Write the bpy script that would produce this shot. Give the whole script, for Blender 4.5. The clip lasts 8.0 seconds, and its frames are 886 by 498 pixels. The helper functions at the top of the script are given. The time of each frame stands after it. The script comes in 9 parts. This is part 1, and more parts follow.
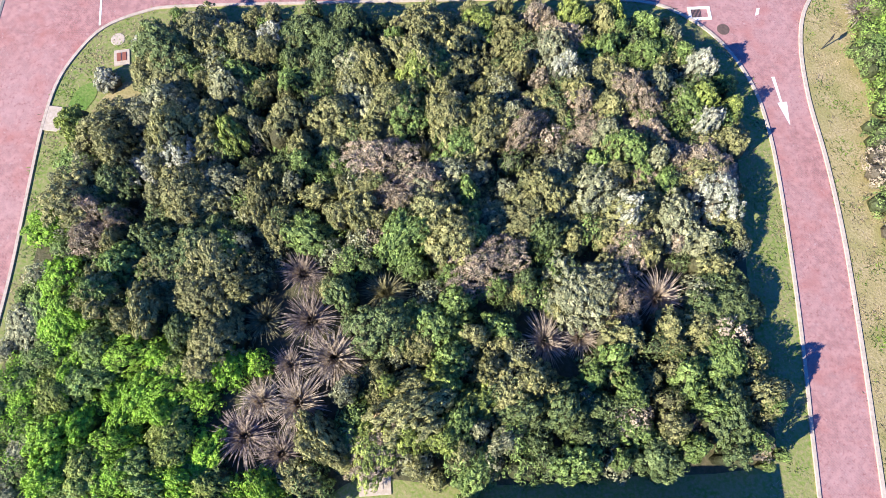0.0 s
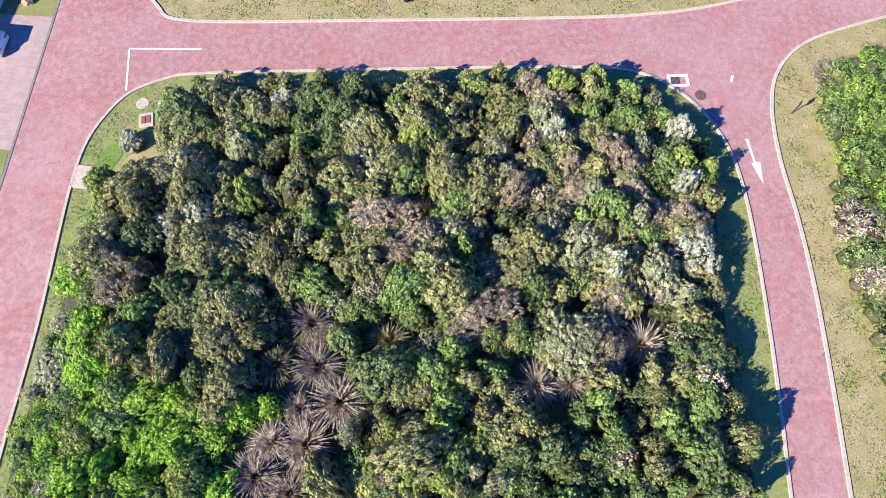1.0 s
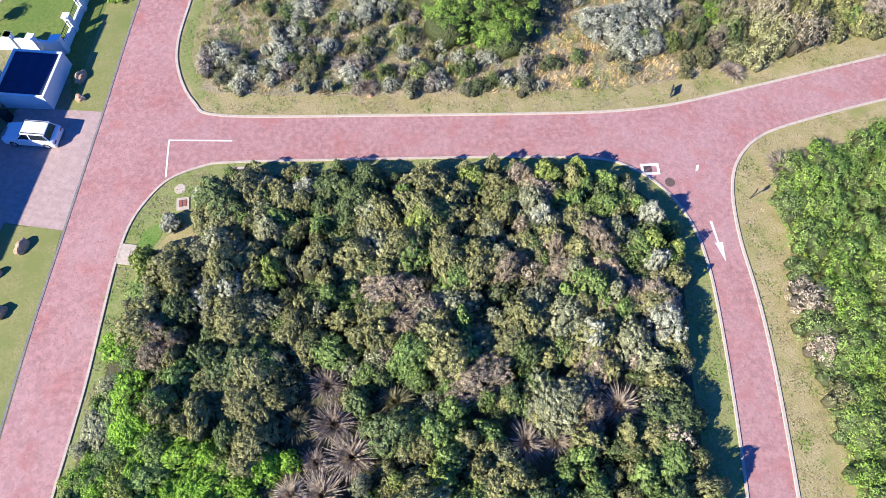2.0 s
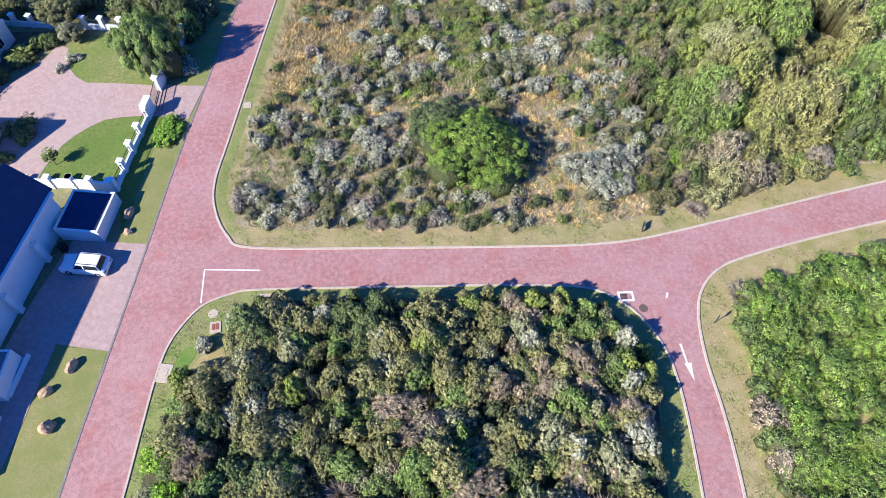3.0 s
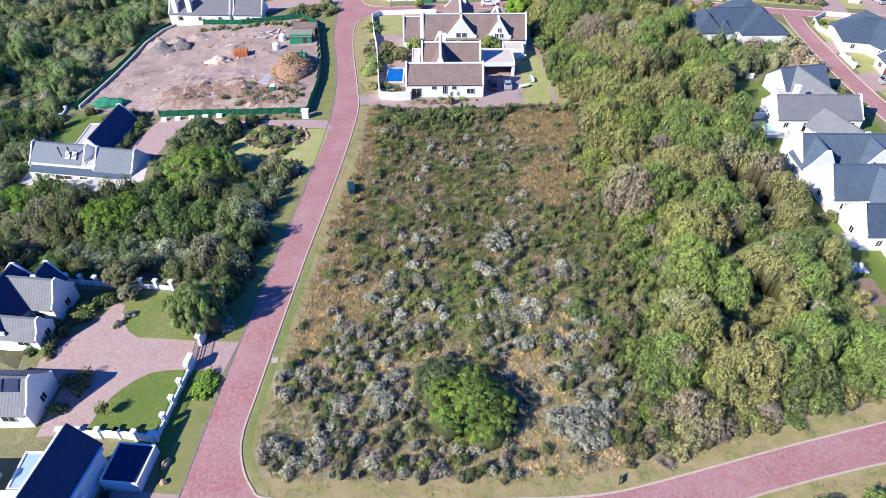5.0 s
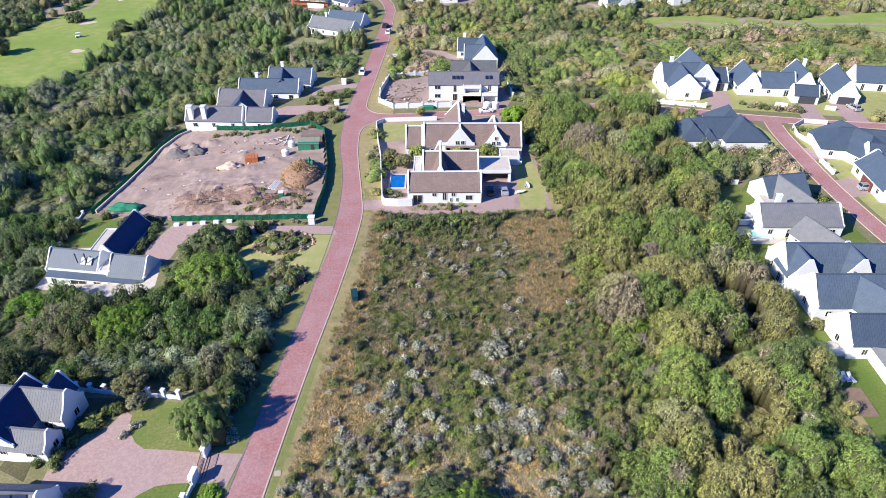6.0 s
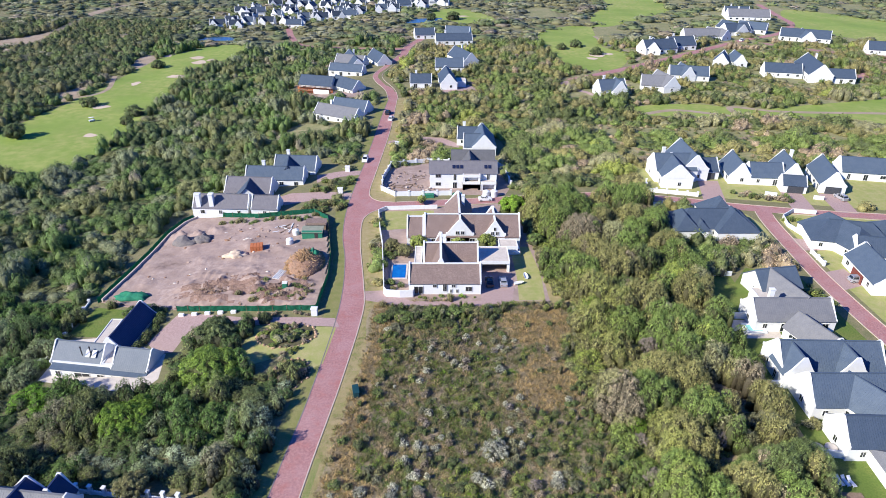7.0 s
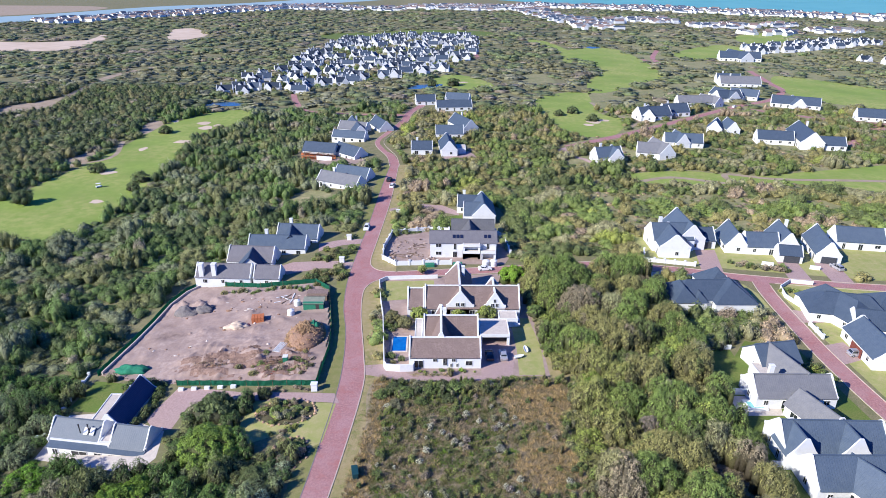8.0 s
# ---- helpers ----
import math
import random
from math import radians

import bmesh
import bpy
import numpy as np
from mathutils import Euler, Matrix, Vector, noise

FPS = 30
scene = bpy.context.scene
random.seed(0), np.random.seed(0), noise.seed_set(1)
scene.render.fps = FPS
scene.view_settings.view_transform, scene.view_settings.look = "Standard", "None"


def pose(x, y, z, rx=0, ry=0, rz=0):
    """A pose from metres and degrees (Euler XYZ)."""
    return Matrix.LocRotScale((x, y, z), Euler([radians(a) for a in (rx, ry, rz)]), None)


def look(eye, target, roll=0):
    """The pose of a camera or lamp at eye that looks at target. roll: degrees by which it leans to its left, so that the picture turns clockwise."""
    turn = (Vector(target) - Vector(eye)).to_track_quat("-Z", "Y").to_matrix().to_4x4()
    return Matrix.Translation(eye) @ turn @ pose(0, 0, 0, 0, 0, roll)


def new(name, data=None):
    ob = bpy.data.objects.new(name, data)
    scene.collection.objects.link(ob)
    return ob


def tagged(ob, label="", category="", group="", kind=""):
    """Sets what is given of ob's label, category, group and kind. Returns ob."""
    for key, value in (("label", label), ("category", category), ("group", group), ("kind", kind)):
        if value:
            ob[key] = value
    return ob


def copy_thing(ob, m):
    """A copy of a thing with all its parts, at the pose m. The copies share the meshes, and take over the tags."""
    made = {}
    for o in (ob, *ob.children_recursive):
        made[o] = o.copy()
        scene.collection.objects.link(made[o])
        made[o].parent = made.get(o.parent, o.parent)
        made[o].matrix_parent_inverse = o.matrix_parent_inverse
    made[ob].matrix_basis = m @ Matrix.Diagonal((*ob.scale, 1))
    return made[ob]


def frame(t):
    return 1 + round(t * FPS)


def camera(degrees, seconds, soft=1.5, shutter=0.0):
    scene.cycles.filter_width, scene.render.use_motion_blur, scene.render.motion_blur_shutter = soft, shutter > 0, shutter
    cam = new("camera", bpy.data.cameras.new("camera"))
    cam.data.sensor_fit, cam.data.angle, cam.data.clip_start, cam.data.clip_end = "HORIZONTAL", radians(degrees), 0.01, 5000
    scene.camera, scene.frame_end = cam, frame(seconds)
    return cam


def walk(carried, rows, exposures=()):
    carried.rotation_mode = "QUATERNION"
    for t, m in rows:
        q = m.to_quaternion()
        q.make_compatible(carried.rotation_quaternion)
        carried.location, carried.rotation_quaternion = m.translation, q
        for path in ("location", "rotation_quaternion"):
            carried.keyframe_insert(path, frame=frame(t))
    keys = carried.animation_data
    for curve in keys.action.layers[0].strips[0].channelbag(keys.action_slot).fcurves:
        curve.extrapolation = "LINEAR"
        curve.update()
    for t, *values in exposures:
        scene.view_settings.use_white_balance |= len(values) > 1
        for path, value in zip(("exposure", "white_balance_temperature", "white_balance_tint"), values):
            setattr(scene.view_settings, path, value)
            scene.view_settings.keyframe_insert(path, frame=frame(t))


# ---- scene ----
import collections


# ---------------------------------------------------------------- camera
# a drone climbs straight up from 36 m to 85 m and tilts from nearly straight down to the horizon
cam = camera(69.49, 8.0, soft=0.8)
ROWS = [
    (0, 0.00, 0.00, 36.00, -0.66, -73.28, -0.37),
    (0.5, 0.01, 0.03, 37.29, -0.67, -71.78, -0.32),
    (1, 0.09, 0.01, 39.01, -0.66, -70.04, -0.28),
    (2.5, -0.01, -0.69, 48.91, -0.70, -62.33, -0.14),
    (3, -0.10, -0.91, 52.88, -0.78, -57.93, -0.03),
    (3.5, -0.10, -1.03, 56.38, -0.72, -54.03, -0.02),
    (4, -0.28, -1.18, 60.43, -0.87, -49.68, 0.18),
    (4.5, -0.19, -1.47, 63.83, -0.75, -45.56, 0.13),
    (6, 0.14, -1.93, 73.89, -0.56, -34.70, 0.05),
    (6.5, 0.06, -1.63, 77.11, -0.59, -31.75, 0.14),
    (7, -0.27, -1.40, 80.30, -0.68, -28.78, 0.34),
    (7.5, -0.36, -1.06, 82.94, -0.68, -26.35, 0.37),
    (8, -0.33, -0.87, 85.15, -0.63, -23.91, 0.41),
]
walk(cam, [(t, pose(x, y, z, 90 + pitch, 0, yaw) @ pose(0, 0, 0, 0, 0, roll)) for t, x, y, z, yaw, pitch, roll in ROWS],
     exposures=[(0.0, 1.17, 6150, 11), (2.5, 1.05, 5980, 10), (4.5, 0.87, 5900, 13), (6.5, 0.72, 6150, 12), (8.0, 0.63, 5850, 15)])

# ---------------------------------------------------------------- world and sun
SUN_EL, SUN_AZ = radians(32), radians(-121)      # azimuth from +y towards +x
world = bpy.data.worlds.new("sky")
scene.world = world
world.use_nodes = True
wn = world.node_tree
sky = wn.nodes.new("ShaderNodeTexSky")
sky.sky_type = 'NISHITA'
sky.sun_disc = False
sky.sun_elevation, sky.sun_rotation = SUN_EL, SUN_AZ % (2 * math.pi)
sky.air_density, sky.dust_density, sky.ozone_density = 1.4, 0.3, 6.0
bg = wn.nodes["Background"]
bg.inputs["Strength"].default_value = 0.043
tone = wn.nodes.new("ShaderNodeVectorMath")
tone.operation = 'MULTIPLY'
tone.inputs[1].default_value = (0.30, 0.98, 2.35)
wn.links.new(sky.outputs["Color"], tone.inputs[0])
wn.links.new(tone.outputs["Vector"], bg.inputs["Color"])
sun_data = bpy.data.lights.new("sun", 'SUN')
sun_data.energy, sun_data.angle, sun_data.color = 5.0, radians(0.6), (1.0, 0.915, 0.735)
sun = new("sun", sun_data)
to_sun = Vector((math.sin(SUN_AZ) * math.cos(SUN_EL), math.cos(SUN_AZ) * math.cos(SUN_EL), math.sin(SUN_EL)))
sun.matrix_world = look(to_sun * 300, (0, 0, 0))


# ---------------------------------------------------------------- materials
def shader(name, rough=0.8, metal=0.0, spec=0.3):
    m = bpy.data.materials.new(name)
    m.use_nodes = True
    n = m.node_tree.nodes
    b = n["Principled BSDF"]
    b.inputs["Roughness"].default_value = rough
    b.inputs["Metallic"].default_value = metal
    b.inputs["Specular IOR Level"].default_value = spec
    return m, m.node_tree, b


def noise_fac(nt, scale, detail=4.0, lo=0.35, hi=0.65, coord="pos", stretch=None):
    n = nt.nodes.new("ShaderNodeTexNoise")
    n.inputs["Scale"].default_value = scale
    n.inputs["Detail"].default_value = detail
    n.inputs["Roughness"].default_value = 0.62
    if coord == "pos":
        src = nt.nodes.new("ShaderNodeNewGeometry").outputs["Position"]
    else:
        src = nt.nodes.new("ShaderNodeTexCoord").outputs["Object"]
    if stretch:
        mp = nt.nodes.new("ShaderNodeMapping")
        mp.inputs["Scale"].default_value = stretch
        nt.links.new(src, mp.inputs["Vector"])
        src = mp.outputs["Vector"]
    nt.links.new(src, n.inputs["Vector"])
    r = nt.nodes.new("ShaderNodeMapRange")
    r.inputs["From Min"].default_value, r.inputs["From Max"].default_value = lo, hi
    nt.links.new(n.outputs["Fac"], r.inputs["Value"])
    return r.outputs["Result"], n


def blend(nt, fac, a, b, mode='MIX'):
    x = nt.nodes.new("ShaderNodeMix")
    x.data_type, x.blend_type = 'RGBA', mode
    for key, v in ((0, fac), (6, a), (7, b)):
        if isinstance(v, (int, float)):
            x.inputs[key].default_value = v
        elif isinstance(v, tuple):
            x.inputs[key].default_value = (*v, 1.0)
        else:
            nt.links.new(v, x.inputs[key])
    return x.outputs[2]


def bump(nt, b, height, strength=0.4, dist=0.05):
    bp = nt.nodes.new("ShaderNodeBump")
    bp.inputs["Strength"].default_value, bp.inputs["Distance"].default_value = strength, dist
    nt.links.new(height, bp.inputs["Height"])
    nt.links.new(bp.outputs["Normal"], b.inputs["Normal"])


def mottled(name, colours, scales, rough=0.85, metal=0.0, spec=0.25, relief=0.0, dist=0.05, stretch=None):
    """Base colour, then further colours laid over it by noises of the given scales."""
    m, nt, b = shader(name, rough, metal, spec)
    col = colours[0]
    last = None
    for c, s in zip(colours[1:], scales):
        f, last = noise_fac(nt, s, 5.0, 0.38, 0.66, stretch=stretch)
        col = blend(nt, f, col, c)
    if last is None:
        b.inputs["Base Color"].default_value = (*col, 1)
    else:
        nt.links.new(col, b.inputs["Base Color"])
        if relief:
            bump(nt, b, last.outputs["Fac"], relief, dist)
    return m


def paver(name, bricks, stain, angle=0.0, unit=0.22, fired=None):
    """Small clay pavers with mixed firing colours, worn tracks and stains."""
    m, nt, b = shader(name, 0.82, 0.0, 0.25)
    geo = nt.nodes.new("ShaderNodeNewGeometry")
    mp = nt.nodes.new("ShaderNodeMapping")
    mp.inputs["Rotation"].default_value = (0, 0, radians(angle))
    nt.links.new(geo.outputs["Position"], mp.inputs["Vector"])
    br = nt.nodes.new("ShaderNodeTexBrick")
    br.inputs["Scale"].default_value = 1.0
    br.inputs["Brick Width"].default_value, br.inputs["Row Height"].default_value = unit, unit / 2
    br.inputs["Mortar Size"].default_value = 0.008
    br.inputs["Color1"].default_value, br.inputs["Color2"].default_value = (*bricks[0], 1), (*bricks[1], 1)
    br.inputs["Mortar"].default_value = (0.17, 0.13, 0.12, 1)
    nt.links.new(mp.outputs["Vector"], br.inputs["Vector"])
    f1, _ = noise_fac(nt, 2.2, 3.0, 0.42, 0.62)
    col = blend(nt, f1, br.outputs["Color"], bricks[2])
    f2, _ = noise_fac(nt, 0.16, 5.0, 0.4, 0.7)
    half = nt.nodes.new("ShaderNodeMath")
    half.operation = 'MULTIPLY'
    half.inputs[1].default_value = 0.6
    nt.links.new(f2, half.inputs[0])
    col = blend(nt, half.outputs[0], col, stain)
    if fired:
        # stretches and single bricks of a redder firing
        f4, _ = noise_fac(nt, 0.45, 6.0, 0.52, 0.72)
        some = nt.nodes.new("ShaderNodeMath")
        some.operation = 'MULTIPLY'
        some.inputs[1].default_value = 0.7
        nt.links.new(f4, some.inputs[0])
        col = blend(nt, some.outputs[0], col, fired)
        f5, _ = noise_fac(nt, 3.6, 3.0, 0.6, 0.72)
        col = blend(nt, f5, col, stain)
    f3, _ = noise_fac(nt, 6.0, 2.0, 0.55, 0.75)
    col = blend(nt, f3, col, bricks[3])
    nt.links.new(col, b.inputs["Base Color"])
    bump(nt, b, br.outputs["Fac"], 0.25, -0.01)
    return m


def foliage(name, through_light=0.27):
    """Leaves: colour of the plant from its mesh, every leaf a little different."""
    m, nt, b = shader(name, 0.55, 0.0, 0.3)
    at = nt.nodes.new("ShaderNodeAttribute")
    at.attribute_name = "tint"
    geo = nt.nodes.new("ShaderNodeNewGeometry")
    info = nt.nodes.new("ShaderNodeObjectInfo")
    r = nt.nodes.new("ShaderNodeMapRange")
    r.inputs["To Min"].default_value, r.inputs["To Max"].default_value = 0.78, 1.22
    nt.links.new(geo.outputs["Random Per Island"], r.inputs["Value"])
    r2 = nt.nodes.new("ShaderNodeMapRange")
    r2.inputs["To Min"].default_value, r2.inputs["To Max"].default_value = 0.85, 1.15
    nt.links.new(info.outputs["Random"], r2.inputs["Value"])
    mu = nt.nodes.new("ShaderNodeMath")
    mu.operation = 'MULTIPLY'
    nt.links.new(r.outputs["Result"], mu.inputs[0])
    nt.links.new(r2.outputs["Result"], mu.inputs[1])
    sc = nt.nodes.new("ShaderNodeVectorMath")
    sc.operation = 'SCALE'
    nt.links.new(at.outputs["Color"], sc.inputs[0])
    nt.links.new(mu.outputs[0], sc.inputs["Scale"])
    f, _ = noise_fac(nt, 0.5, 3.0, 0.45, 0.75)
    half = nt.nodes.new("ShaderNodeMath")
    half.operation = 'MULTIPLY'
    half.inputs[1].default_value = 0.2
    nt.links.new(f, half.inputs[0])
    col = blend(nt, half.outputs[0], sc.outputs["Vector"], (0.15, 0.13, 0.055))
    g, gn = noise_fac(nt, 3.2, 3.0, 0.3, 0.7)
    mul = nt.nodes.new("ShaderNodeMapRange")
    mul.inputs["To Min"].default_value, mul.inputs["To Max"].default_value = 0.72, 1.3
    nt.links.new(g, mul.inputs["Value"])
    sc2 = nt.nodes.new("ShaderNodeVectorMath")
    sc2.operation = 'SCALE'
    nt.links.new(col, sc2.inputs[0])
    nt.links.new(mul.outputs["Result"], sc2.inputs["Scale"])
    col = sc2.outputs["Vector"]
    bump(nt, b, gn.outputs["Fac"], 0.9, 0.35)
    nt.links.new(col, b.inputs["Base Color"])
    tr = nt.nodes.new("ShaderNodeBsdfTranslucent")
    nt.links.new(col, tr.inputs["Color"])
    mx = nt.nodes.new("ShaderNodeMixShader")
    mx.inputs[0].default_value = through_light
    out = nt.nodes["Material Output"]
    nt.links.new(b.outputs[0], mx.inputs[1])
    nt.links.new(tr.outputs[0], mx.inputs[2])
    nt.links.new(mx.outputs[0], out.inputs["Surface"])
    return m


def roofing(name, a, b_, seam=0.45, rough=0.5, metal=0.0, spec=0.4):
    """Sheet or slate roofing: ribs run down the slope, with weathering."""
    m, nt, b = shader(name, rough, metal, spec)
    tc = nt.nodes.new("ShaderNodeUVMap")
    w = nt.nodes.new("ShaderNodeTexWave")
    w.inputs["Scale"].default_value = 0.314 / seam
    w.inputs["Distortion"].default_value = 0.0
    w.wave_profile = 'SAW'
    nt.links.new(tc.outputs["UV"], w.inputs["Vector"])
    r = nt.nodes.new("ShaderNodeMapRange")
    r.inputs["From Min"].default_value, r.inputs["From Max"].default_value = 0.86, 1.0
    nt.links.new(w.outputs["Fac"], r.inputs["Value"])
    f, n = noise_fac(nt, 0.7, 5.0, 0.35, 0.7)
    col = blend(nt, f, a, b_)
    f2, _ = noise_fac(nt, 5.0, 3.0, 0.5, 0.8)
    col = blend(nt, f2, col, tuple(min(1, v * 1.2) for v in b_))
    nt.links.new(col, b.inputs["Base Color"])
    bump(nt, b, r.outputs["Result"], 0.6, 0.04)
    return m


M = {}
M["pavers"] = paver("red_clay_pavers", [(0.385, 0.187, 0.175), (0.315, 0.148, 0.147), (0.43, 0.225, 0.21), (0.265, 0.12, 0.12)], (0.43, 0.272, 0.268), 45, fired=(0.37, 0.135, 0.115))
M["drive"] = paver("pale_pink_pavers", [(0.41, 0.285, 0.26), (0.375, 0.26, 0.24), (0.43, 0.31, 0.285), (0.35, 0.24, 0.22)], (0.39, 0.295, 0.27), 0)
M["concrete"] = mottled("concrete", [(0.55, 0.49, 0.43), (0.42, 0.37, 0.32), (0.62, 0.57, 0.5)], [1.2, 7], relief=0.2)
M["ground"] = mottled("dry_grass_and_soil", [(0.20, 0.185, 0.09), (0.14, 0.16, 0.065), (0.28, 0.23, 0.135), (0.15, 0.155, 0.07)], [0.05, 0.4, 3.0], relief=0.7, dist=0.12)
M["verge"] = mottled("rough_verge_grass", [(0.35, 0.285, 0.135), (0.21, 0.23, 0.065), (0.44, 0.345, 0.20), (0.27, 0.225, 0.095)], [0.16, 0.7, 7.0], relief=0.6, dist=0.06)
M["verge_green"] = mottled("green_verge_grass", [(0.165, 0.225, 0.045), (0.25, 0.25, 0.085), (0.13, 0.21, 0.03), (0.30, 0.26, 0.13)], [0.22, 0.8, 5.0], relief=0.6, dist=0.06)
M["lawn_dry"] = mottled("dry_lawn", [(0.34, 0.34, 0.115), (0.24, 0.29, 0.075), (0.44, 0.37, 0.19), (0.29, 0.31, 0.10)], [0.12, 0.5, 6.0], relief=0.3, dist=0.03)
M["grass_bright"] = mottled("vivid_green_grass", [(0.13, 0.235, 0.04), (0.22, 0.255, 0.075), (0.10, 0.19, 0.03)], [0.9, 6.0], relief=0.6, dist=0.05)
M["verge_west"] = mottled("olive_verge_grass", [(0.20, 0.21, 0.065), (0.14, 0.18, 0.045), (0.28, 0.245, 0.11), (0.18, 0.19, 0.06)], [0.12, 0.5, 5.0], relief=0.4, dist=0.04)
M["gravel"] = mottled("grey_gravel", [(0.17, 0.155, 0.15), (0.12, 0.11, 0.11), (0.24, 0.215, 0.20)], [1.0, 5.0], relief=0.8, dist=0.15)
M["kerb"] = mottled("kerb_concrete", [(0.48, 0.39, 0.31), (0.36, 0.29, 0.23), (0.54, 0.45, 0.37)], [0.8, 6], relief=0.2)
M["kerb_grey"] = mottled("grey_edging_brick", [(0.2, 0.185, 0.18), (0.28, 0.25, 0.235), (0.15, 0.14, 0.135)], [0.8, 6], relief=0.2)
M["lawn"] = mottled("mown_lawn", [(0.122, 0.18, 0.034), (0.185, 0.195, 0.056), (0.09, 0.142, 0.026)], [0.2, 3.0], relief=0.5, dist=0.04)
M["lawn_worn"] = mottled("worn_lawn", [(0.15, 0.19, 0.045), (0.27, 0.235, 0.1), (0.12, 0.17, 0.035)], [0.16, 2.4], relief=0.5, dist=0.04)
M["fairway"] = mottled("golf_fairway", [(0.24, 0.325, 0.065), (0.16, 0.235, 0.045), (0.37, 0.365, 0.12), (0.21, 0.29, 0.055)], [0.05, 0.022, 0.3], relief=0.2)
M["rough"] = mottled("golf_rough", [(0.25, 0.25, 0.115), (0.165, 0.195, 0.07), (0.36, 0.315, 0.175), (0.2, 0.2, 0.09)], [0.03, 0.12, 0.6], relief=0.6, dist=0.15)
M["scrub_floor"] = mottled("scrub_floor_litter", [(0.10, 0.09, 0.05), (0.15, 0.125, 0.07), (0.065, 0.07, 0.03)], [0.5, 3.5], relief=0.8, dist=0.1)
M["sandy"] = mottled("bare_sandy_soil", [(0.365, 0.275, 0.232), (0.2, 0.145, 0.118), (0.43, 0.335, 0.287), (0.31, 0.23, 0.195)], [0.06, 0.16, 0.7], relief=0.6, dist=0.25)
M["dune"] = mottled("dune_sand", [(0.62, 0.5, 0.38), (0.52, 0.41, 0.3)], [0.03], relief=0.3)
M["track"] = mottled("sandy_track", [(0.38, 0.3, 0.22), (0.3, 0.24, 0.16)], [0.2])
M["dug"] = mottled("dug_soil", [(0.235, 0.15, 0.115), (0.14, 0.092, 0.07), (0.31, 0.215, 0.17)], [0.5, 2.0], relief=0.9, dist=0.25)
M["spoil"] = mottled("heaped_spoil", [(0.27, 0.15, 0.09), (0.18, 0.12, 0.09), (0.36, 0.23, 0.15)], [0.8, 3.0], relief=0.8, dist=0.2)
M["plaster"] = mottled("white_plaster", [(0.72, 0.735, 0.735), (0.65, 0.66, 0.655), (0.74, 0.755, 0.755)], [0.5, 2.0], rough=0.75, relief=0.1)
M["white_paint"] = mottled("white_road_paint", [(0.75, 0.74, 0.72), (0.58, 0.53, 0.52)], [4.0], rough=0.7)
M["slate"] = roofing("dark_slate_roofing", (0.052, 0.075, 0.110), (0.068, 0.092, 0.13), 0.4, 0.6, 0.0, 0.2)
M["night"] = roofing("dark_village_roofing", (0.028, 0.04, 0.062), (0.036, 0.05, 0.075), 0.4, 0.65, 0.0, 0.15)
# also laid on wings of grey-roofed houses to paint their shaded slopes
M["navy"] = roofing("navy_roof_sheet", (0.018, 0.030, 0.085), (0.026, 0.04, 0.10), 0.4, 0.5, 0.0, 0.4)
M["grey_roof"] = roofing("grey_roof_sheet", (0.15, 0.156, 0.17), (0.19, 0.192, 0.2), 0.42, 0.6, 0.0, 0.2)
M["mauve_roof"] = roofing("mauve_grey_roof_sheet", (0.145, 0.14, 0.155), (0.175, 0.168, 0.18), 0.42, 0.6, 0.0, 0.2)
M["sky_roof"] = roofing("pale_blue_grey_roof_sheet", (0.125, 0.15, 0.18), (0.15, 0.175, 0.2), 0.42, 0.55, 0.0, 0.25)
M["blue_roof"] = roofing("blue_grey_roof_sheet", (0.07, 0.098, 0.14), (0.09, 0.12, 0.16), 0.45, 0.55, 0.0, 0.25)
M["mid_grey"] = roofing("mid_grey_roof_sheet", (0.10, 0.102, 0.11), (0.13, 0.132, 0.14), 0.42, 0.6, 0.0, 0.2)
M["thatch"] = mottled("weathered_thatch", [(0.225, 0.165, 0.145), (0.28, 0.21, 0.185), (0.15, 0.112, 0.10)], [0.5, 4.0], rough=0.95, relief=0.9, dist=0.12)
M["sheeting"] = mottled("pale_blue_roof_sheeting", [(0.33, 0.44, 0.5), (0.4, 0.5, 0.55)], [1.5], rough=0.4)
M["felt"] = mottled("dark_roof_felt", [(0.02, 0.032, 0.085), (0.03, 0.043, 0.10)], [1.2], rough=0.8)
M["glass"] = shader("dark_window_glass", 0.06, 0.0, 0.6)[0]
M["glass"].node_tree.nodes["Principled BSDF"].inputs["Base Color"].default_value = (0.02, 0.025, 0.03, 1)
M["frame"] = mottled("white_window_frame", [(0.72, 0.72, 0.7), (0.66, 0.66, 0.64)], [3.0], rough=0.5)
M["grey_door"] = mottled("charcoal_door", [(0.055, 0.06, 0.07), (0.075, 0.08, 0.09)], [2.0], rough=0.5)
M["red_door"] = mottled("red_brown_door", [(0.20, 0.06, 0.045), (0.15, 0.05, 0.04)], [2.0], rough=0.5)
M["pool"] = mottled("blue_pool_water", [(0.008, 0.11, 0.38), (0.012, 0.15, 0.46)], [0.6], rough=0.08, spec=0.5)
M["pool_pale"] = mottled("pale_pool_water", [(0.16, 0.42, 0.42), (0.2, 0.48, 0.47)], [0.6], rough=0.08, spec=0.5)
M["sea"] = mottled("sea_water", [(0.13, 0.36, 0.36), (0.16, 0.40, 0.39)], [0.01], rough=0.5, spec=0.1)
M["river"] = mottled("river_water", [(0.30, 0.42, 0.44), (0.34, 0.45, 0.46)], [0.02], rough=0.5, spec=0.1)
M["pond"] = mottled("pond_water", [(0.05, 0.12, 0.25), (0.06, 0.15, 0.28)], [0.1], rough=0.2, spec=0.4)
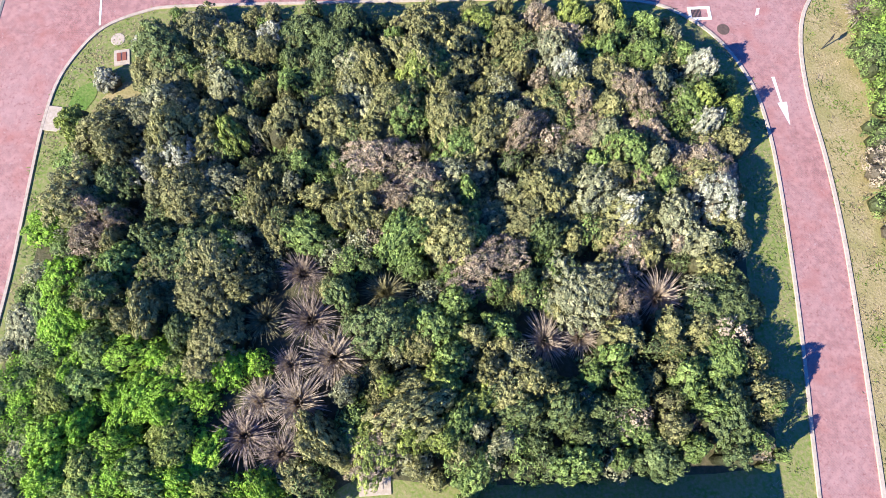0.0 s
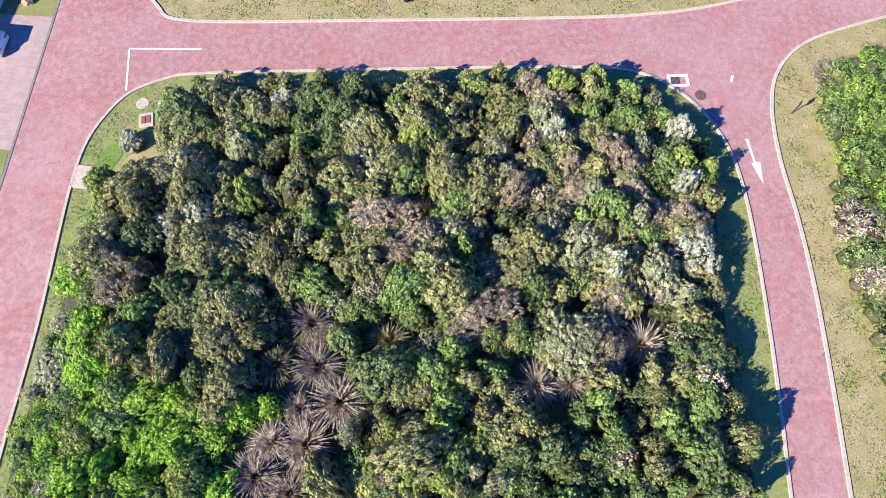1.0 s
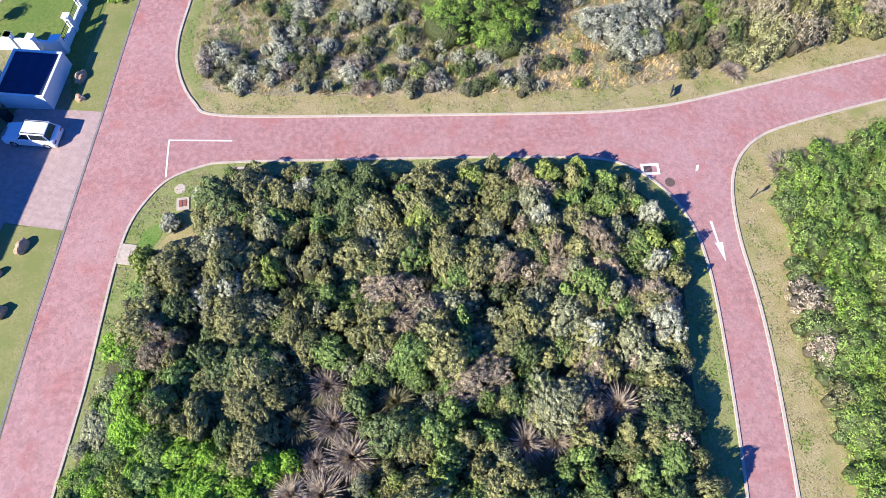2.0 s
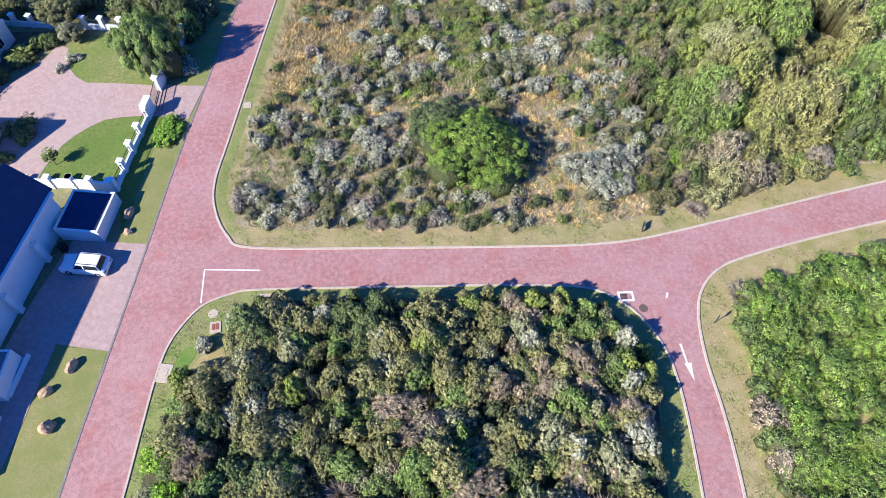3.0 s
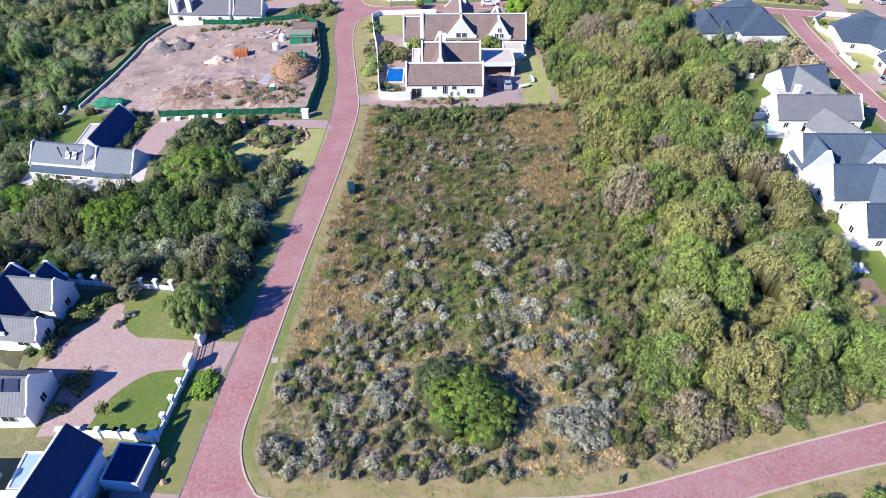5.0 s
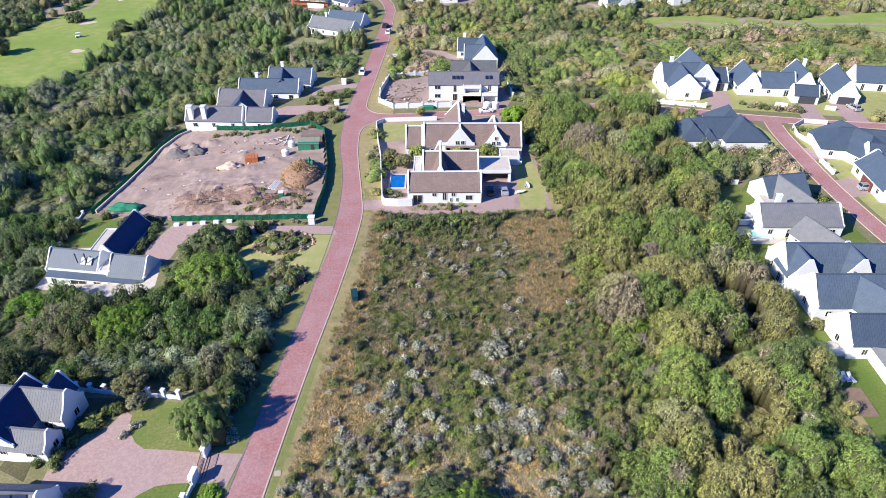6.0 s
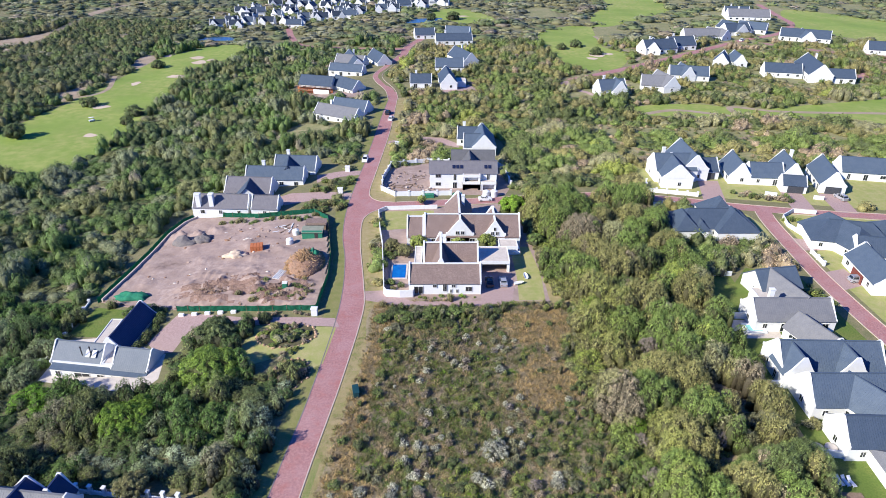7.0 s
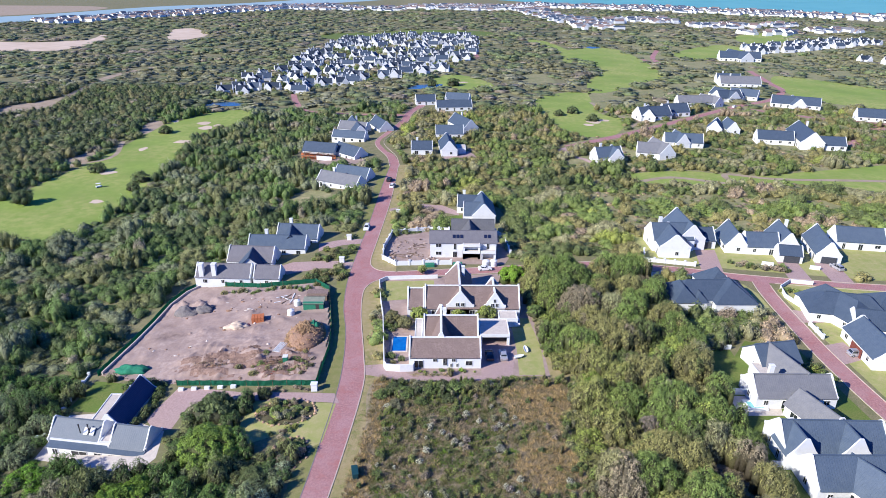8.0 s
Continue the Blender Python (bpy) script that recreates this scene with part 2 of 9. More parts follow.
M["rock"] = mottled("ochre_sandstone", [(0.42, 0.26, 0.15), (0.33, 0.17, 0.10), (0.5, 0.38, 0.26)], [1.2, 5.0], relief=0.6)
M["timber"] = mottled("weathered_timber", [(0.20, 0.145, 0.10), (0.26, 0.19, 0.14)], [3.0], relief=0.4)
M["dark_metal"] = mottled("dark_metal", [(0.05, 0.05, 0.055), (0.075, 0.07, 0.07)], [3.0], rough=0.5, metal=0.3)
M["grating"] = mottled("rusted_iron", [(0.12, 0.085, 0.075), (0.17, 0.12, 0.1)], [6.0], rough=0.7, metal=0.2)
M["red_cover"] = mottled("red_oxide_cover", [(0.28, 0.10, 0.07), (0.22, 0.08, 0.06)], [5.0])
M["net"] = mottled("green_shade_net", [(0.02, 0.16, 0.09), (0.03, 0.21, 0.12)], [2.0], rough=0.8)
M["green_paint"] = mottled("green_painted_steel", [(0.03, 0.19, 0.11), (0.045, 0.22, 0.13)], [2.0], rough=0.6)
M["teal"] = mottled("dark_teal_plastic", [(0.012, 0.05, 0.06), (0.02, 0.07, 0.075)], [2.0], rough=0.5)
M["khaki"] = mottled("weathered_shed_roof", [(0.2, 0.22, 0.17), (0.26, 0.27, 0.21)], [1.2], rough=0.7)
M["orange"] = mottled("orange_brick_stack", [(0.5, 0.17, 0.07), (0.42, 0.14, 0.06)], [3.0])
M["car_white"] = mottled("white_car_paint", [(0.78, 0.79, 0.8), (0.74, 0.75, 0.77)], [1.0], rough=0.22, spec=0.6)
M["car_dark"] = mottled("dark_car_paint", [(0.025, 0.03, 0.04), (0.03, 0.035, 0.05)], [1.0], rough=0.2, spec=0.6)
M["car_silver"] = mottled("silver_car_paint", [(0.5, 0.51, 0.53), (0.46, 0.47, 0.5)], [1.0], rough=0.25, metal=0.4, spec=0.6)
M["tyre"] = mottled("tyre_rubber", [(0.02, 0.02, 0.02), (0.03, 0.03, 0.03)], [5.0], rough=0.8)
M["panel"] = mottled("solar_panel", [(0.012, 0.018, 0.05), (0.018, 0.025, 0.06)], [3.0], rough=0.15, spec=0.6)
M["leaf"] = foliage("shrub_leaves")
M["bark"] = mottled("grey_bark", [(0.17, 0.14, 0.115), (0.11, 0.09, 0.075)], [4.0], relief=0.5)


# ---------------------------------------------------------------- terrain and helpers
def ground_z(x):
    """The land is level and falls gently, by six metres, to the west."""
    a = min(1.0, max(0.0, (-20 - x) / 85.0))
    return -6.0 * a * a * (3 - 2 * a)


def ground_np(x):
    a = np.clip((-20 - x) / 85.0, 0, 1)
    return -6.0 * a * a * (3 - 2 * a)


def link(name, bm, material, parent=None, label="", smooth=False):
    me = bpy.data.meshes.new(name)
    bm.normal_update()
    bm.to_mesh(me)
    bm.free()
    if material is not None:
        me.materials.append(material)
    if smooth:
        me.polygons.foreach_set("use_smooth", [True] * len(me.polygons))
    ob = new(name, me)
    if parent is not None:
        ob.parent = parent
    if label:
        ob["label"] = label
    return ob


part = link


def group_empty(name, m=None):
    ob = new(name)
    ob.empty_display_size = 0.2
    if m is not None:
        ob.matrix_world = m
    return ob


def add_box(bm, cx, cy, cz, sx, sy, sz, rz=0.0, bevel=0.0):
    """A box with its centre at cx, cy and its foot at cz."""
    m = Matrix.Translation((cx, cy, cz + sz / 2)) @ Matrix.Rotation(radians(rz), 4, 'Z') @ Matrix.Diagonal((sx, sy, sz, 1))
    r = bmesh.ops.create_cube(bm, size=1, matrix=m)
    if bevel:
        es = list({e for v in r["verts"] for e in v.link_edges})
        bmesh.ops.bevel(bm, geom=es, offset=bevel, segments=2, affect='EDGES', profile=0.6)
    return r["verts"]


def add_cyl(bm, x, y, z, r, h, seg=16, r2=None, m=None):
    t = Matrix.Translation((x, y, z + h / 2))
    if m is not None:
        t = m @ t
    return bmesh.ops.create_cone(bm, cap_ends=True, segments=seg, radius1=r, radius2=r if r2 is None else r2, depth=h, matrix=t)["verts"]


def smooth_line(pts, closed=False, steps=5):
    """A Catmull-Rom line through the points."""
    p = [Vector((*q, 0)) for q in pts]
    n = len(p)
    out = []
    for i in range(n if closed else n - 1):
        a, b = p[i], p[(i + 1) % n]
        z = p[(i - 1) % n] if closed or i > 0 else a + (a - b)
        c = p[(i + 2) % n] if closed or i + 2 < n else b + (b - a)
        for k in range(steps):
            t = k / steps
            q = 0.5 * ((2 * a) + (b - z) * t + (2 * z - 5 * a + 4 * b - c) * t * t + (3 * a - z - 3 * b + c) * t ** 3)
            out.append((q.x, q.y))
    if not closed:
        out.append((p[-1].x, p[-1].y))
    return out


def patch(name, outline, material, lift, label="", category="", kind="structure", smooth=True, parent=None):
    """A flat sheet on the land inside an outline."""
    pts = smooth_line(outline, True, 5) if smooth else outline
    bm = bmesh.new()
    vs = [bm.verts.new((x, y, 0)) for x, y in pts]
    es = [bm.edges.new((vs[i], vs[(i + 1) % len(vs)])) for i in range(len(vs))]
    bmesh.ops.triangle_fill(bm, edges=es, use_beauty=True, normal=(0, 0, 1))
    lo, hi = min(p[0] for p in pts), max(p[0] for p in pts)
    x = -105
    while x < -19:
        if lo < x < hi:
            bmesh.ops.bisect_plane(bm, geom=bm.verts[:] + bm.edges[:] + bm.faces[:], plane_co=(x, 0, 0), plane_no=(1, 0, 0))
        x += 5
    for v in bm.verts:
        v.co.z = ground_z(v.co.x) + lift
    for f in bm.faces:
        if f.normal.z < 0:
            f.normal_flip()
    ob = link(name, bm, material, parent)
    if parent is None:
        tagged(ob, label, category, kind=kind)
    return ob


def ribbon(name, line, width, material, lift, height=0.0, label="", category="", kind="structure", smooth=True, parent=None):
    """A strip along a line; with a height it is a raised kerb or wall with both faces."""
    pts = smooth_line(line) if smooth else line
    bm = bmesh.new()
    rings = []
    for i, (x, y) in enumerate(pts):
        a, b = pts[max(0, i - 1)], pts[min(len(pts) - 1, i + 1)]
        d = Vector((b[0] - a[0], b[1] - a[1], 0)).normalized()
        n = Vector((-d.y, d.x, 0)) * width / 2
        z = ground_z(x) + lift
        ring = []
        if height:
            e = n * 0.86
            for off, h in ((n, -0.15), (n, height * 0.8), (e, height), (-e, height), (-n, height * 0.8), (-n, -0.15)):
                ring.append(bm.verts.new((x + off.x, y + off.y, z + h)))
        else:
            ring = [bm.verts.new((x + n.x, y + n.y, z)), bm.verts.new((x - n.x, y - n.y, z))]
        rings.append(ring)
    for r0, r1 in zip(rings, rings[1:]):
        for k in range(len(r0) - 1):
            bm.faces.new((r0[k], r0[k + 1], r1[k + 1], r1[k]))
    if height:
        bm.faces.new(rings[0])
        bm.faces.new(list(reversed(rings[-1])))
    bmesh.ops.recalc_face_normals(bm, faces=bm.faces)
    if not height:
        for f in bm.faces:
            if f.normal.z < 0:
                f.normal_flip()
    ob = link(name, bm, material, parent)
    if parent is None:
        tagged(ob, label, category, kind=kind)
    return ob


def inside(poly, x, y):
    """Which of the points lie inside the outline."""
    r = np.zeros(len(x), bool)
    n = len(poly)
    for i in range(n):
        (x0, y0), (x1, y1) = poly[i], poly[(i + 1) % n]
        if y0 == y1:
            continue
        c = ((y0 > y) != (y1 > y)) & (x < (x1 - x0) * (y - y0) / (y1 - y0) + x0)
        r ^= c
    return r


def near_line(line, x, y, d):
    r = np.zeros(len(x), bool)
    for (x0, y0), (x1, y1) in zip(line, line[1:]):
        dx, dy = x1 - x0, y1 - y0
        t = np.clip(((x - x0) * dx + (y - y0) * dy) / (dx * dx + dy * dy + 1e-9), 0, 1)
        r |= (x - x0 - t * dx) ** 2 + (y - y0 - t * dy) ** 2 < d * d
    return r


CLEAR = []        # outlines where no wild shrub grows
CLEAR_LINES = []  # lines and half widths where no wild shrub grows


# ---------------------------------------------------------------- ground sheet
def make_ground():
    ys = [-5000, -2500, -1000, -400, -150, -60] + list(range(-40, 320, 20)) + [340, 380, 430, 500, 600, 800, 1100, 1600, 2400, 3600, 5000]
    xs = [-5000, -2500, -1200, -600, -300, -180, -130] + list(range(-105, -15, 5)) + [0, 30, 60, 100, 150, 220, 350, 600, 1200, 2500, 5000]
    bm = bmesh.new()
    grid = [[bm.verts.new((x, y, ground_z(x))) for x in xs] for y in ys]
    for j in range(len(ys) - 1):
        for i in range(len(xs) - 1):
            bm.faces.new((grid[j][i], grid[j][i + 1], grid[j + 1][i + 1], grid[j + 1][i]))
    tagged(link("ground", bm, M["ground"]), "dry coastal grassland with sandy soil and scrub litter", "ground", kind="structure")


make_ground()

# ---------------------------------------------------------------- roads and kerbs
KERB_W = [(-31.2, -40), (-30.7, -10), (-30.3, 9.7), (-29.5, 22), (-28.7, 33.3), (-28.0, 44.4), (-26.7, 58.4), (-25.4, 72.4), (-23.7, 88), (-22.1, 112), (-22.2, 126),
          (-23.5, 140), (-25.7, 153), (-26.6, 171), (-25.7, 195), (-24.8, 212), (-23.2, 262), (-21.9, 288)]
KERB_NW = [(-18.1, 288), (-18.5, 240), (-20.3, 200), (-21.1, 184), (-20.4, 178), (-17.5, 174.8), (-12.8, 174)]
KERB_N = [(-13.5, 169.8), (-17.6, 168.3), (-20.2, 165), (-21.2, 159.8), (-20.3, 147), (-17.6, 128), (-16.5, 116), (-18.2, 93.3), (-20.4, 73.6), (-21.7, 60.4),
          (-22.9, 46.8), (-23.4, 41), (-22.8, 37.4), (-21.0, 34.1), (-18.2, 32.6), (-4.8, 32.4), (9.7, 32.4), (15, 32.55), (19.8, 33.1), (26.5, 34.7),
          (40.6, 38.4), (53, 41.4), (75, 46.5), (110, 53)]
KERB_E = [(111, 47.5), (77, 41.2), (50.5, 36.1), (38.6, 33.4), (30, 31), (26.6, 29.5), (24.5, 27.2), (23.6, 24.3), (23.4, 20.4), (23.7, 16.2), (23.8, 11.5),
          (23.6, 5.8), (23.2, -1.2), (22.6, -12), (21.6, -40)]
KERB_S = [(18.2, -40), (19.2, -12), (19.8, -1.2), (20.1, 2.9), (20.4, 7.9), (20.6, 14.3), (20.5, 18.3), (20.0, 21.3), (18.6, 24.3), (16.4, 26.5), (13.2, 27.8),
          (5.2, 28.1), (-7, 28.05), (-16.8, 27.95), (-19.3, 27.6), (-21.9, 26.4), (-23.5, 24.3), (-24.4, 22.1), (-24.8, 19.1), (-24.95, 15.4), (-25.1, 10),
          (-25.4, 5.9), (-25.8, 1), (-26.4, -10), (-27.2, -40)]
loop = []
for k in (KERB_W, KERB_NW, KERB_N, KERB_E, KERB_S):
    loop += smooth_line(k)
patch("road", loop, M["pavers"], 0.02, "road of worn red clay pavers with darker patches", "road", smooth=False)
ROAD_LOOP = loop
for k, w in ((KERB_W, 0.22), (KERB_NW, 0.3), (KERB_N, 0.3), (KERB_E, 0.3), (KERB_S, 0.26)):
    if k is KERB_W:
        ribbon("kerb", k, 0.2, M["kerb_grey"], 0.0, 0.05, "flush grey brick edging along the paved road", "kerb")
    else:
        ribbon("kerb", k, w * 0.8, M["kerb"], 0.0, 0.1, "pale concrete kerb along the paved road", "kerb")
# grass verges behind the kerbs
def offset_line(line, d):
    pts = smooth_line(line)
    out = []
    for i, (x, y) in enumerate(pts):
        a, b = pts[max(0, i - 1)], pts[min(len(pts) - 1, i + 1)]
        v = Vector((b[0] - a[0], b[1] - a[1])).normalized()
        out.append((x - v.y * d, y + v.x * d))
    return out


for k, rest in ((KERB_N, [(110, 60), (70, 125), (62, 168), (40, 173)]), (KERB_E, [(60, -40), (112, 20)]), (KERB_S, []), (KERB_NW, [(-12, 210), (-12, 288)])):
    patch("verge", smooth_line(k) + rest, M["verge_green" if k is KERB_S else "verge"], 0.015, "rough grass verge beside the kerb, green and straw", "verge", smooth=False)
patch("verge", smooth_line(KERB_W) + list(reversed(offset_line(KERB_W, 3.0))), M["verge_west"], 0.015, "mown grass verge beside the kerb", "verge", smooth=False)
CLEAR_LINES += [(offset_line(KERB_W, 1.2), 1.5), (offset_line(KERB_N, 1.1), 1.3), (offset_line(KERB_E, 1.3), 1.8), (offset_line(KERB_S, 1.2), 1.2), (offset_line(KERB_NW, 1.2), 1.8)]
CLEAR.append(ROAD_LOOP)

SIDE_ROADS = [
    ("road", [(-21.5, 171.6), (-12, 171.9), (4, 173.8), (28, 176.8), (45, 179.2), (57, 178.6), (74, 175.6), (94, 170), (132, 163.5), (190, 158)], 4.4),
    ("road", [(96, 169), (94.6, 160), (93.8, 145), (93.3, 128), (94.5, 105), (97.5, 85), (101, 60)], 4.6),
    ("road", [(-19.8, 286), (-22.5, 303), (-28.5, 320), (-30.6, 334), (-26.6, 351.5), (-20, 379.6), (-17.6, 403), (-10, 428)], 4.6),
    ("road", [(-19, 395), (-45, 404), (-64, 416), (-88, 434), (-101, 462), (-111, 500), (-118, 540)], 4.4),
    ("road", [(67, 322), (102, 347), (146, 383), (199, 427), (236, 453), (262, 490), (268, 520), (276, 560), (282, 590)], 5.0),
    ("road", [(205, 420), (232, 396), (254, 385), (290, 366), (340, 350)], 4.5),
    ("road", [(206, 664), (214, 640), (222, 680), (246, 742)], 5.0),
    ("road", [(40, 660), (42, 720), (46, 880)], 5.0),
]
for n, (name, line, w) in enumerate(SIDE_ROADS):
    ribbon(name, line, w, M["pavers"], 0.008 - 0.001 * n if n < 3 else 0.07 - 0.001 * n, label="distant road of red pavers between the scrub", category="road")
    for s in (-1, 1):
        if n < 3:
            pts = offset_line(line, s * w / 2)
            px, py = np.array([p[0] for p in pts]), np.array([p[1] for p in pts])
            free = ~inside(ROAD_LOOP, px, py)
            for m, (_, other, ow) in enumerate(SIDE_ROADS):
                if m != n:
                    free &= ~near_line(smooth_line(other), px, py, ow / 2 + 0.1)
            run = []
            for p, keep in zip(pts + [None], list(free) + [False]):
                if keep:
                    run.append(p)
                elif len(run) > 2:
                    ribbon("kerb", run, 0.24, M["kerb"], 0.0, 0.12, "pale concrete kerb along the paved road", "kerb", smooth=False)
                    run = []
                else:
                    run = []
    CLEAR_LINES.append((smooth_line(line), w / 2 + 2.2))
patch("paved_yard", [(215, 330), (222, 326), (236, 326), (250, 345), (262, 368), (254, 378), (240, 366), (226, 342)], M["pavers"], 0.03, "red paved turning yard", "yard")
for o, mat, lift, lab in (
    ([(-190, 250), (-181, 262), (-178, 285), (-174, 310), (-171, 352), (-170, 390), (-158, 416), (-148, 434), (-131, 438), (-122, 424), (-124, 398), (-134, 380), (-139, 352), (-133, 315), (-130, 280), (-129, 240), (-137, 213), (-165, 203), (-260, 190), (-260, 235)], "fairway", 0.03, "mown golf fairway, bright green with straw patches"),
    ([(66, 400), (70, 452), (95, 478), (111, 476), (128, 480), (173, 530), (197, 575), (205, 740), (166, 765), (134, 700), (150, 600), (120, 520), (106, 440), (103, 406), (112, 382), (100, 350), (84, 343), (71, 353)], "fairway", 0.03, "mown golf fairway, bright green with straw patches"),
    ([(112, 830), (131, 720), (124, 650), (131, 640), (146, 720), (132, 840)], "fairway", 0.05, "mown golf fairway, bright green with straw patches"),
    ([(78, 272), (90, 262), (114, 257), (150, 262), (187, 249), (230, 246), (230, 290), (176, 281), (140, 272), (112, 280)], "fairway", 0.04, "mown golf fairway, bright green with straw patches"),
    ([(10, 560), (30, 545), (44, 505), (20, 480), (4, 500), (-4, 530)], "fairway", 0.04, "putting green beside a small pond"),
    ([(-140, 900), (60, 880), (60, 960), (-140, 985)], "lawn", 0.04, "far mown field behind the village"),
    ([(262, 660), (300, 690), (352, 760), (340, 800), (290, 760), (250, 700)], "fairway", 0.03, "mown golf fairway, bright green with straw patches"),
    ([(380, 800), (430, 830), (500, 930), (470, 960), (400, 900)], "fairway", 0.03, "mown golf fairway, bright green with straw patches"),
    ([(260, 470), (300, 420), (360, 440), (330, 520), (290, 560)], "fairway", 0.03, "mown golf fairway, bright green with straw patches"),
):
    patch("fairway" if mat == "fairway" else "lawn", o, M[mat], lift, lab, "grass")
    CLEAR.append(smooth_line(o, True))
for x, y, a, b, r in ((-142.8, 252.6, 2.6, 2.4, 10), (-157, 293, 4.2, 2.6, 0), (-142, 352, 5.5, 4.0, 20), (-141, 386, 4.2, 4.5, 30), (-146, 398, 4.2, 4.0, 30), (-136, 392, 2.6, 3.0, 30), (-166, 404, 2.4, 4, 0), (-158.2, 336, 2.0, 3.6, 0), (94, 380, 4.5, 4, 10), (89, 372, 3, 3, 0), (101, 384, 3, 3, 0), (-121, 418, 2, 3, 0), (20, 520, 4, 3, 0)):
    o = [(x + a * math.cos(k) * (1 + 0.2 * math.sin(3 * k + x)), y + b * math.sin(k) * (1 + 0.2 * math.cos(2 * k + y))) for k in (i * math.pi / 5 for i in range(10))]
    patch("bunker", o, M["dune"], 0.07, "pale sand golf bunker in the fairway", "bunker", "thing")
ROUGH = [(66, 206), (120, 210), (165, 206), (260, 240), (330, 330), (420, 560), (470, 760), (330, 1000), (240, 900), (190, 600), (120, 500), (70, 330), (60, 260)]
patch("rough", ROUGH, M["rough"], 0.012, "rough golf grass between low scrub", "grass")
for name, o, mat, lift, lab in (
    ("sea", [(150, 1900), (302, 1690), (448, 1655), (574, 1622), (658, 1503), (770, 1475), (897, 1348), (1300, 1050), (2600, 500), (4900, 400), (4900, 4900), (-600, 4900), (-400, 2600)], "sea", 0.1, "blue sea along the coast"),
    ("river", [(-1500, 700), (-900, 980), (-712, 1100), (-690, 1160), (-634, 1332), (-572, 1459), (-466, 1593), (-357, 1700), (-200, 1900), (0, 2300), (-200, 2300), (-400, 1930), (-520, 1730), (-634, 1620), (-704, 1484), (-742, 1371), (-806, 1256), (-1000, 1090), (-1500, 850)], "river", 0.08, "broad blue-grey river mouth"),
    ("far_field", [(-1700, 1100), (-1000, 1130), (-815, 1290), (-735, 1440), (-760, 1560), (-960, 1600), (-1700, 1500)], "track", 0.06, "pale bare fields beyond the river"),
    ("clearing", [(-300, 441), (-287, 463), (-274, 480), (-266, 464), (-264, 442), (-271, 421), (-283, 414)], "track", 0.05, "bare tan clearing in the scrub"),
    ("clearing", [(-189, 318), (-180, 329), (-176, 309), (-184, 297)], "track", 0.05, "bare tan clearing in the scrub"),
    ("clearing", [(-176, 371), (-181, 400), (-171, 402), (-170, 372)], "track", 0.05, "bare tan clearing in the scrub"),
    ("clearing", [(70, 520), (92, 512), (94, 560), (74, 566)], "rough", 0.05, "pale grassy clearing in the scrub"),
    ("clearing", [(-60, 236), (-48, 232), (-44, 250), (-58, 256)], "rough", 0.02, "pale grassy clearing in the scrub"),
    ("pond", [(-20, 488), (-2, 497), (4, 510), (-12, 508), (-22, 496)], "pond", 0.06, "small dark blue pond"),
    ("pond", [(-163, 452), (-138, 453), (-136, 462), (-160, 465)], "pond", 0.06, "small dark pond beside houses"),
    ("pond", [(176, 756), (188, 765), (184, 780), (172, 770)], "pond", 0.08, "small dark blue pond"),
    ("dune", [(-620, 745), (-496, 752), (-440, 758), (-425, 800), (-432, 848), (-440, 900), (-468, 940), (-458, 878), (-508, 840), (-620, 850)], "dune", 0.06, "bare pale dune sand"),
    ("dune", [(-368, 915), (-340, 870), (-320, 930), (-330, 960), (-372, 1040), (-400, 1030), (-385, 970)], "dune", 0.06, "bare pale dune sand"),
    ("sandbank", [(-560, 1520), (-470, 1630), (-360, 1745), (-300, 1760), (-420, 1620), (-540, 1490)], "dune", 0.09, "pale river sandbank"),
):
    patch(name, o, M[mat], lift, lab, name)
    CLEAR.append(smooth_line(o, True))
for line, w in (([(-330, 395), (-285, 417), (-277, 445), (-277, 500), (-288, 580), (-270, 640)], 9.0), ([(-190, 300), (-168, 318), (-176, 352)], 2.5), ([(105, 440), (110, 400), (122, 384), (112, 366)], 2.5), ([(84, 262), (104, 270), (126, 262), (130, 275), (150, 268), (190, 266), (230, 262)], 3.0)):
    ribbon("track", line, w, M["track"], 0.065, label="sandy track through the scrub", category="track")
    CLEAR_LINES.append((smooth_line(line), w / 2 + 0.5))


# ---------------------------------------------------------------- houses
def slab(bm, corners, thick):
    """A plate from four corners, thickened downwards along its normal."""
    c = [Vector(p) for p in corners]
    n = (c[1] - c[0]).cross(c[-1] - c[0]).normalized()
    if n.z < 0:
        n = -n
    top = [bm.verts.new(p) for p in c]
    low = [bm.verts.new(p - n * thick) for p in c]
    bm.faces.new(top)
    bm.faces.new(low[::-1])
    k = len(c)
    for i in range(k):
        bm.faces.new((top[i], low[i], low[(i + 1) % k], top[(i + 1) % k]))


def roof_uv(bm):
    uv = bm.loops.layers.uv.verify()
    for f in bm.faces:
        n = f.normal
        along = Vector((n.y, -n.x, 0))
        along = along.normalized() if along.length > 1e-4 else Vector((1, 0, 0))
        down = n.cross(along)
        for l in f.loops:
            l[uv].uv = (l.vert.co.dot(along), l.vert.co.dot(down))


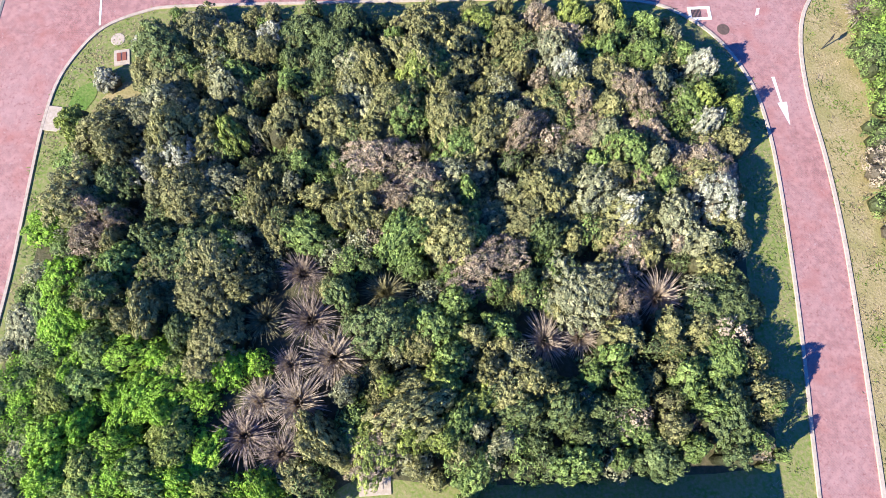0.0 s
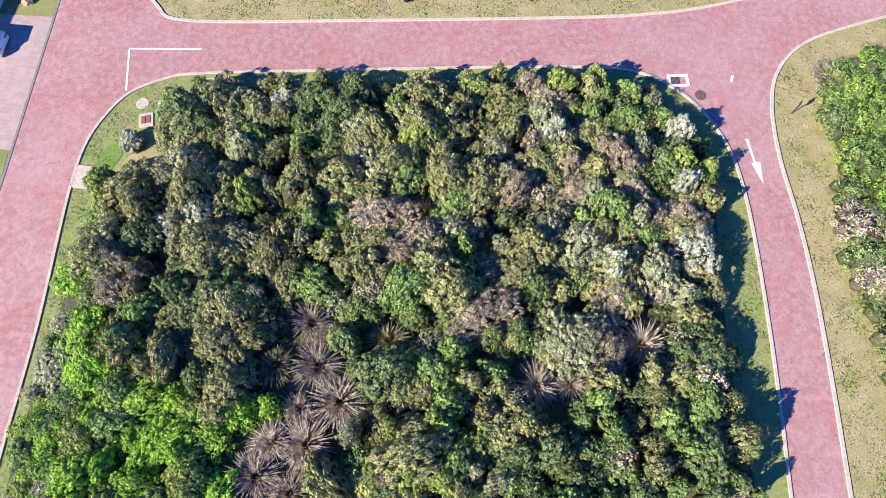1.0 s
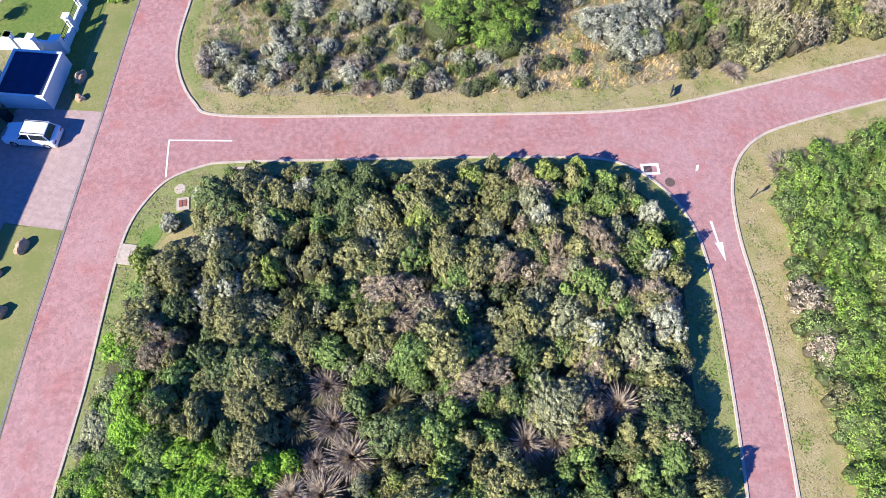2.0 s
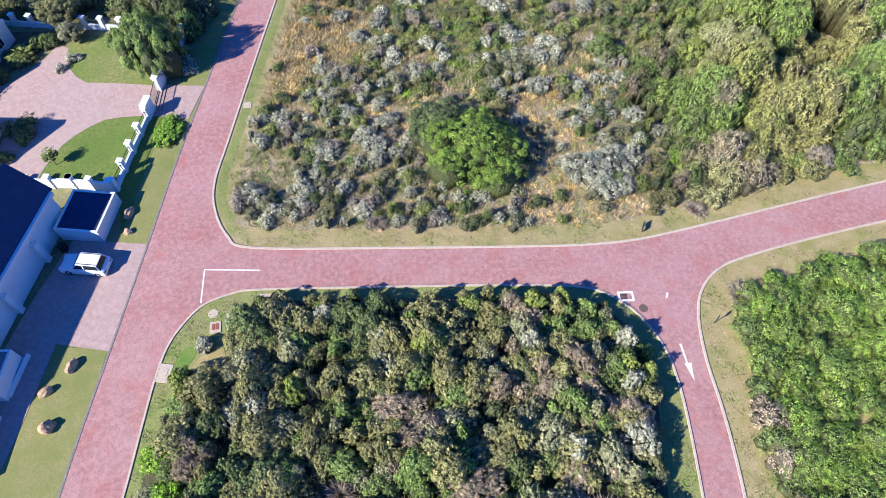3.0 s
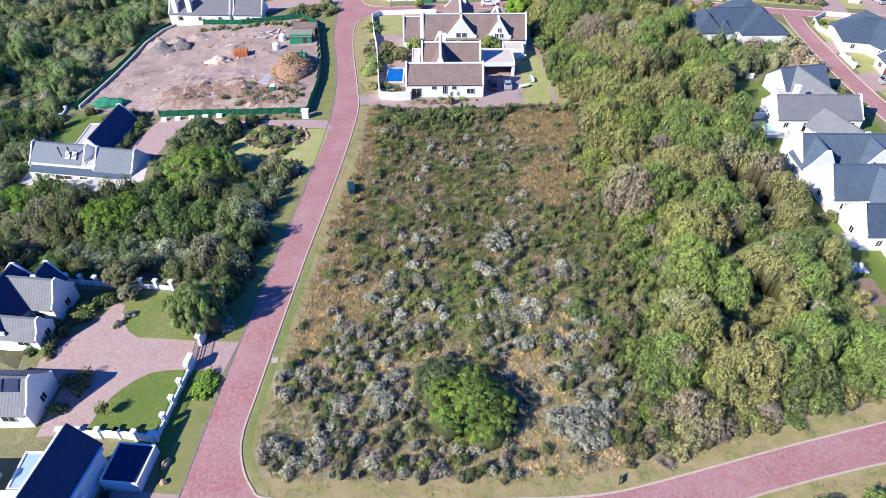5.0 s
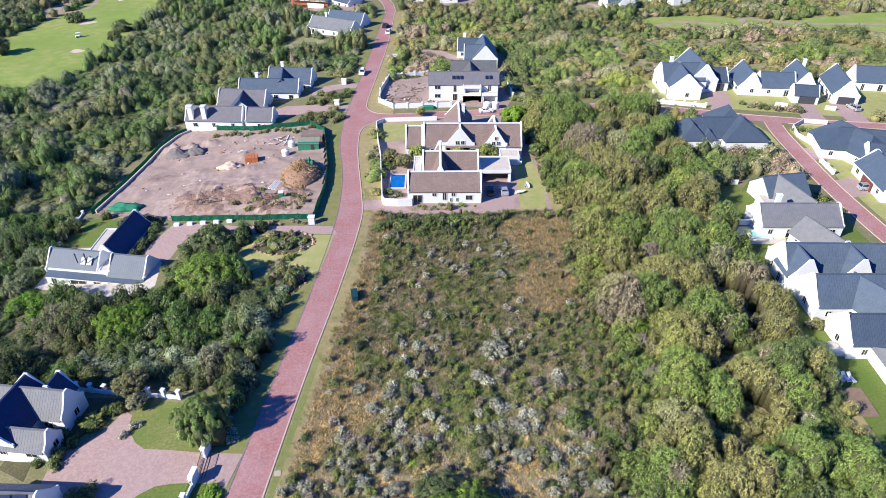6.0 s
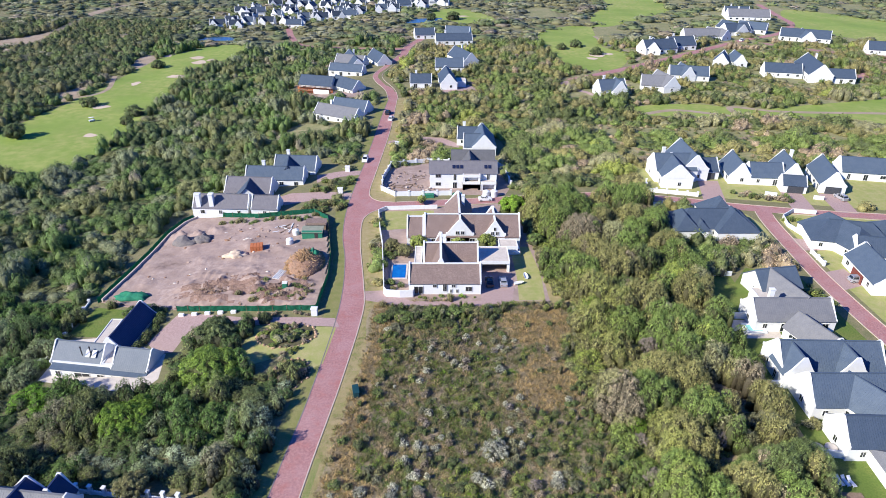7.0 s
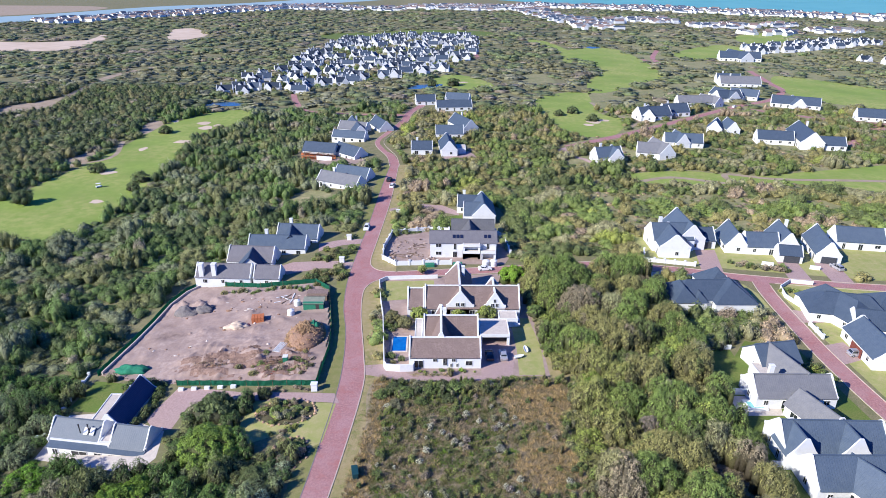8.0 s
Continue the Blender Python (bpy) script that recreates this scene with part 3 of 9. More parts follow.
def window_at(house, m, x, y, z, w, h, side, door=False, mat="glass"):
    """A framed window or glazed door standing a little proud of the wall; side gives its outward direction."""
    bm = bmesh.new()
    t = 0.08
    for sx, sz, cx, cz in ((w, t, 0, -t / 2), (w, t, 0, h - t / 2), (t, h, -w / 2 + t / 2, 0), (t, h, w / 2 - t / 2, 0), (0.05, h, 0, 0)):
        add_box(bm, cx, 0, cz if sz == t else 0, sx, 0.08, sz if sz == t else h)
    face = Matrix.Translation((x, y, z)) @ Matrix.Rotation(side, 4, 'Z')
    bm.transform(m @ face @ Matrix.Translation((0, -0.03, 0)))
    win = part("glazed_door" if door else "window", bm, M["frame"], house)
    bm = bmesh.new()
    add_box(bm, 0, 0, 0.02, w - 0.1, 0.05, h - 0.06)
    bm.transform(m @ face @ Matrix.Translation((0, -0.015, 0)))
    part("pane", bm, M[mat], win, "dark reflective glass" if mat == "glass" else "")


def wing(house, m, length, hw, wall_h, ridge_h, roof, hip=0.0, parapet=True, windows=True, chimney=0, over=0.35, storeys=1, rng=None):
    """One gabled or hipped wing; x runs along the ridge."""
    L = length / 2
    bm = bmesh.new()
    prof = [(-hw, -0.6), (hw, -0.6), (hw, wall_h), (0, ridge_h - 0.12), (-hw, wall_h)]
    if hip:
        prof = prof[:3] + [(-hw, wall_h)]
    a = [bm.verts.new((-L, y, z)) for y, z in prof]
    b = [bm.verts.new((L, y, z)) for y, z in prof]
    bm.faces.new(a)
    bm.faces.new(b[::-1])
    for i in range(len(prof)):
        j = (i + 1) % len(prof)
        bm.faces.new((a[i], b[i], b[j], a[j]))
    bmesh.ops.recalc_face_normals(bm, faces=bm.faces)
    bm.transform(m)
    part("wall", bm, M["plaster"], house)
    bm = bmesh.new()
    drop = (ridge_h - wall_h) / hw * over
    ends = L - (0.31 if roof == "thatch" else 0.21) if parapet and not hip else L + over
    if hip:
        e, r = L + over, L - hip
        slab(bm, [(-e, -hw - over, wall_h - drop), (e, -hw - over, wall_h - drop), (r, 0, ridge_h), (-r, 0, ridge_h)], 0.16)
        slab(bm, [(e, hw + over, wall_h - drop), (-e, hw + over, wall_h - drop), (-r, 0, ridge_h), (r, 0, ridge_h)], 0.16)
        for s in (-1, 1):
            slab(bm, [(s * e, -s * (hw + over), wall_h - drop), (s * e, s * (hw + over), wall_h - drop), (s * r, 0, ridge_h)], 0.16)
    else:
        for s in (-1, 1):
            slab(bm, [(-ends, s * (hw + over), wall_h - drop), (ends, s * (hw + over), wall_h - drop), (ends, 0, ridge_h), (-ends, 0, ridge_h)], 0.34 if roof == "thatch" else 0.14)
    bmesh.ops.recalc_face_normals(bm, faces=bm.faces)
    bm.normal_update()
    roof_uv(bm)
    bm.transform(m)
    part("roof", bm, M[roof], house)
    bm = bmesh.new()
    add_box(bm, 0, 0, ridge_h - 0.06, 2 * (ends if not hip else L - hip), 0.55 if roof == "thatch" else 0.3, 0.14)
    bm.transform(m)
    part("ridge_cap", bm, M["plaster"] if roof == "thatch" else M[roof], house)
    if parapet and not hip:
        for s in (-1, 1):
            bm = bmesh.new()
            up = 0.34 if roof == "thatch" else 0.18
            out = hw + (0.22 if roof == "thatch" else 0.12)
            pr = [(-out, wall_h - 0.5), (-out, wall_h + up - drop * 0.4), (-out + 0.5, wall_h + up), (-0.35, ridge_h + up), (0.35, ridge_h + up), (out - 0.5, wall_h + up), (out, wall_h + up - drop * 0.4), (out, wall_h - 0.5)]
            x0, x1 = s * (L - (0.3 if roof == "thatch" else 0.2)), s * (L + 0.06)
            a = [bm.verts.new((x0, y, z)) for y, z in pr]
            b = [bm.verts.new((x1, y, z)) for y, z in pr]
            bm.faces.new(a)
            bm.faces.new(b[::-1])
            for i in range(len(pr)):
                bm.faces.new((a[i], b[i], b[(i + 1) % len(pr)], a[(i + 1) % len(pr)]))
            bmesh.ops.recalc_face_normals(bm, faces=bm.faces)
            bm.transform(m)
            part("gable_parapet", bm, M["plaster"], house)
    for c in range(chimney):
        bm = bmesh.new()
        x = -L + 1.6 + c * max(1.0, length - 3.2) if chimney > 1 else -L + length * 0.28
        add_box(bm, x, hw * 0.35, wall_h - 0.3, 1.0, 0.8, ridge_h - wall_h + 1.5)
        add_box(bm, x, hw * 0.35, ridge_h + 1.2, 1.2, 1.0, 0.16)
        bm.transform(m)
        part("chimney", bm, M["plaster"], house)
    if windows:
        n = max(1, int(length / 4.2))
        for st in range(storeys):
            z = 0.95 + 2.7 * st
            for side in (-1, 1):
                for i in range(n):
                    x = -L + length * (i + 0.5) / n
                    tall = rng.random() < 0.35
                    window_at(house, m, x, side * hw, 0.12 + 2.7 * st if tall else z, rng.choice((1.0, 1.4, 1.8)), 2.0 if tall else 1.15, 0 if side < 0 else math.pi, tall)
            if not hip:
                for side in (-1, 1):
                    window_at(house, m, side * (L + 0.02), rng.uniform(-0.3, 0.3) * hw, z, 1.1, 1.2, math.pi / 2 if side > 0 else -math.pi / 2)


def flat_box(house, x0, y0, x1, y1, h, roof="felt", name="wall", carport=False):
    """A flat-roofed block with a raised parapet round a dark roof."""
    t = 0.2
    w, d, cx, cy = x1 - x0, y1 - y0, (x0 + x1) / 2, (y0 + y1) / 2

    def one(what, *box):
        bm = bmesh.new()
        add_box(bm, *box)
        part(what, bm, M["plaster"], house)

    if carport:
        one("lintel", cx, y0 + t / 2, h - 0.85, w, t, 0.85)
        for px in (x0 + 0.35, x1 - 0.35):
            one("pillar", px, y0 + 0.35 + t, -0.6, 0.55, 0.55, h + 0.2)
    else:
        one(name, cx, y0 + t / 2, -0.6, w, t, h + 0.6)
    one(name, cx, y1 - t / 2, -0.6, w, t, h + 0.6)
    one(name, x0 + t / 2, cy, -0.6, t, d - 2 * t, h + 0.6)
    one(name, x1 - t / 2, cy, -0.6, t, d - 2 * t, h + 0.6)
    bm = bmesh.new()
    add_box(bm, cx, cy, h - 0.32, w - 2 * t, d - 2 * t, 0.2)
    part("roof", bm, M[roof], house, "flat dark roof")


def house_at(label, wings, boxes=(), base=None, name="house"):
    """A house from wings (x1, y1, x2, y2, half width, wall height, ridge height, roof, options) and flat-roofed boxes."""
    rng = random.Random(len(bpy.data.objects))
    pts = [((w[0] + w[2]) / 2, (w[1] + w[3]) / 2) for w in wings] + [((b[0] + b[2]) / 2, (b[1] + b[3]) / 2) for b in boxes]
    ox, oy = pts[0]
    z = ground_z(ox) if base is None else base
    house = group_empty(name, Matrix.Translation((ox, oy, z)))
    tagged(house, label, "house")
    for w in wings:
        x1, y1, x2, y2, hw, wh, rh, roof = w[:8]
        opt = dict(w[8]) if len(w) > 8 else {}
        ang = math.atan2(y2 - y1, x2 - x1)
        m = Matrix.Translation(((x1 + x2) / 2 - ox, (y1 + y2) / 2 - oy, 0)) @ Matrix.Rotation(ang, 4, 'Z')
        wing(house, m, math.hypot(x2 - x1, y2 - y1), hw, wh, rh, roof, rng=rng, **opt)
        foot = []
        for sx, sy in ((-1, -1), (1, -1), (1, 1), (-1, 1)):
            p = m @ Vector((sx * (math.hypot(x2 - x1, y2 - y1) / 2 + 1.6), sy * (hw + 1.6), 0))
            foot.append((p.x + ox, p.y + oy))
        CLEAR.append(foot)
    for x0, y0, x1, y1, h, roof, *more in boxes:
        flat_box(house, x0 - ox, y0 - oy, x1 - ox, y1 - oy, h, roof, carport=bool(more))
        CLEAR.append([(x0 - 1, y0 - 1), (x1 + 1, y0 - 1), (x1 + 1, y1 + 1), (x0 - 1, y1 + 1)])
    return house


C1, HIP = {"chimney": 1}, {"hip": 4.5, "parapet": False}
NOP = {"parapet": False}
W_SLATE = "white plastered house with dark slate-blue gabled roofs"
W_GREY = "white plastered house with pale grey sheet roofs"
W_BLUE = "white plastered house with blue-grey gabled roofs"

front = house_at("white plastered house with a long navy roof beside a forecourt",
         [(-58, 33.4, -50.6, 33.6, 3.2, 2.9, 5.4, "navy")], [(-42.0, 17.7, -37.2, 21.6, 3.6, "grey_roof"), (-42.0, 10.5, -37.3, 16.3, 3.1, "grey_roof"), (-47.6, 33.6, -42.8, 38.2, 3.0, "sheeting"), (-48.6, 20.0, -44.6, 33.4, 3.2, "plaster")])


def long_roof(house, a, b, deep, high, low):
    """A single steep roof plane that falls from a wall along a to b towards the forecourt, with a white ledge under its foot."""
    o = house.matrix_basis.translation
    a, b = Vector((*a, 0)) - Vector((o.x, o.y, 0)), Vector((*b, 0)) - Vector((o.x, o.y, 0))
    d = (b - a).normalized()
    n = Vector((-d.y, d.x, 0))
    up = Vector((0, 0, 1))
    bm = bmesh.new()
    slab(bm, [a - d * 0.45 + up * high, b + up * high, b + n * deep + up * low, a - d * 0.45 + n * deep + up * low], 0.16)
    bmesh.ops.recalc_face_normals(bm, faces=bm.faces)
    bm.normal_update()
    roof_uv(bm)
    part("roof", bm, M["navy"], house)
    bm = bmesh.new()
    ring = [[bm.verts.new(p + q) for q in (-0.6 * up, -0.6 * up + n * (deep - 0.2), n * (deep - 0.2) + up * (low - 0.2), n * 0.1 + up * (high - 0.25), up * (high - 0.25))] for p in (a + d * 0.12, b - d * 0.12)]
    bm.faces.new(ring[0])
    bm.faces.new(ring[1][::-1])
    for i in range(5):
        bm.faces.new((ring[0][i], ring[1][i], ring[1][(i + 1) % 5], ring[0][(i + 1) % 5]))
    bmesh.ops.recalc_face_normals(bm, faces=bm.faces)
    part("wall", bm, M["plaster"], house)
    ang, L = math.degrees(math.atan2(d.y, d.x)), (b - a).length
    for name, off, z, h, w, t0, t1 in (("eave_coping", deep - 0.05, low - 0.35, 0.45, 0.5, 0.0, 1.0), ("ridge_coping", -0.12, high - 0.3, 0.42, 0.24, 0.0, 1.0), ("buttress", deep + 0.0, -0.6, low - 0.6, 0.6, 0.2, 0.225), ("buttress", deep + 0.0, -0.6, low - 0.6, 0.6, 0.43, 0.455)):
        p = a + d * L * (t0 + t1) / 2 + n * off
        bm = bmesh.new()
        add_box(bm, p.x, p.y, z, L * (t1 - t0), w, h, ang)
        part(name, bm, M["plaster"], house)


long_roof(front, (-40.5, 37.5), (-44.1, 13.5), 3.0, 9.1, 5.6)
shed = house_at("flat-roofed white outbuilding with a dark roof and parapet", [], [(-37.3, 34.0, -32.9, 38.9, 1.8, "felt")], base=-0.5, name="outbuilding")
shed.matrix_basis = shed.matrix_basis @ Matrix.Rotation(radians(-6), 4, 'Z')
house_at("flat-roofed white garage beyond the south edge of the lot", [], [(-1.0, -13.5, 13.5, -4.1, 3.2, "felt")], base=0, name="garage")
# one grey roofing; navy on two wings paints the shade on their slopes
house_at("white plastered house with grey roofs in a walled garden",
         [(-69, 65.0, -54.1, 63.2, 2.7, 3.1, 6.1, "grey_roof"), (-61.4, 66.4, -62.9, 56.6, 3.9, 3.1, 6.4, "navy"), (-57.8, 64.4, -57.4, 67.6, 2.1, 3.1, 5.7, "navy"), (-63, 58.3, -54.4, 57.3, 1.9, 2.4, 4.5, "grey_roof")], base=-2.1)
house_at("small white plastered house with grey roof beside a lawn", [(-60, 46.6, -49.6, 46.2, 3.15, 2.7, 5.6, "grey_roof")], base=-1.5)
# navy on the rear wing puts the shade of its east slope into the roofing
west = house_at("long white house with pale grey front roofs and rear wing darkened navy as shade",
         [(-77.8, 104.7, -66.9, 103.1, 3.3, 3.1, 5.9, "sky_roof", {"windows": False}), (-64.6, 102.4, -57.0, 101.3, 3.3, 3.1, 5.9, "sky_roof", {"windows": False}), (-66.5, 119, -67.6, 105, 3.0, 2.9, 5.9, "navy", {"over": 0.2})],
         [(-66.9, 99.6, -64.5, 105.2, 3.7, "concrete"), (-72.4, 106.8, -69.9, 116.2, 3.0, "concrete")], base=-5.0)


def west_front(house):
    """The lean-to roof along the front, the wall under it, skylights and the long flue of the west house."""
    o = house.matrix_basis.translation
    a, b = Vector((-77.6, 101.2, 0)), Vector((-57.2, 98.2, 0))
    d = (b - a).normalized()
    n = Vector((d.y, -d.x, 0))

    def at(p, z):
        return (p.x - o.x, p.y - o.y, z)

    bm = bmesh.new()
    slab(bm, [at(a + n * 1.5, 2.35), at(b + n * 1.5, 2.35), at(b, 2.95), at(a, 2.95)], 0.12)
    bmesh.ops.recalc_face_normals(bm, faces=bm.faces)
    bm.normal_update()
    roof_uv(bm)
    part("lean_to_roof", bm, M["blue_roof"], house, "low dark lean-to roof")
    c, ang = (a + b) / 2 + n * 1.1, math.degrees(math.atan2(d.y, d.x))
    L = (b - a).length
    for name, off, z, h, w, mat in (("wall", 1.15, -0.6, 2.95, 0.3, "plaster"), ("parapet", -0.12, 2.7, 0.55, 0.3, "plaster")):
        p = (a + b) / 2 + n * off
        bm = bmesh.new()
        add_box(bm, p.x - o.x, p.y - o.y, z, L, w, h, ang)
        part(name, bm, M[mat], house)
    for k, w in ((-8.6, 1.2), (-3.4, 3.4), (0.6, 1.6), (3.4, 1.1), (6.6, 2.2)):
        p = (a + b) / 2 + n * 1.34 + d * k
        window_at(house, Matrix.Identity(4), p.x - o.x, p.y - o.y, 0.5, w, 1.5, radians(ang))
    for x in (-70.3, -69.0):
        y = 103.6 - 1.55 - (x + 72.3) * 0.147
        bm = bmesh.new()
        add_box(bm, 0, 0, 0, 0.95, 1.5, 0.1)
        bm.transform(Matrix.Translation((x - o.x, y - o.y, 4.62)) @ Matrix.Rotation(radians(-8), 4, 'Z') @ Matrix.Rotation(radians(40), 4, 'X'))
        part("skylight", bm, M["frame"], house, "pale roof window")


west_front(west)
# the cross wing is darker slate to paint the shade on its slope
stacks = house_at("white plastered house with mauve-grey roofs and two tall chimney stacks", [(-72.3, 173.8, -55.7, 173.0, 3.2, 3.0, 6.0, "mauve_roof"), (-54.8, 173.0, -46.9, 172.6, 3.2, 3.0, 5.8, "mauve_roof"), (-66.1, 186.2, -51.5, 185.0, 4.2, 3.0, 6.4, "mauve_roof"), (-58.8, 185.8, -58.0, 177.6, 3.6, 3.0, 6.1, "slate", NOP)], base=-3.0)
for cx in (-70.4, -66.6):
    bm = bmesh.new()
    add_box(bm, cx + 64.0, 171.2 - 173.4, -0.6, 1.3, 1.5, 7.4)
    add_box(bm, cx + 64.0, 171.2 - 173.4, 6.8, 1.5, 1.7, 0.2)
    part("chimney", bm, M["plaster"], stacks, "tall white chimney stack")
house_at(W_SLATE, [(-62.0, 194.2, -43, 193.4, 3.7, 3.0, 6.0, "blue_roof", C1), (-54.5, 203.4, -40.2, 202.0, 4.0, 3.0, 6.4, "blue_roof", C1), (-50, 203, -48.6, 193, 3.4, 3.0, 6.2, "slate", NOP)], base=-2.2)
rear = house_at("white house with weathered thatched roofs and white parapets",
         [(-3.4, 151.0, 21.7, 151.0, 4.3, 2.9, 7.2, "thatch"), (-8.0, 150.6, -3.6, 150.6, 4.0, 2.9, 6.7, "thatch"), (5.9, 165.5, 5.9, 146.7, 3.5, 3.5, 7.2, "thatch", C1), (15.0, 156.2, 15.0, 146.5, 2.7, 3.5, 6.8, "thatch")], [(15.8, 141.6, 20.6, 145.8, 2.5, "concrete")])
for wx, wz, ww in ((5.2, 3.3, 1.0), (6.6, 3.3, 1.0), (14.4, 3.2, 0.9), (15.6, 3.2, 0.9), (15.0, 4.5, 0.8)):
    window_at(rear, Matrix.Identity(4), wx - 9.15, (146.64 if wx < 10 else 146.44) - 151.0 - 0.06, wz, ww, 1.0, 0)
pool_house = house_at("white house with thatched roofs, flat garage and a blue pool",
         [(-6.6, 126.6, 10.0, 126.6, 3.6, 3.3, 6.2, "thatch", {"windows": False}), (-3.4, 135.8, 9.9, 135.8, 3.9, 2.9, 6.8, "thatch"), (0.8, 140.4, 0.8, 126.6, 2.4, 2.9, 7.0, "thatch", C1)], [(10.3, 132.6, 17.6, 140.2, 3.3, "concrete", True), (-5.6, 131.2, -3.7, 140.4, 3.3, "concrete")])
for wx, wz, ww, wh in ((-0.6, 1.9, 1.0, 0.8), (1.7, 0.9, 1.0, 2.1), (3.7, 1.9, 1.0, 0.8), (3.1, 0.5, 0.5, 0.9), (4.5, 0.5, 0.5, 0.9), (7.2, 0.9, 1.6, 1.2), (-4.4, 0.2, 2.2, 2.0)):
    window_at(pool_house, Matrix.Identity(4), wx - 1.7, -3.64, wz, ww, wh, 0, wh > 1.9)
new_house = house_at("nearly finished two-storey white house with grey roofs",
         [(-2.3, 187.8, 18.6, 187.8, 3.3, 5.3, 8.0, "mauve_roof", {"storeys": 2, "parapet": False}), (4.9, 199.6, 18.8, 199.4, 3.8, 4.0, 7.4, "mid_grey", NOP), (10.6, 199.5, 10.6, 191.5, 2.8, 4.6, 7.3, "mid_grey", NOP)], [(8.0, 182.9, 13.4, 184.6, 2.9, "concrete", True), (8.0, 182.9, 13.4, 184.6, 5.2, "concrete", True), (13.6, 182.5, 18.4, 184.6, 3.0, "concrete", True)])
for i, wx in enumerate((5.2, 6.4, 7.6, 15.2, 16.4)):
    bm = bmesh.new()
    add_box(bm, 0, 0, 0, 0.9, 1.2, 0.08)
    bm.transform(Matrix.Translation((wx - 8.15, -1.75, 6.68)) @ Matrix.Rotation(radians(39), 4, 'X'))
    part("skylight", bm, M["panel"], new_house, "dark roof window")
house_at(W_SLATE, [(16.5, 228, 16.6, 213.5, 4.2, 3.4, 7.4, "blue_roof"), (7.6, 228.2, 16, 227.4, 3.6, 3.0, 6.2, "slate", C1), (9.5, 219, 17, 218.6, 3.8, 3.0, 6.6, "blue_roof")])
house_at("white house with a tall gable and dark roof", [(-13, 309, -2.5, 309, 3.6, 3.0, 6.2, "slate", C1), (4.4, 321, 5.8, 303, 3.9, 3.4, 7.4, "slate")], [(7.5, 308, 14, 315, 2.8, "concrete")])
house_at(W_BLUE, [(-1, 342, 14, 342, 4.4, 3.0, 6.6, "blue_roof"), (10.2, 370, 18.6, 350, 4.6, 3.2, 7.4, "slate", C1)])
house_at(W_GREY, [(-50, 265, -32, 255.5, 4.2, 3.0, 6.2, "grey_roof", C1), (-44, 272, -29, 266, 4.2, 3.0, 6.6, "blue_roof")], base=-1.6)
house_at("unfinished house with slate roof and bare brick front wall", [(-66, 314, -50, 309.5, 4.2, 3.2, 6.8, "slate", NOP), (-49.5, 314, -37, 302, 4.2, 3.0, 6.6, "slate")], base=-2.2)
house_at(W_SLATE, [(-55, 360.5, -39, 355, 4.4, 3.0, 6.4, "grey_roof"), (-36, 371, -28.5, 354, 4.2, 3.2, 7.2, "slate"), (-50, 372, -42, 346, 3.8, 3.0, 6.4, "slate", C1), (-56, 341, -38, 336, 3.4, 3.0, 5.8, "blue_roof")], base=-1.6)
house_at(W_SLATE, [(-14.7, 431, -1.6, 433, 4.0, 3.0, 6.4, "slate"), (-1, 412.5, 22, 414.5, 4.2, 3.0, 6.4, "slate", C1), (6, 440, 22, 436, 4.2, 3.0, 6.6, "blue_roof")])
# east side, along the lane
house_at(W_BLUE, [(70.4, 195.2, 84, 195.2, 5.0, 4.2, 8.0, "blue_roof", C1), (83.4, 208, 83.4, 191, 4.4, 4.2, 8.6, "blue_roof"), (76.6, 196, 75.8, 184.6, 4.8, 4.0, 7.8, "blue_roof"), (84, 196.5, 92, 196.3, 4.2, 3.0, 6.0, "slate")])
house_at(W_BLUE, [(98.8, 201, 97.2, 188.2, 3.5, 3.0, 7.0, "blue_roof")])
house_at(W_BLUE, [(100.4, 191.6, 111, 190.6, 4.0, 3.0, 6.4, "blue_roof"), (115.4, 200, 113.4, 187, 3.7, 3.2, 7.4, "blue_roof", C1), (108.2, 184.6, 115.4, 183.2, 2.8, 2.7, 4.9, "slate", {"windows": False})])
house_at(W_BLUE, [(127, 197, 123, 180.6, 3.7, 3.0, 7.0, "blue_roof")])
house_at(W_BLUE, [(132.8, 196.6, 148, 193.8, 4.2, 3.0, 6.6, "blue_roof")])
house_at("low white house under broad hipped slate roofs", [(64.2, 156.4, 86.2, 156.4, 4.9, 2.9, 6.4, "slate", HIP), (80.4, 149.2, 80.4, 161.4, 5.6, 2.9, 6.9, "slate", {"hip": 4.6, "parapet": False}), (67.2, 150.2, 67.2, 160.6, 3.2, 2.9, 5.9, "slate", {"hip": 3.2, "parapet": False}), (71.3, 150.6, 71.3, 156.5, 1.7, 2.8, 4.6, "slate", {"hip": 1.7, "parapet": False, "windows": False}), (79.6, 157, 79.6, 167.2, 4.6, 2.9, 7.1, "slate", {"hip": 4.0, "parapet": False})])
house_at("low white house under broad hipped slate roofs", [(99, 150.4, 118, 146, 5.4, 2.9, 6.6, "slate", HIP), (104, 157, 110, 140, 5.0, 2.9, 6.8, "slate", {"hip": 4, "parapet": False}), (116, 150, 134, 148, 5, 2.9, 6.4, "slate", HIP)])
house_at(W_GREY, [(67, 112.4, 84, 112.2, 4.0, 3.0, 6.0, "grey_roof", C1), (73, 123.8, 82.5, 125.4, 4.0, 3.0, 6.2, "blue_roof", NOP), (76.4, 124.6, 79.2, 112.4, 3.1, 3.0, 6.3, "grey_roof", NOP)], [(71.4, 116.6, 75.2, 121.6, 2.9, "concrete")])
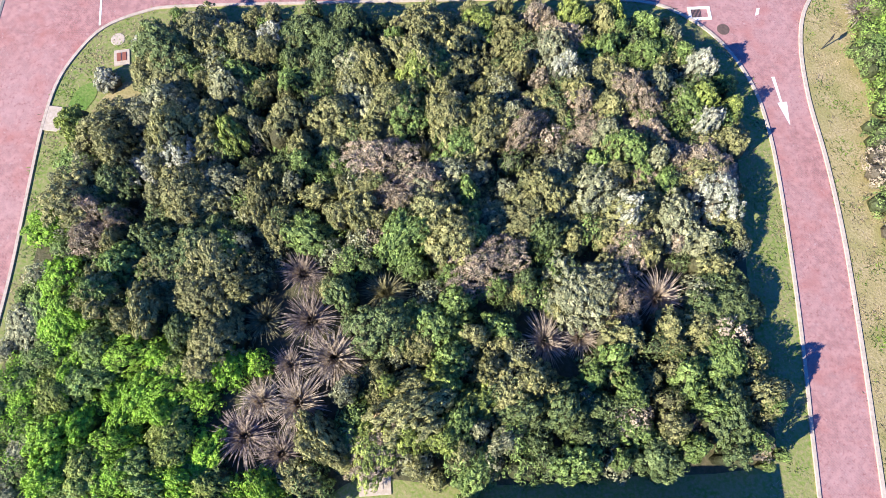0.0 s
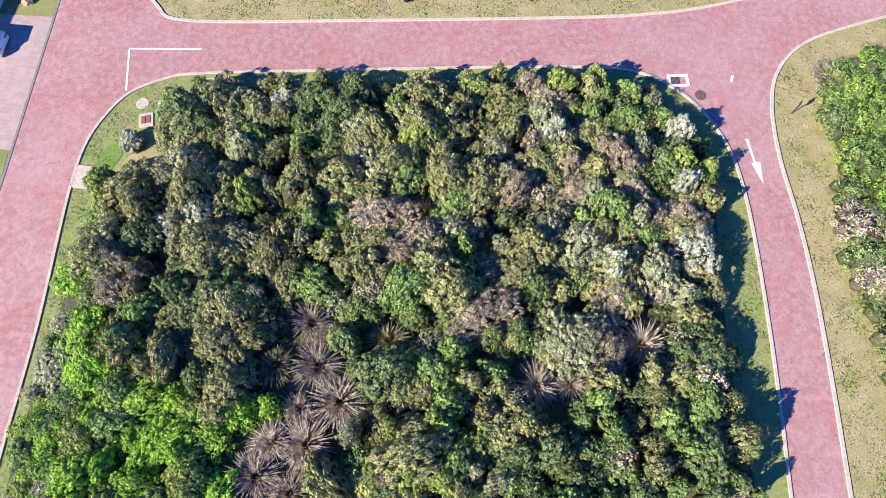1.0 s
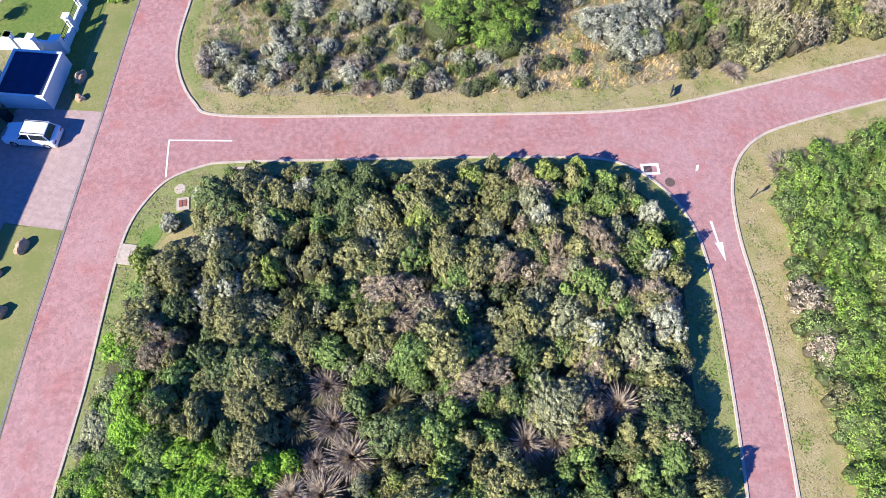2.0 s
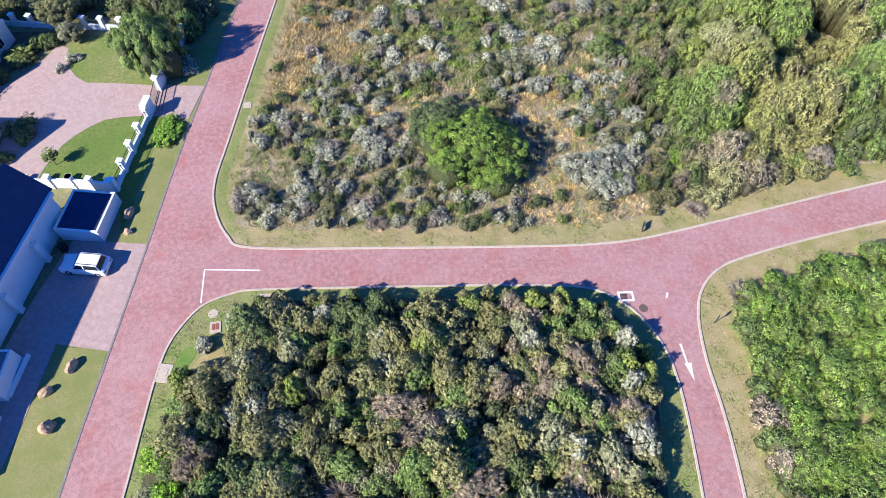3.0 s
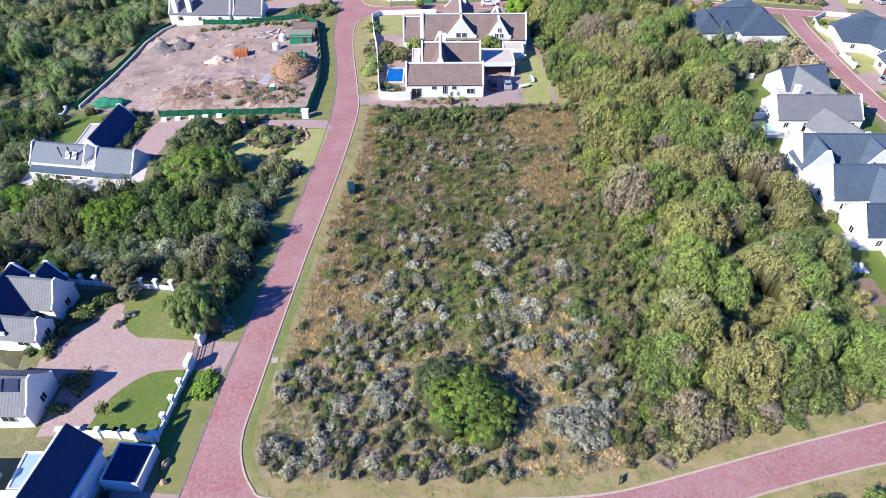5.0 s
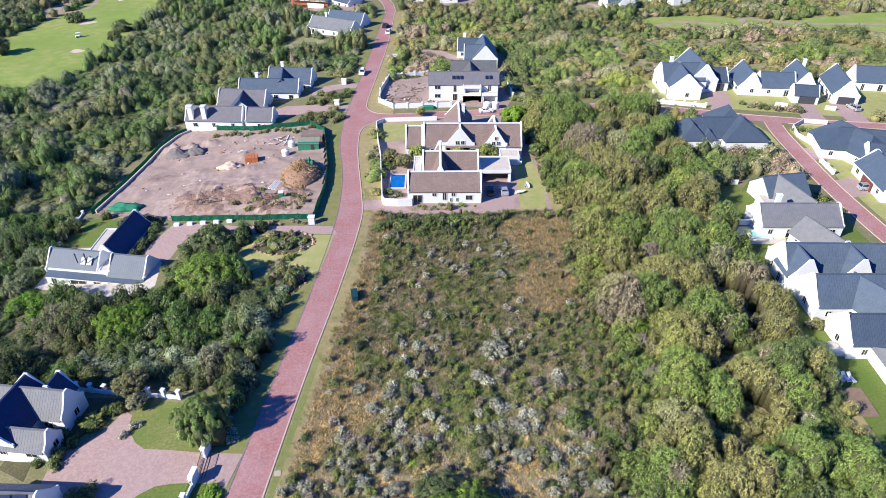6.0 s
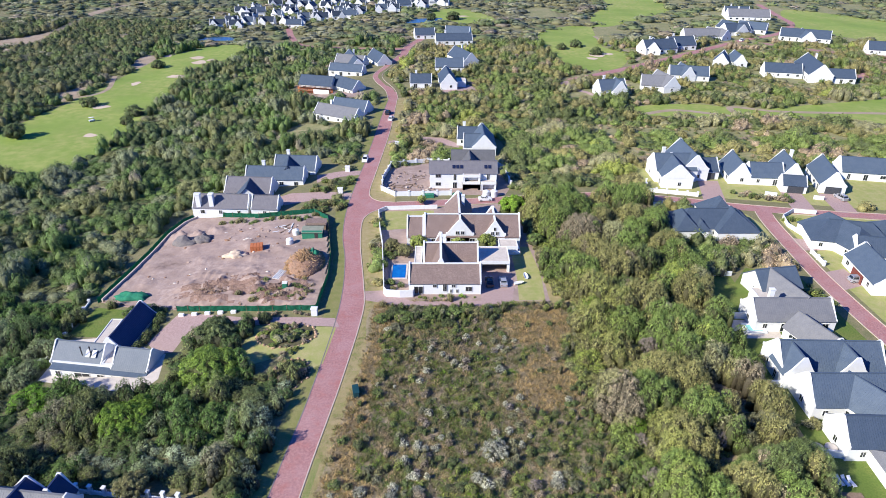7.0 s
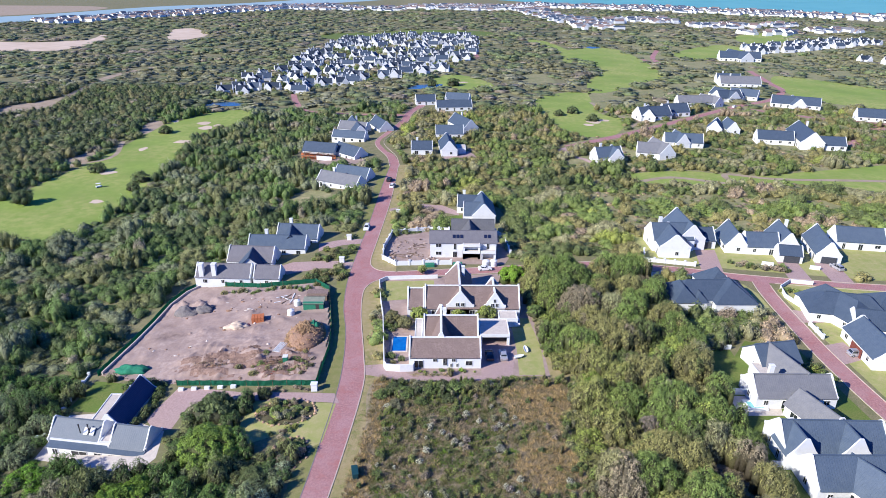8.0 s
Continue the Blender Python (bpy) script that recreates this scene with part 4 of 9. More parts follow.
house_at(W_BLUE, [(64.6, 96, 84, 95.4, 4.3, 3.4, 7.2, "blue_roof"), (67.2, 96.5, 67.2, 90.4, 2.9, 3.4, 7.0, "blue_roof"), (77, 96.5, 77, 90.4, 2.9, 3.4, 7.0, "blue_roof"), (75, 107.4, 78.2, 97.6, 3.2, 2.8, 5.8, "grey_roof", NOP)])
house_at(W_BLUE, [(65.6, 86.5, 84, 86.4, 4.2, 3.2, 7.0, "blue_roof"), (73.4, 87, 79, 76, 3.8, 3.2, 6.8, "blue_roof", NOP)])
house_at(W_BLUE, [(66.4, 76.6, 82, 76.4, 3.8, 3.2, 6.4, "slate"), (69.8, 69.6, 80, 69.2, 3.0, 2.8, 4.9, "grey_roof", {"hip": 2.4, "parapet": False}), (72, 57, 72.5, 66.4, 3.0, 2.8, 4.9, "grey_roof", NOP)])
house_at("white house with grey roof and a red garage door", [(106, 137, 104.6, 122, 4.0, 3.0, 6.2, "blue_roof"), (106, 141, 118, 138, 4.0, 3.0, 6.2, "slate"), (103, 110, 116, 108, 4.2, 3.0, 6.4, "slate"), (108, 96, 108, 82, 4.2, 3.0, 6.4, "blue_roof")])
# beyond the golf hole
house_at(W_BLUE, [(74.5, 295, 87.5, 297.5, 4.6, 3.2, 7.0, "blue_roof", C1), (83.5, 299, 84.5, 290.5, 3.4, 3.4, 7.2, "blue_roof")])
house_at(W_GREY, [(98.4, 307, 113, 303, 5.0, 3.0, 6.8, "grey_roof"), (108, 314, 111, 298, 4.2, 3.2, 7.4, "grey_roof")])
house_at(W_BLUE, [(118.5, 327.5, 137.5, 324, 4.4, 3.0, 6.6, "blue_roof"), (125.5, 332, 126.5, 320, 3.6, 3.0, 7.0, "blue_roof")])
house_at(W_SLATE, [(121.5, 387.5, 142, 393, 5.4, 3.2, 7.6, "slate", C1), (140, 399, 157, 402, 5.0, 3.2, 7.4, "slate", C1), (131, 398, 127, 382, 4.2, 3.0, 7.0, "slate")])
house_at(W_GREY, [(161, 432, 187, 431, 5.0, 3.0, 6.8, "grey_roof"), (180, 440, 188, 426, 4.2, 3.0, 6.6, "grey_roof")])
house_at(W_SLATE, [(194, 448, 212, 452, 5.4, 3.0, 7.2, "slate"), (210, 462, 226, 452, 5.0, 3.0, 7.0, "blue_roof"), (200, 466, 206, 444, 4.6, 3.0, 7.0, "slate")])
house_at(W_GREY, [(222, 512, 252, 507, 6.4, 3.2, 7.8, "grey_roof", C1), (226, 528, 244, 524, 6, 3.2, 7.4, "slate", C1)])
house_at(W_BLUE, [(155, 352, 160, 362, 4.0, 3.0, 7.0, "blue_roof"), (166.5, 364, 165, 350, 3.6, 3.0, 6.8, "blue_roof")])
house_at("large white house with dark roofs and a plastered chimney", [(170, 334.5, 188, 330.5, 4.6, 3.0, 6.6, "slate"), (198, 346, 191.5, 317, 5.6, 4.2, 9.0, "slate", C1), (196, 322, 209, 319.5, 4.4, 3.0, 6.4, "slate")])
house_at(W_SLATE, [(226, 434, 253, 421.5, 5.4, 3.0, 7.2, "slate"), (240, 434, 238, 419, 4.4, 3.0, 6.8, "blue_roof")])
house_at(W_SLATE, [(258, 391, 282, 383, 5.2, 3.0, 7.0, "slate"), (290, 382, 304, 376, 5.2, 3.0, 7.0, "slate")])
house_at("long clubhouse with dark thatched roofs and white walls", [(284, 666, 322, 657, 8.0, 3.4, 9.0, "slate"), (300, 682, 306, 648, 7.0, 3.4, 9.0, "slate")])


# distant village: white cottages, each a thing of its own
def cottage(name, seed):
    rng = random.Random(seed)
    h = group_empty(name)
    wl, ww = rng.uniform(9, 12.5), rng.uniform(2.9, 3.5)
    mm = Matrix.Identity(4)
    roof = ("night", "night", "slate", "night", "slate")[seed % 5]
    wing(h, mm, wl, ww, 3.3, 6.3, roof, chimney=1, windows=False, rng=rng)
    if seed % 5 != 2:
        wing(h, Matrix.Translation((wl * (0.28 if seed % 2 else -0.22), -2, 0)) @ Matrix.Rotation(math.pi / 2, 4, 'Z'), 8.5, 2.8, 3.2, 6.0, roof, windows=False, rng=rng)
    window_at(h, mm, -0.25 * wl, -ww, 0.9, 1.6, 1.3, 0)
    return tagged(h, "white village cottage with a steep dark gabled roof", "house", "cottages of the distant village")


VILLAGE = [(-165, 470), (-168, 560), (-158, 640), (-135, 800), (-125, 870), (-85, 905), (46, 865), (38, 690), (12, 592), (-24, 556), (-92, 508), (-128, 492)]
TOWN = [(354, 690), (470, 760), (560, 820), (540, 850), (440, 815), (340, 730)]
rng = random.Random(7)
spots = []
for j in range(40):
    for i in range(20):
        x, y = -175 + i * 13.5 + rng.uniform(-3, 3) + (j % 2) * 6, 470 + j * 15.5 + rng.uniform(-2.5, 2.5)
        spots.append((x, y))
sx, sy = np.array([s[0] for s in spots]), np.array([s[1] for s in spots])
ok = inside(smooth_line(VILLAGE, True), sx, sy) & ~near_line([(-118, 540), (-60, 640), (20, 690)], sx, sy, 5) & ~near_line([(-120, 760), (-20, 720), (40, 760)], sx, sy, 5)
templates = []
n_cot = 0
for k, (x, y) in enumerate(spots):
    if not ok[k] or rng.random() < 0.34:
        continue
    m = pose(x, y, ground_z(x) - 0.05, 0, 0, rng.choice((0, 0, 90, 78, 12, -14)) + rng.uniform(-8, 8))
    if len(templates) < 5:
        t = cottage("cottage", len(templates))
        t.matrix_basis = m
        templates.append(t)
    else:
        copy_thing(templates[n_cot % 5], m)
    n_cot += 1
    CLEAR_LINES.append(([(x - 3, y), (x + 3, y)], 6.5))
for k in range(34):
    x, y = 350 + (k % 12) * 17 + rng.uniform(-4, 4), 715 + (k % 12) * 9 + (k // 12) * 20 + rng.uniform(-4, 4)
    copy_thing(templates[k % 5], pose(x, y, 0, 0, 0, rng.uniform(-10, 30)))
for x, y in ((440, 640), (425, 655), (460, 630), (505, 600), (530, 590), (400, 560), (520, 520)):
    copy_thing(templates[3], pose(x, y, 0, 0, 0, rng.uniform(-10, 30)))
CLEAR.append(smooth_line(TOWN, True))


def village_bushes():
    x, y, r = field(-180, 455, 60, 910, 7.5, 190)
    ok = inside(smooth_line(VILLAGE, True), x, y)
    for q, _ in CLEAR_LINES[-n_cot:]:
        ok &= (x - (q[0][0] + q[1][0]) / 2) ** 2 + (y - q[0][1]) ** 2 > 30
    x, y = x[ok], y[ok]
    n = len(x)
    plants("village_bushes", x, y, r.uniform(1.6, 3.8, n), r.uniform(1.5, 3.6, n), pick(r, n, {"dark": 2, "olive": 2, "green": 2}) * 1.5, LOD3, 191, "dark garden bushes between the village cottages", "bushes")


# far coastal town: too many small houses to count
def far_town(name, areas, seed, label):
    r = np.random.default_rng(seed)
    vs, fs, mats = [], [], []
    for (cx, cy, lx, ly, rot, n) in areas:
        for _ in range(n):
            u, v = r.uniform(-1, 1) * lx, r.uniform(-1, 1) * ly
            a = radians(rot)
            x, y = cx + u * math.cos(a) - v * math.sin(a), cy + u * math.sin(a) + v * math.cos(a)
            L, W, h, rh = r.uniform(4, 9), r.uniform(3, 5), r.uniform(2.6, 5), r.uniform(1.5, 3.2)
            t = a + r.choice([0, math.pi / 2]) + r.uniform(-0.2, 0.2)
            c, s = math.cos(t), math.sin(t)
            k = len(vs)
            z = float(ground_np(np.array([x]))[0])
            for px, py, pz in ((-L, -W, -1), (L, -W, -1), (L, W, -1), (-L, W, -1), (-L, -W, h), (L, -W, h), (L, W, h), (-L, W, h), (-L, 0, h + rh), (L, 0, h + rh)):
                vs.append((x + px * c - py * s, y + px * s + py * c, z + pz))
            for f, mt in (((0, 1, 5, 4), 0), ((1, 2, 6, 9, 5), 0), ((2, 3, 7, 6), 0), ((3, 0, 4, 8, 7), 0), ((4, 5, 9, 8), 1), ((6, 7, 8, 9), 1)):
                fs.append(tuple(k + i for i in f))
                mats.append(0 if mt == 0 else 1 + int(r.integers(0, 3)))
    me = bpy.data.meshes.new(name)
    me.from_pydata(vs, [], fs)
    for key in ("plaster", "slate", "thatch", "grey_roof"):
        me.materials.append(M[key])
    me.polygons.foreach_set("material_index", mats)
    tagged(new(name, me), label, "town", kind="stuff")


far_town("far_town", [(-600, 1215, 100, 45, 60, 120), (-480, 1400, 150, 60, 55, 260), (-340, 1590, 130, 50, 40, 200), (-130, 1540, 190, 60, -8, 260), (110, 1500, 130, 90, -5, 240), (330, 1560, 150, 70, -25, 260), (560, 1440, 180, 80, -38, 260),
                      (760, 1300, 180, 80, -40, 200), (215, 1210, 30, 230, 8, 130), (330, 1150, 80, 50, 10, 70), (490, 1060, 90, 30, 10, 50), (520, 960, 90, 30, 20, 40), (600, 800, 60, 20, 10, 14)], 5,
         "white houses of a far coastal town under dark roofs")


# ---------------------------------------------------------------- drives, lawns and yards
def yard(name, outline, mat, lift, label, category, smooth=False, keep=True):
    patch(name, outline, M[mat], lift, label, category, smooth=smooth)
    if keep:
        CLEAR.append(smooth_line(outline, True) if smooth else outline)


CLEAR.append([(-32.6, 67.5), (-57, 69.5), (-74, 70), (-76, 48), (-62, 8), (-40, -14), (-30, -14), (-28.5, 60)])
yard("driveway", [(-28.75, 33.3), (-36.5, 34.2), (-38.5, 27), (-41.5, 12), (-35.9, 11.5), (-35.45, 14.1), (-34.65, 22.9), (-29.55, 22.0)], "drive", 0.03, "pale pink brick-paved forecourt beside the house", "driveway")
yard("driveway", [(-27.1, 55.1), (-33.4, 55.6), (-38, 56.3), (-41.6, 56.7), (-43.3, 57.9), (-44.8, 59.7), (-45.6, 61.3), (-45.9, 63.2), (-47.0, 63.9), (-47.9, 63.2), (-48.4, 61.7), (-50, 59.5), (-51.4, 57.9), (-54.6, 56.9), (-54, 50), (-49.0, 49.0), (-49.0, 41.6), (-43, 41.6), (-42.6, 44), (-41.6, 46.9), (-40.6, 48.2), (-39.3, 49.4), (-37.7, 50.4), (-35.6, 50.7), (-32.6, 50.7), (-28.0, 49.9)], "drive", 0.045, "pale pink paved driveway behind the gate", "driveway")
yard("lawn", [(-33.0, 50.9), (-35.7, 51.0), (-37.9, 50.6), (-39.6, 49.5), (-40.8, 48.3), (-41.8, 47.0), (-42.9, 44.0), (-43.4, 41.4), (-38.3, 40.9), (-33.7, 40.3)], "lawn", 0.03, "bright mown lawn inside the garden wall", "lawn")
yard("lawn", [(-31.4, 62.8), (-32.6, 55.2), (-38, 55.9), (-41.7, 56.3), (-43.5, 57.6), (-45.0, 59.5), (-45.8, 61.0), (-46.1, 63.2), (-45, 65.6), (-41.5, 65.6)], "lawn_worn", 0.03, "mown lawn with a browner middle inside the wall", "lawn")
yard("lawn", [(-29.7, 21.9), (-34.6, 22.8), (-35.4, 14.1), (-36.6, 8), (-40.5, -2), (-36, -14), (-31, -14)], "verge_west", 0.03, "mown grass strip with boulders beside the road", "lawn")
yard("lawn", [(-31.3, 34.2), (-33.4, 40), (-32.7, 50.6), (-30.6, 50.4), (-31.0, 40), (-31.6, 34.2)], "lawn", 0.012, "mown grass strip outside the garden wall", "lawn")
yard("planting_bed", [(-46.6, 64), (-50, 63), (-52.5, 59), (-57.5, 56), (-57, 52.5), (-62, 55), (-60, 68), (-47, 66.6)], "scrub_floor", 0.03, "shaded planting bed round the house", "bed")
# house with the rear wing
CLEAR.append([(-83, 99), (-80, 97), (-66, 92.8), (-56, 89.8), (-52, 92.5), (-54, 100)])
yard("driveway", [(-20.9, 110.2), (-22.4, 113.5), (-42.6, 115.2), (-50, 117.2), (-58.6, 119), (-61.6, 108.4), (-58, 104), (-54.7, 104.4), (-53.8, 111.6), (-40.6, 112.2)], "drive", 0.035, "pale pink paved driveway to the house", "driveway")
yard("lawn", [(-22.6, 98), (-21.6, 110), (-39.6, 111.8), (-40.5, 104), (-37.5, 98), (-31, 101), (-26.5, 95)], "lawn_dry", 0.03, "mown garden grass with shrub islands", "lawn")
yard("lawn", [(-81.6, 113.5), (-72, 112), (-71.4, 122.3), (-80.4, 124.6)], "lawn", 0.03, "bright mown lawn behind the house", "lawn")
yard("terrace", [(-80, 98.5), (-57, 92), (-54.5, 96), (-56, 104), (-71, 112), (-80, 112)], "concrete", 0.02, "pale concrete terrace round the house", "terrace")
CLEAR.append([(-21, 95.5), (-20.5, 112), (-40.5, 112.5), (-39.5, 98.5), (-34, 96.5)])
CLEAR.append([(-63, 104), (-65, 112), (-62, 119), (-54, 119), (-53.4, 111), (-52.8, 102), (-55, 98)])
for cx, cy, cr in ((-43.6, 95.2, 5.6), (-46.6, 108.4, 4.2)):
    CLEAR.append([(cx + cr * math.cos(k * 0.5236), cy + cr * math.sin(k * 0.5236)) for k in range(12)])
SITE = [(-80.3, 126.8), (-78, 140.3), (-76.8, 150.4), (-76.2, 160.5), (-74.2, 168), (-71, 170.9), (-50, 166.6), (-35.8, 167), (-31.2, 161.6), (-27.4, 140), (-26.6, 130), (-27.2, 117), (-40, 118), (-59.5, 120.6), (-70, 122.6)]
CLEAR.append(SITE)
CLEAR.append([(-30, 167), (-30, 205), (-40, 212), (-64, 205), (-68, 190), (-78, 182), (-78, 168), (-46, 163)])
yard("driveway", [(-26.3, 176), (-26.2, 181), (-34, 182.6), (-46, 183.4), (-52, 180), (-46, 174.5), (-36, 177.5)], "drive", 0.03, "pale paved driveway between shrubs", "driveway")
yard("driveway", [(-25.6, 195.6), (-25.2, 199.5), (-33, 199.4), (-40, 197), (-39, 190.6), (-32, 194.6)], "drive", 0.035, "pale paved driveway to the slate-roofed house", "driveway")
# thatched houses
H7_LOT = [(-16.8, 168.2), (-11, 169.3), (22, 173.4), (24, 160), (25.6, 140), (25.6, 120), (-12.4, 120.6), (-12.6, 126), (-14.4, 145)]
yard("garden_soil", H7_LOT, "sandy", 0.02, "bare sandy garden ground round the houses", "yard")
yard("lawn", [(-16.2, 167.4), (-1, 168.2), (-1, 157.5), (-9, 156.4), (-15.4, 155.4)], "lawn_dry", 0.035, "mown lawn beside the thatched house", "lawn")
yard("driveway", [(-17.0, 124.2), (-11.6, 124.8), (-6, 120.2), (10, 120.2), (10.4, 134), (18, 134), (18.4, 127), (16.8, 119.6), (8, 117.8), (-6, 117.6), (-12.5, 119.4), (-16.9, 120.6)], "drive", 0.04, "pale paved driveway along the thatched house", "driveway")
yard("lawn", [(19, 146), (24, 146), (25.2, 132), (24.6, 120.4), (18.6, 120.4), (19.2, 130)], "lawn_dry", 0.035, "worn dry lawn beside the garage", "lawn")
yard("building_yard", [(-16.8, 182.6), (-13, 178.6), (4, 179.4), (21, 179.4), (23.5, 186), (22, 204), (-2, 206.5), (-15, 203), (-17.2, 192)], "sandy", 0.03, "bare building yard with rubble inside a white wall", "yard")
CLEAR.append([(5, 206), (24, 206), (25, 232), (5, 232)])
CLEAR.append([(-22, 173.5), (25, 176), (25, 181), (-18, 181)])
yard("driveway", [(-18.3, 226), (-18.3, 229), (-8, 234.5), (2, 233), (8, 226), (8, 222), (0, 226.5), (-8, 229)], "drive", 0.03, "pale paved driveway through the scrub", "driveway")
yard("driveway", [(10, 312), (16, 312), (20, 300), (0, 297), (-17, 299), (-17, 302), (0, 301.5), (9, 304)], "drive", 0.03, "pale paved driveway to the house", "driveway")
yard("lawn", [(-2.4, 219.6), (9.2, 222.5), (9.0, 217.4), (3.6, 213.0)], "lawn", 0.035, "mown lawn before the gabled house", "lawn")
# east lane
yard("lawn", [(63.5, 131.0), (71.2, 131.0), (70.8, 118), (67, 113.2), (61.2, 113.4), (62.6, 126)], "lawn", 0.034, "bright mown lawn behind the grey-roofed house", "lawn")
CLEAR.append([(62.5, 50), (90.5, 50), (90.8, 132), (76, 137), (66, 128), (61.5, 114), (61, 60)])
yard("lawn", [(62.6, 50), (90.5, 50), (90.4, 90), (88, 132), (76.6, 135), (68.8, 125), (69.5, 117), (62.6, 113), (61.6, 98), (62.6, 80)], "lawn", 0.02, "mown green lawns round the white houses", "lawn", keep=False)
yard("terrace", [(63, 106), (72, 106), (74, 113), (63.2, 112.6)], "concrete", 0.03, "pale paved terrace round a small pool", "terrace")
yard("lawn", [(70, 166.5), (64.6, 172.4), (63.4, 160), (62.8, 148), (91, 148), (91.6, 160), (90, 166)], "lawn_dry", 0.025, "mown dry lawn round the hipped house", "lawn")
yard("lawn", [(98, 162), (104, 166.4), (135, 161), (140, 140), (122, 96), (97.5, 104), (97, 125), (97.5, 150)], "lawn_dry", 0.02, "mown lawns round the white houses", "lawn")
yard("driveway", [(95.8, 133), (101, 134.5), (102, 127), (95.6, 124.6)], "drive", 0.035, "pale paved driveway to a garage", "driveway")
yard("driveway", [(95.9, 151), (101, 149.6), (101.6, 144), (95.6, 144)], "drive", 0.035, "pale paved driveway to a garage", "driveway")
yard("lawn", [(66, 182), (93, 176), (132, 168.6), (152, 170), (152, 200), (132, 202), (92, 202), (66, 204)], "lawn_dry", 0.018, "mown dry lawns round the white houses", "lawn")
for o in ([(84.8, 191), (91.4, 191), (87.4, 173.6), (81.2, 175.6)], [(108, 184), (114, 183), (111.8, 168.2), (105.4, 169.6)], [(119, 181), (125.6, 180), (123.4, 166), (117.4, 167.2)]):
    yard("driveway", o, "drive", 0.035, "pale pink paved driveway to a garage", "driveway")
for o in ([(60, 288), (90, 286), (92, 303), (70, 306)], [(94, 296), (118, 294), (120, 312), (98, 316)], [(114, 318), (142, 316), (142, 333), (114, 334)], [(165, 325), (212, 310), (214, 335), (200, 352), (168, 342)]):
    CLEAR.append(o)
yard("driveway", [(66, 321), (60, 316), (62, 305), (70, 298), (74, 288), (76, 290), (72, 300), (66, 306), (66, 315)], "drive", 0.04, "pale driveway curving round a house", "driveway")
CLEAR.append([(-40, 245), (-24.6, 245), (-25, 275), (-40, 282), (-56, 270)])
CLEAR.append([(-72, 296), (-36, 288), (-26, 300), (-30, 330), (-26, 352), (-24, 376), (-58, 380), (-60, 340), (-74, 320)])
yard("building_yard", [(-72, 298), (-40, 290), (-34, 299), (-50, 306), (-68, 309)], "sandy", 0.03, "bare building yard before an unfinished house", "yard")
CLEAR.append([(-18, 298), (14, 298), (16, 325), (-16, 318)])
CLEAR.append([(-16, 398), (26, 402), (26, 445), (-18, 442)])
CLEAR_LINES.append(([(-80.9, 126.6), (-77.5, 150.4), (-77, 160.5), (-74.9, 168.2), (-71.4, 171.8), (-66, 170.8), (-52, 167.4)], 3.2))
CLEAR_LINES.append(([(-59.4, 120), (-40, 117.4), (-27, 116.6), (-26.4, 131), (-27.2, 141), (-31, 162)], 2.0))


# ---------------------------------------------------------------- plants
ICO_V, ICO_F = None, None
_b = bmesh.new()
bmesh.ops.create_icosphere(_b, subdivisions=1, radius=1.0)
ICO_V = np.array([v.co[:] for v in _b.verts])
ICO_F = np.array([[v.index for v in f.verts] for f in _b.faces])
_b.free()


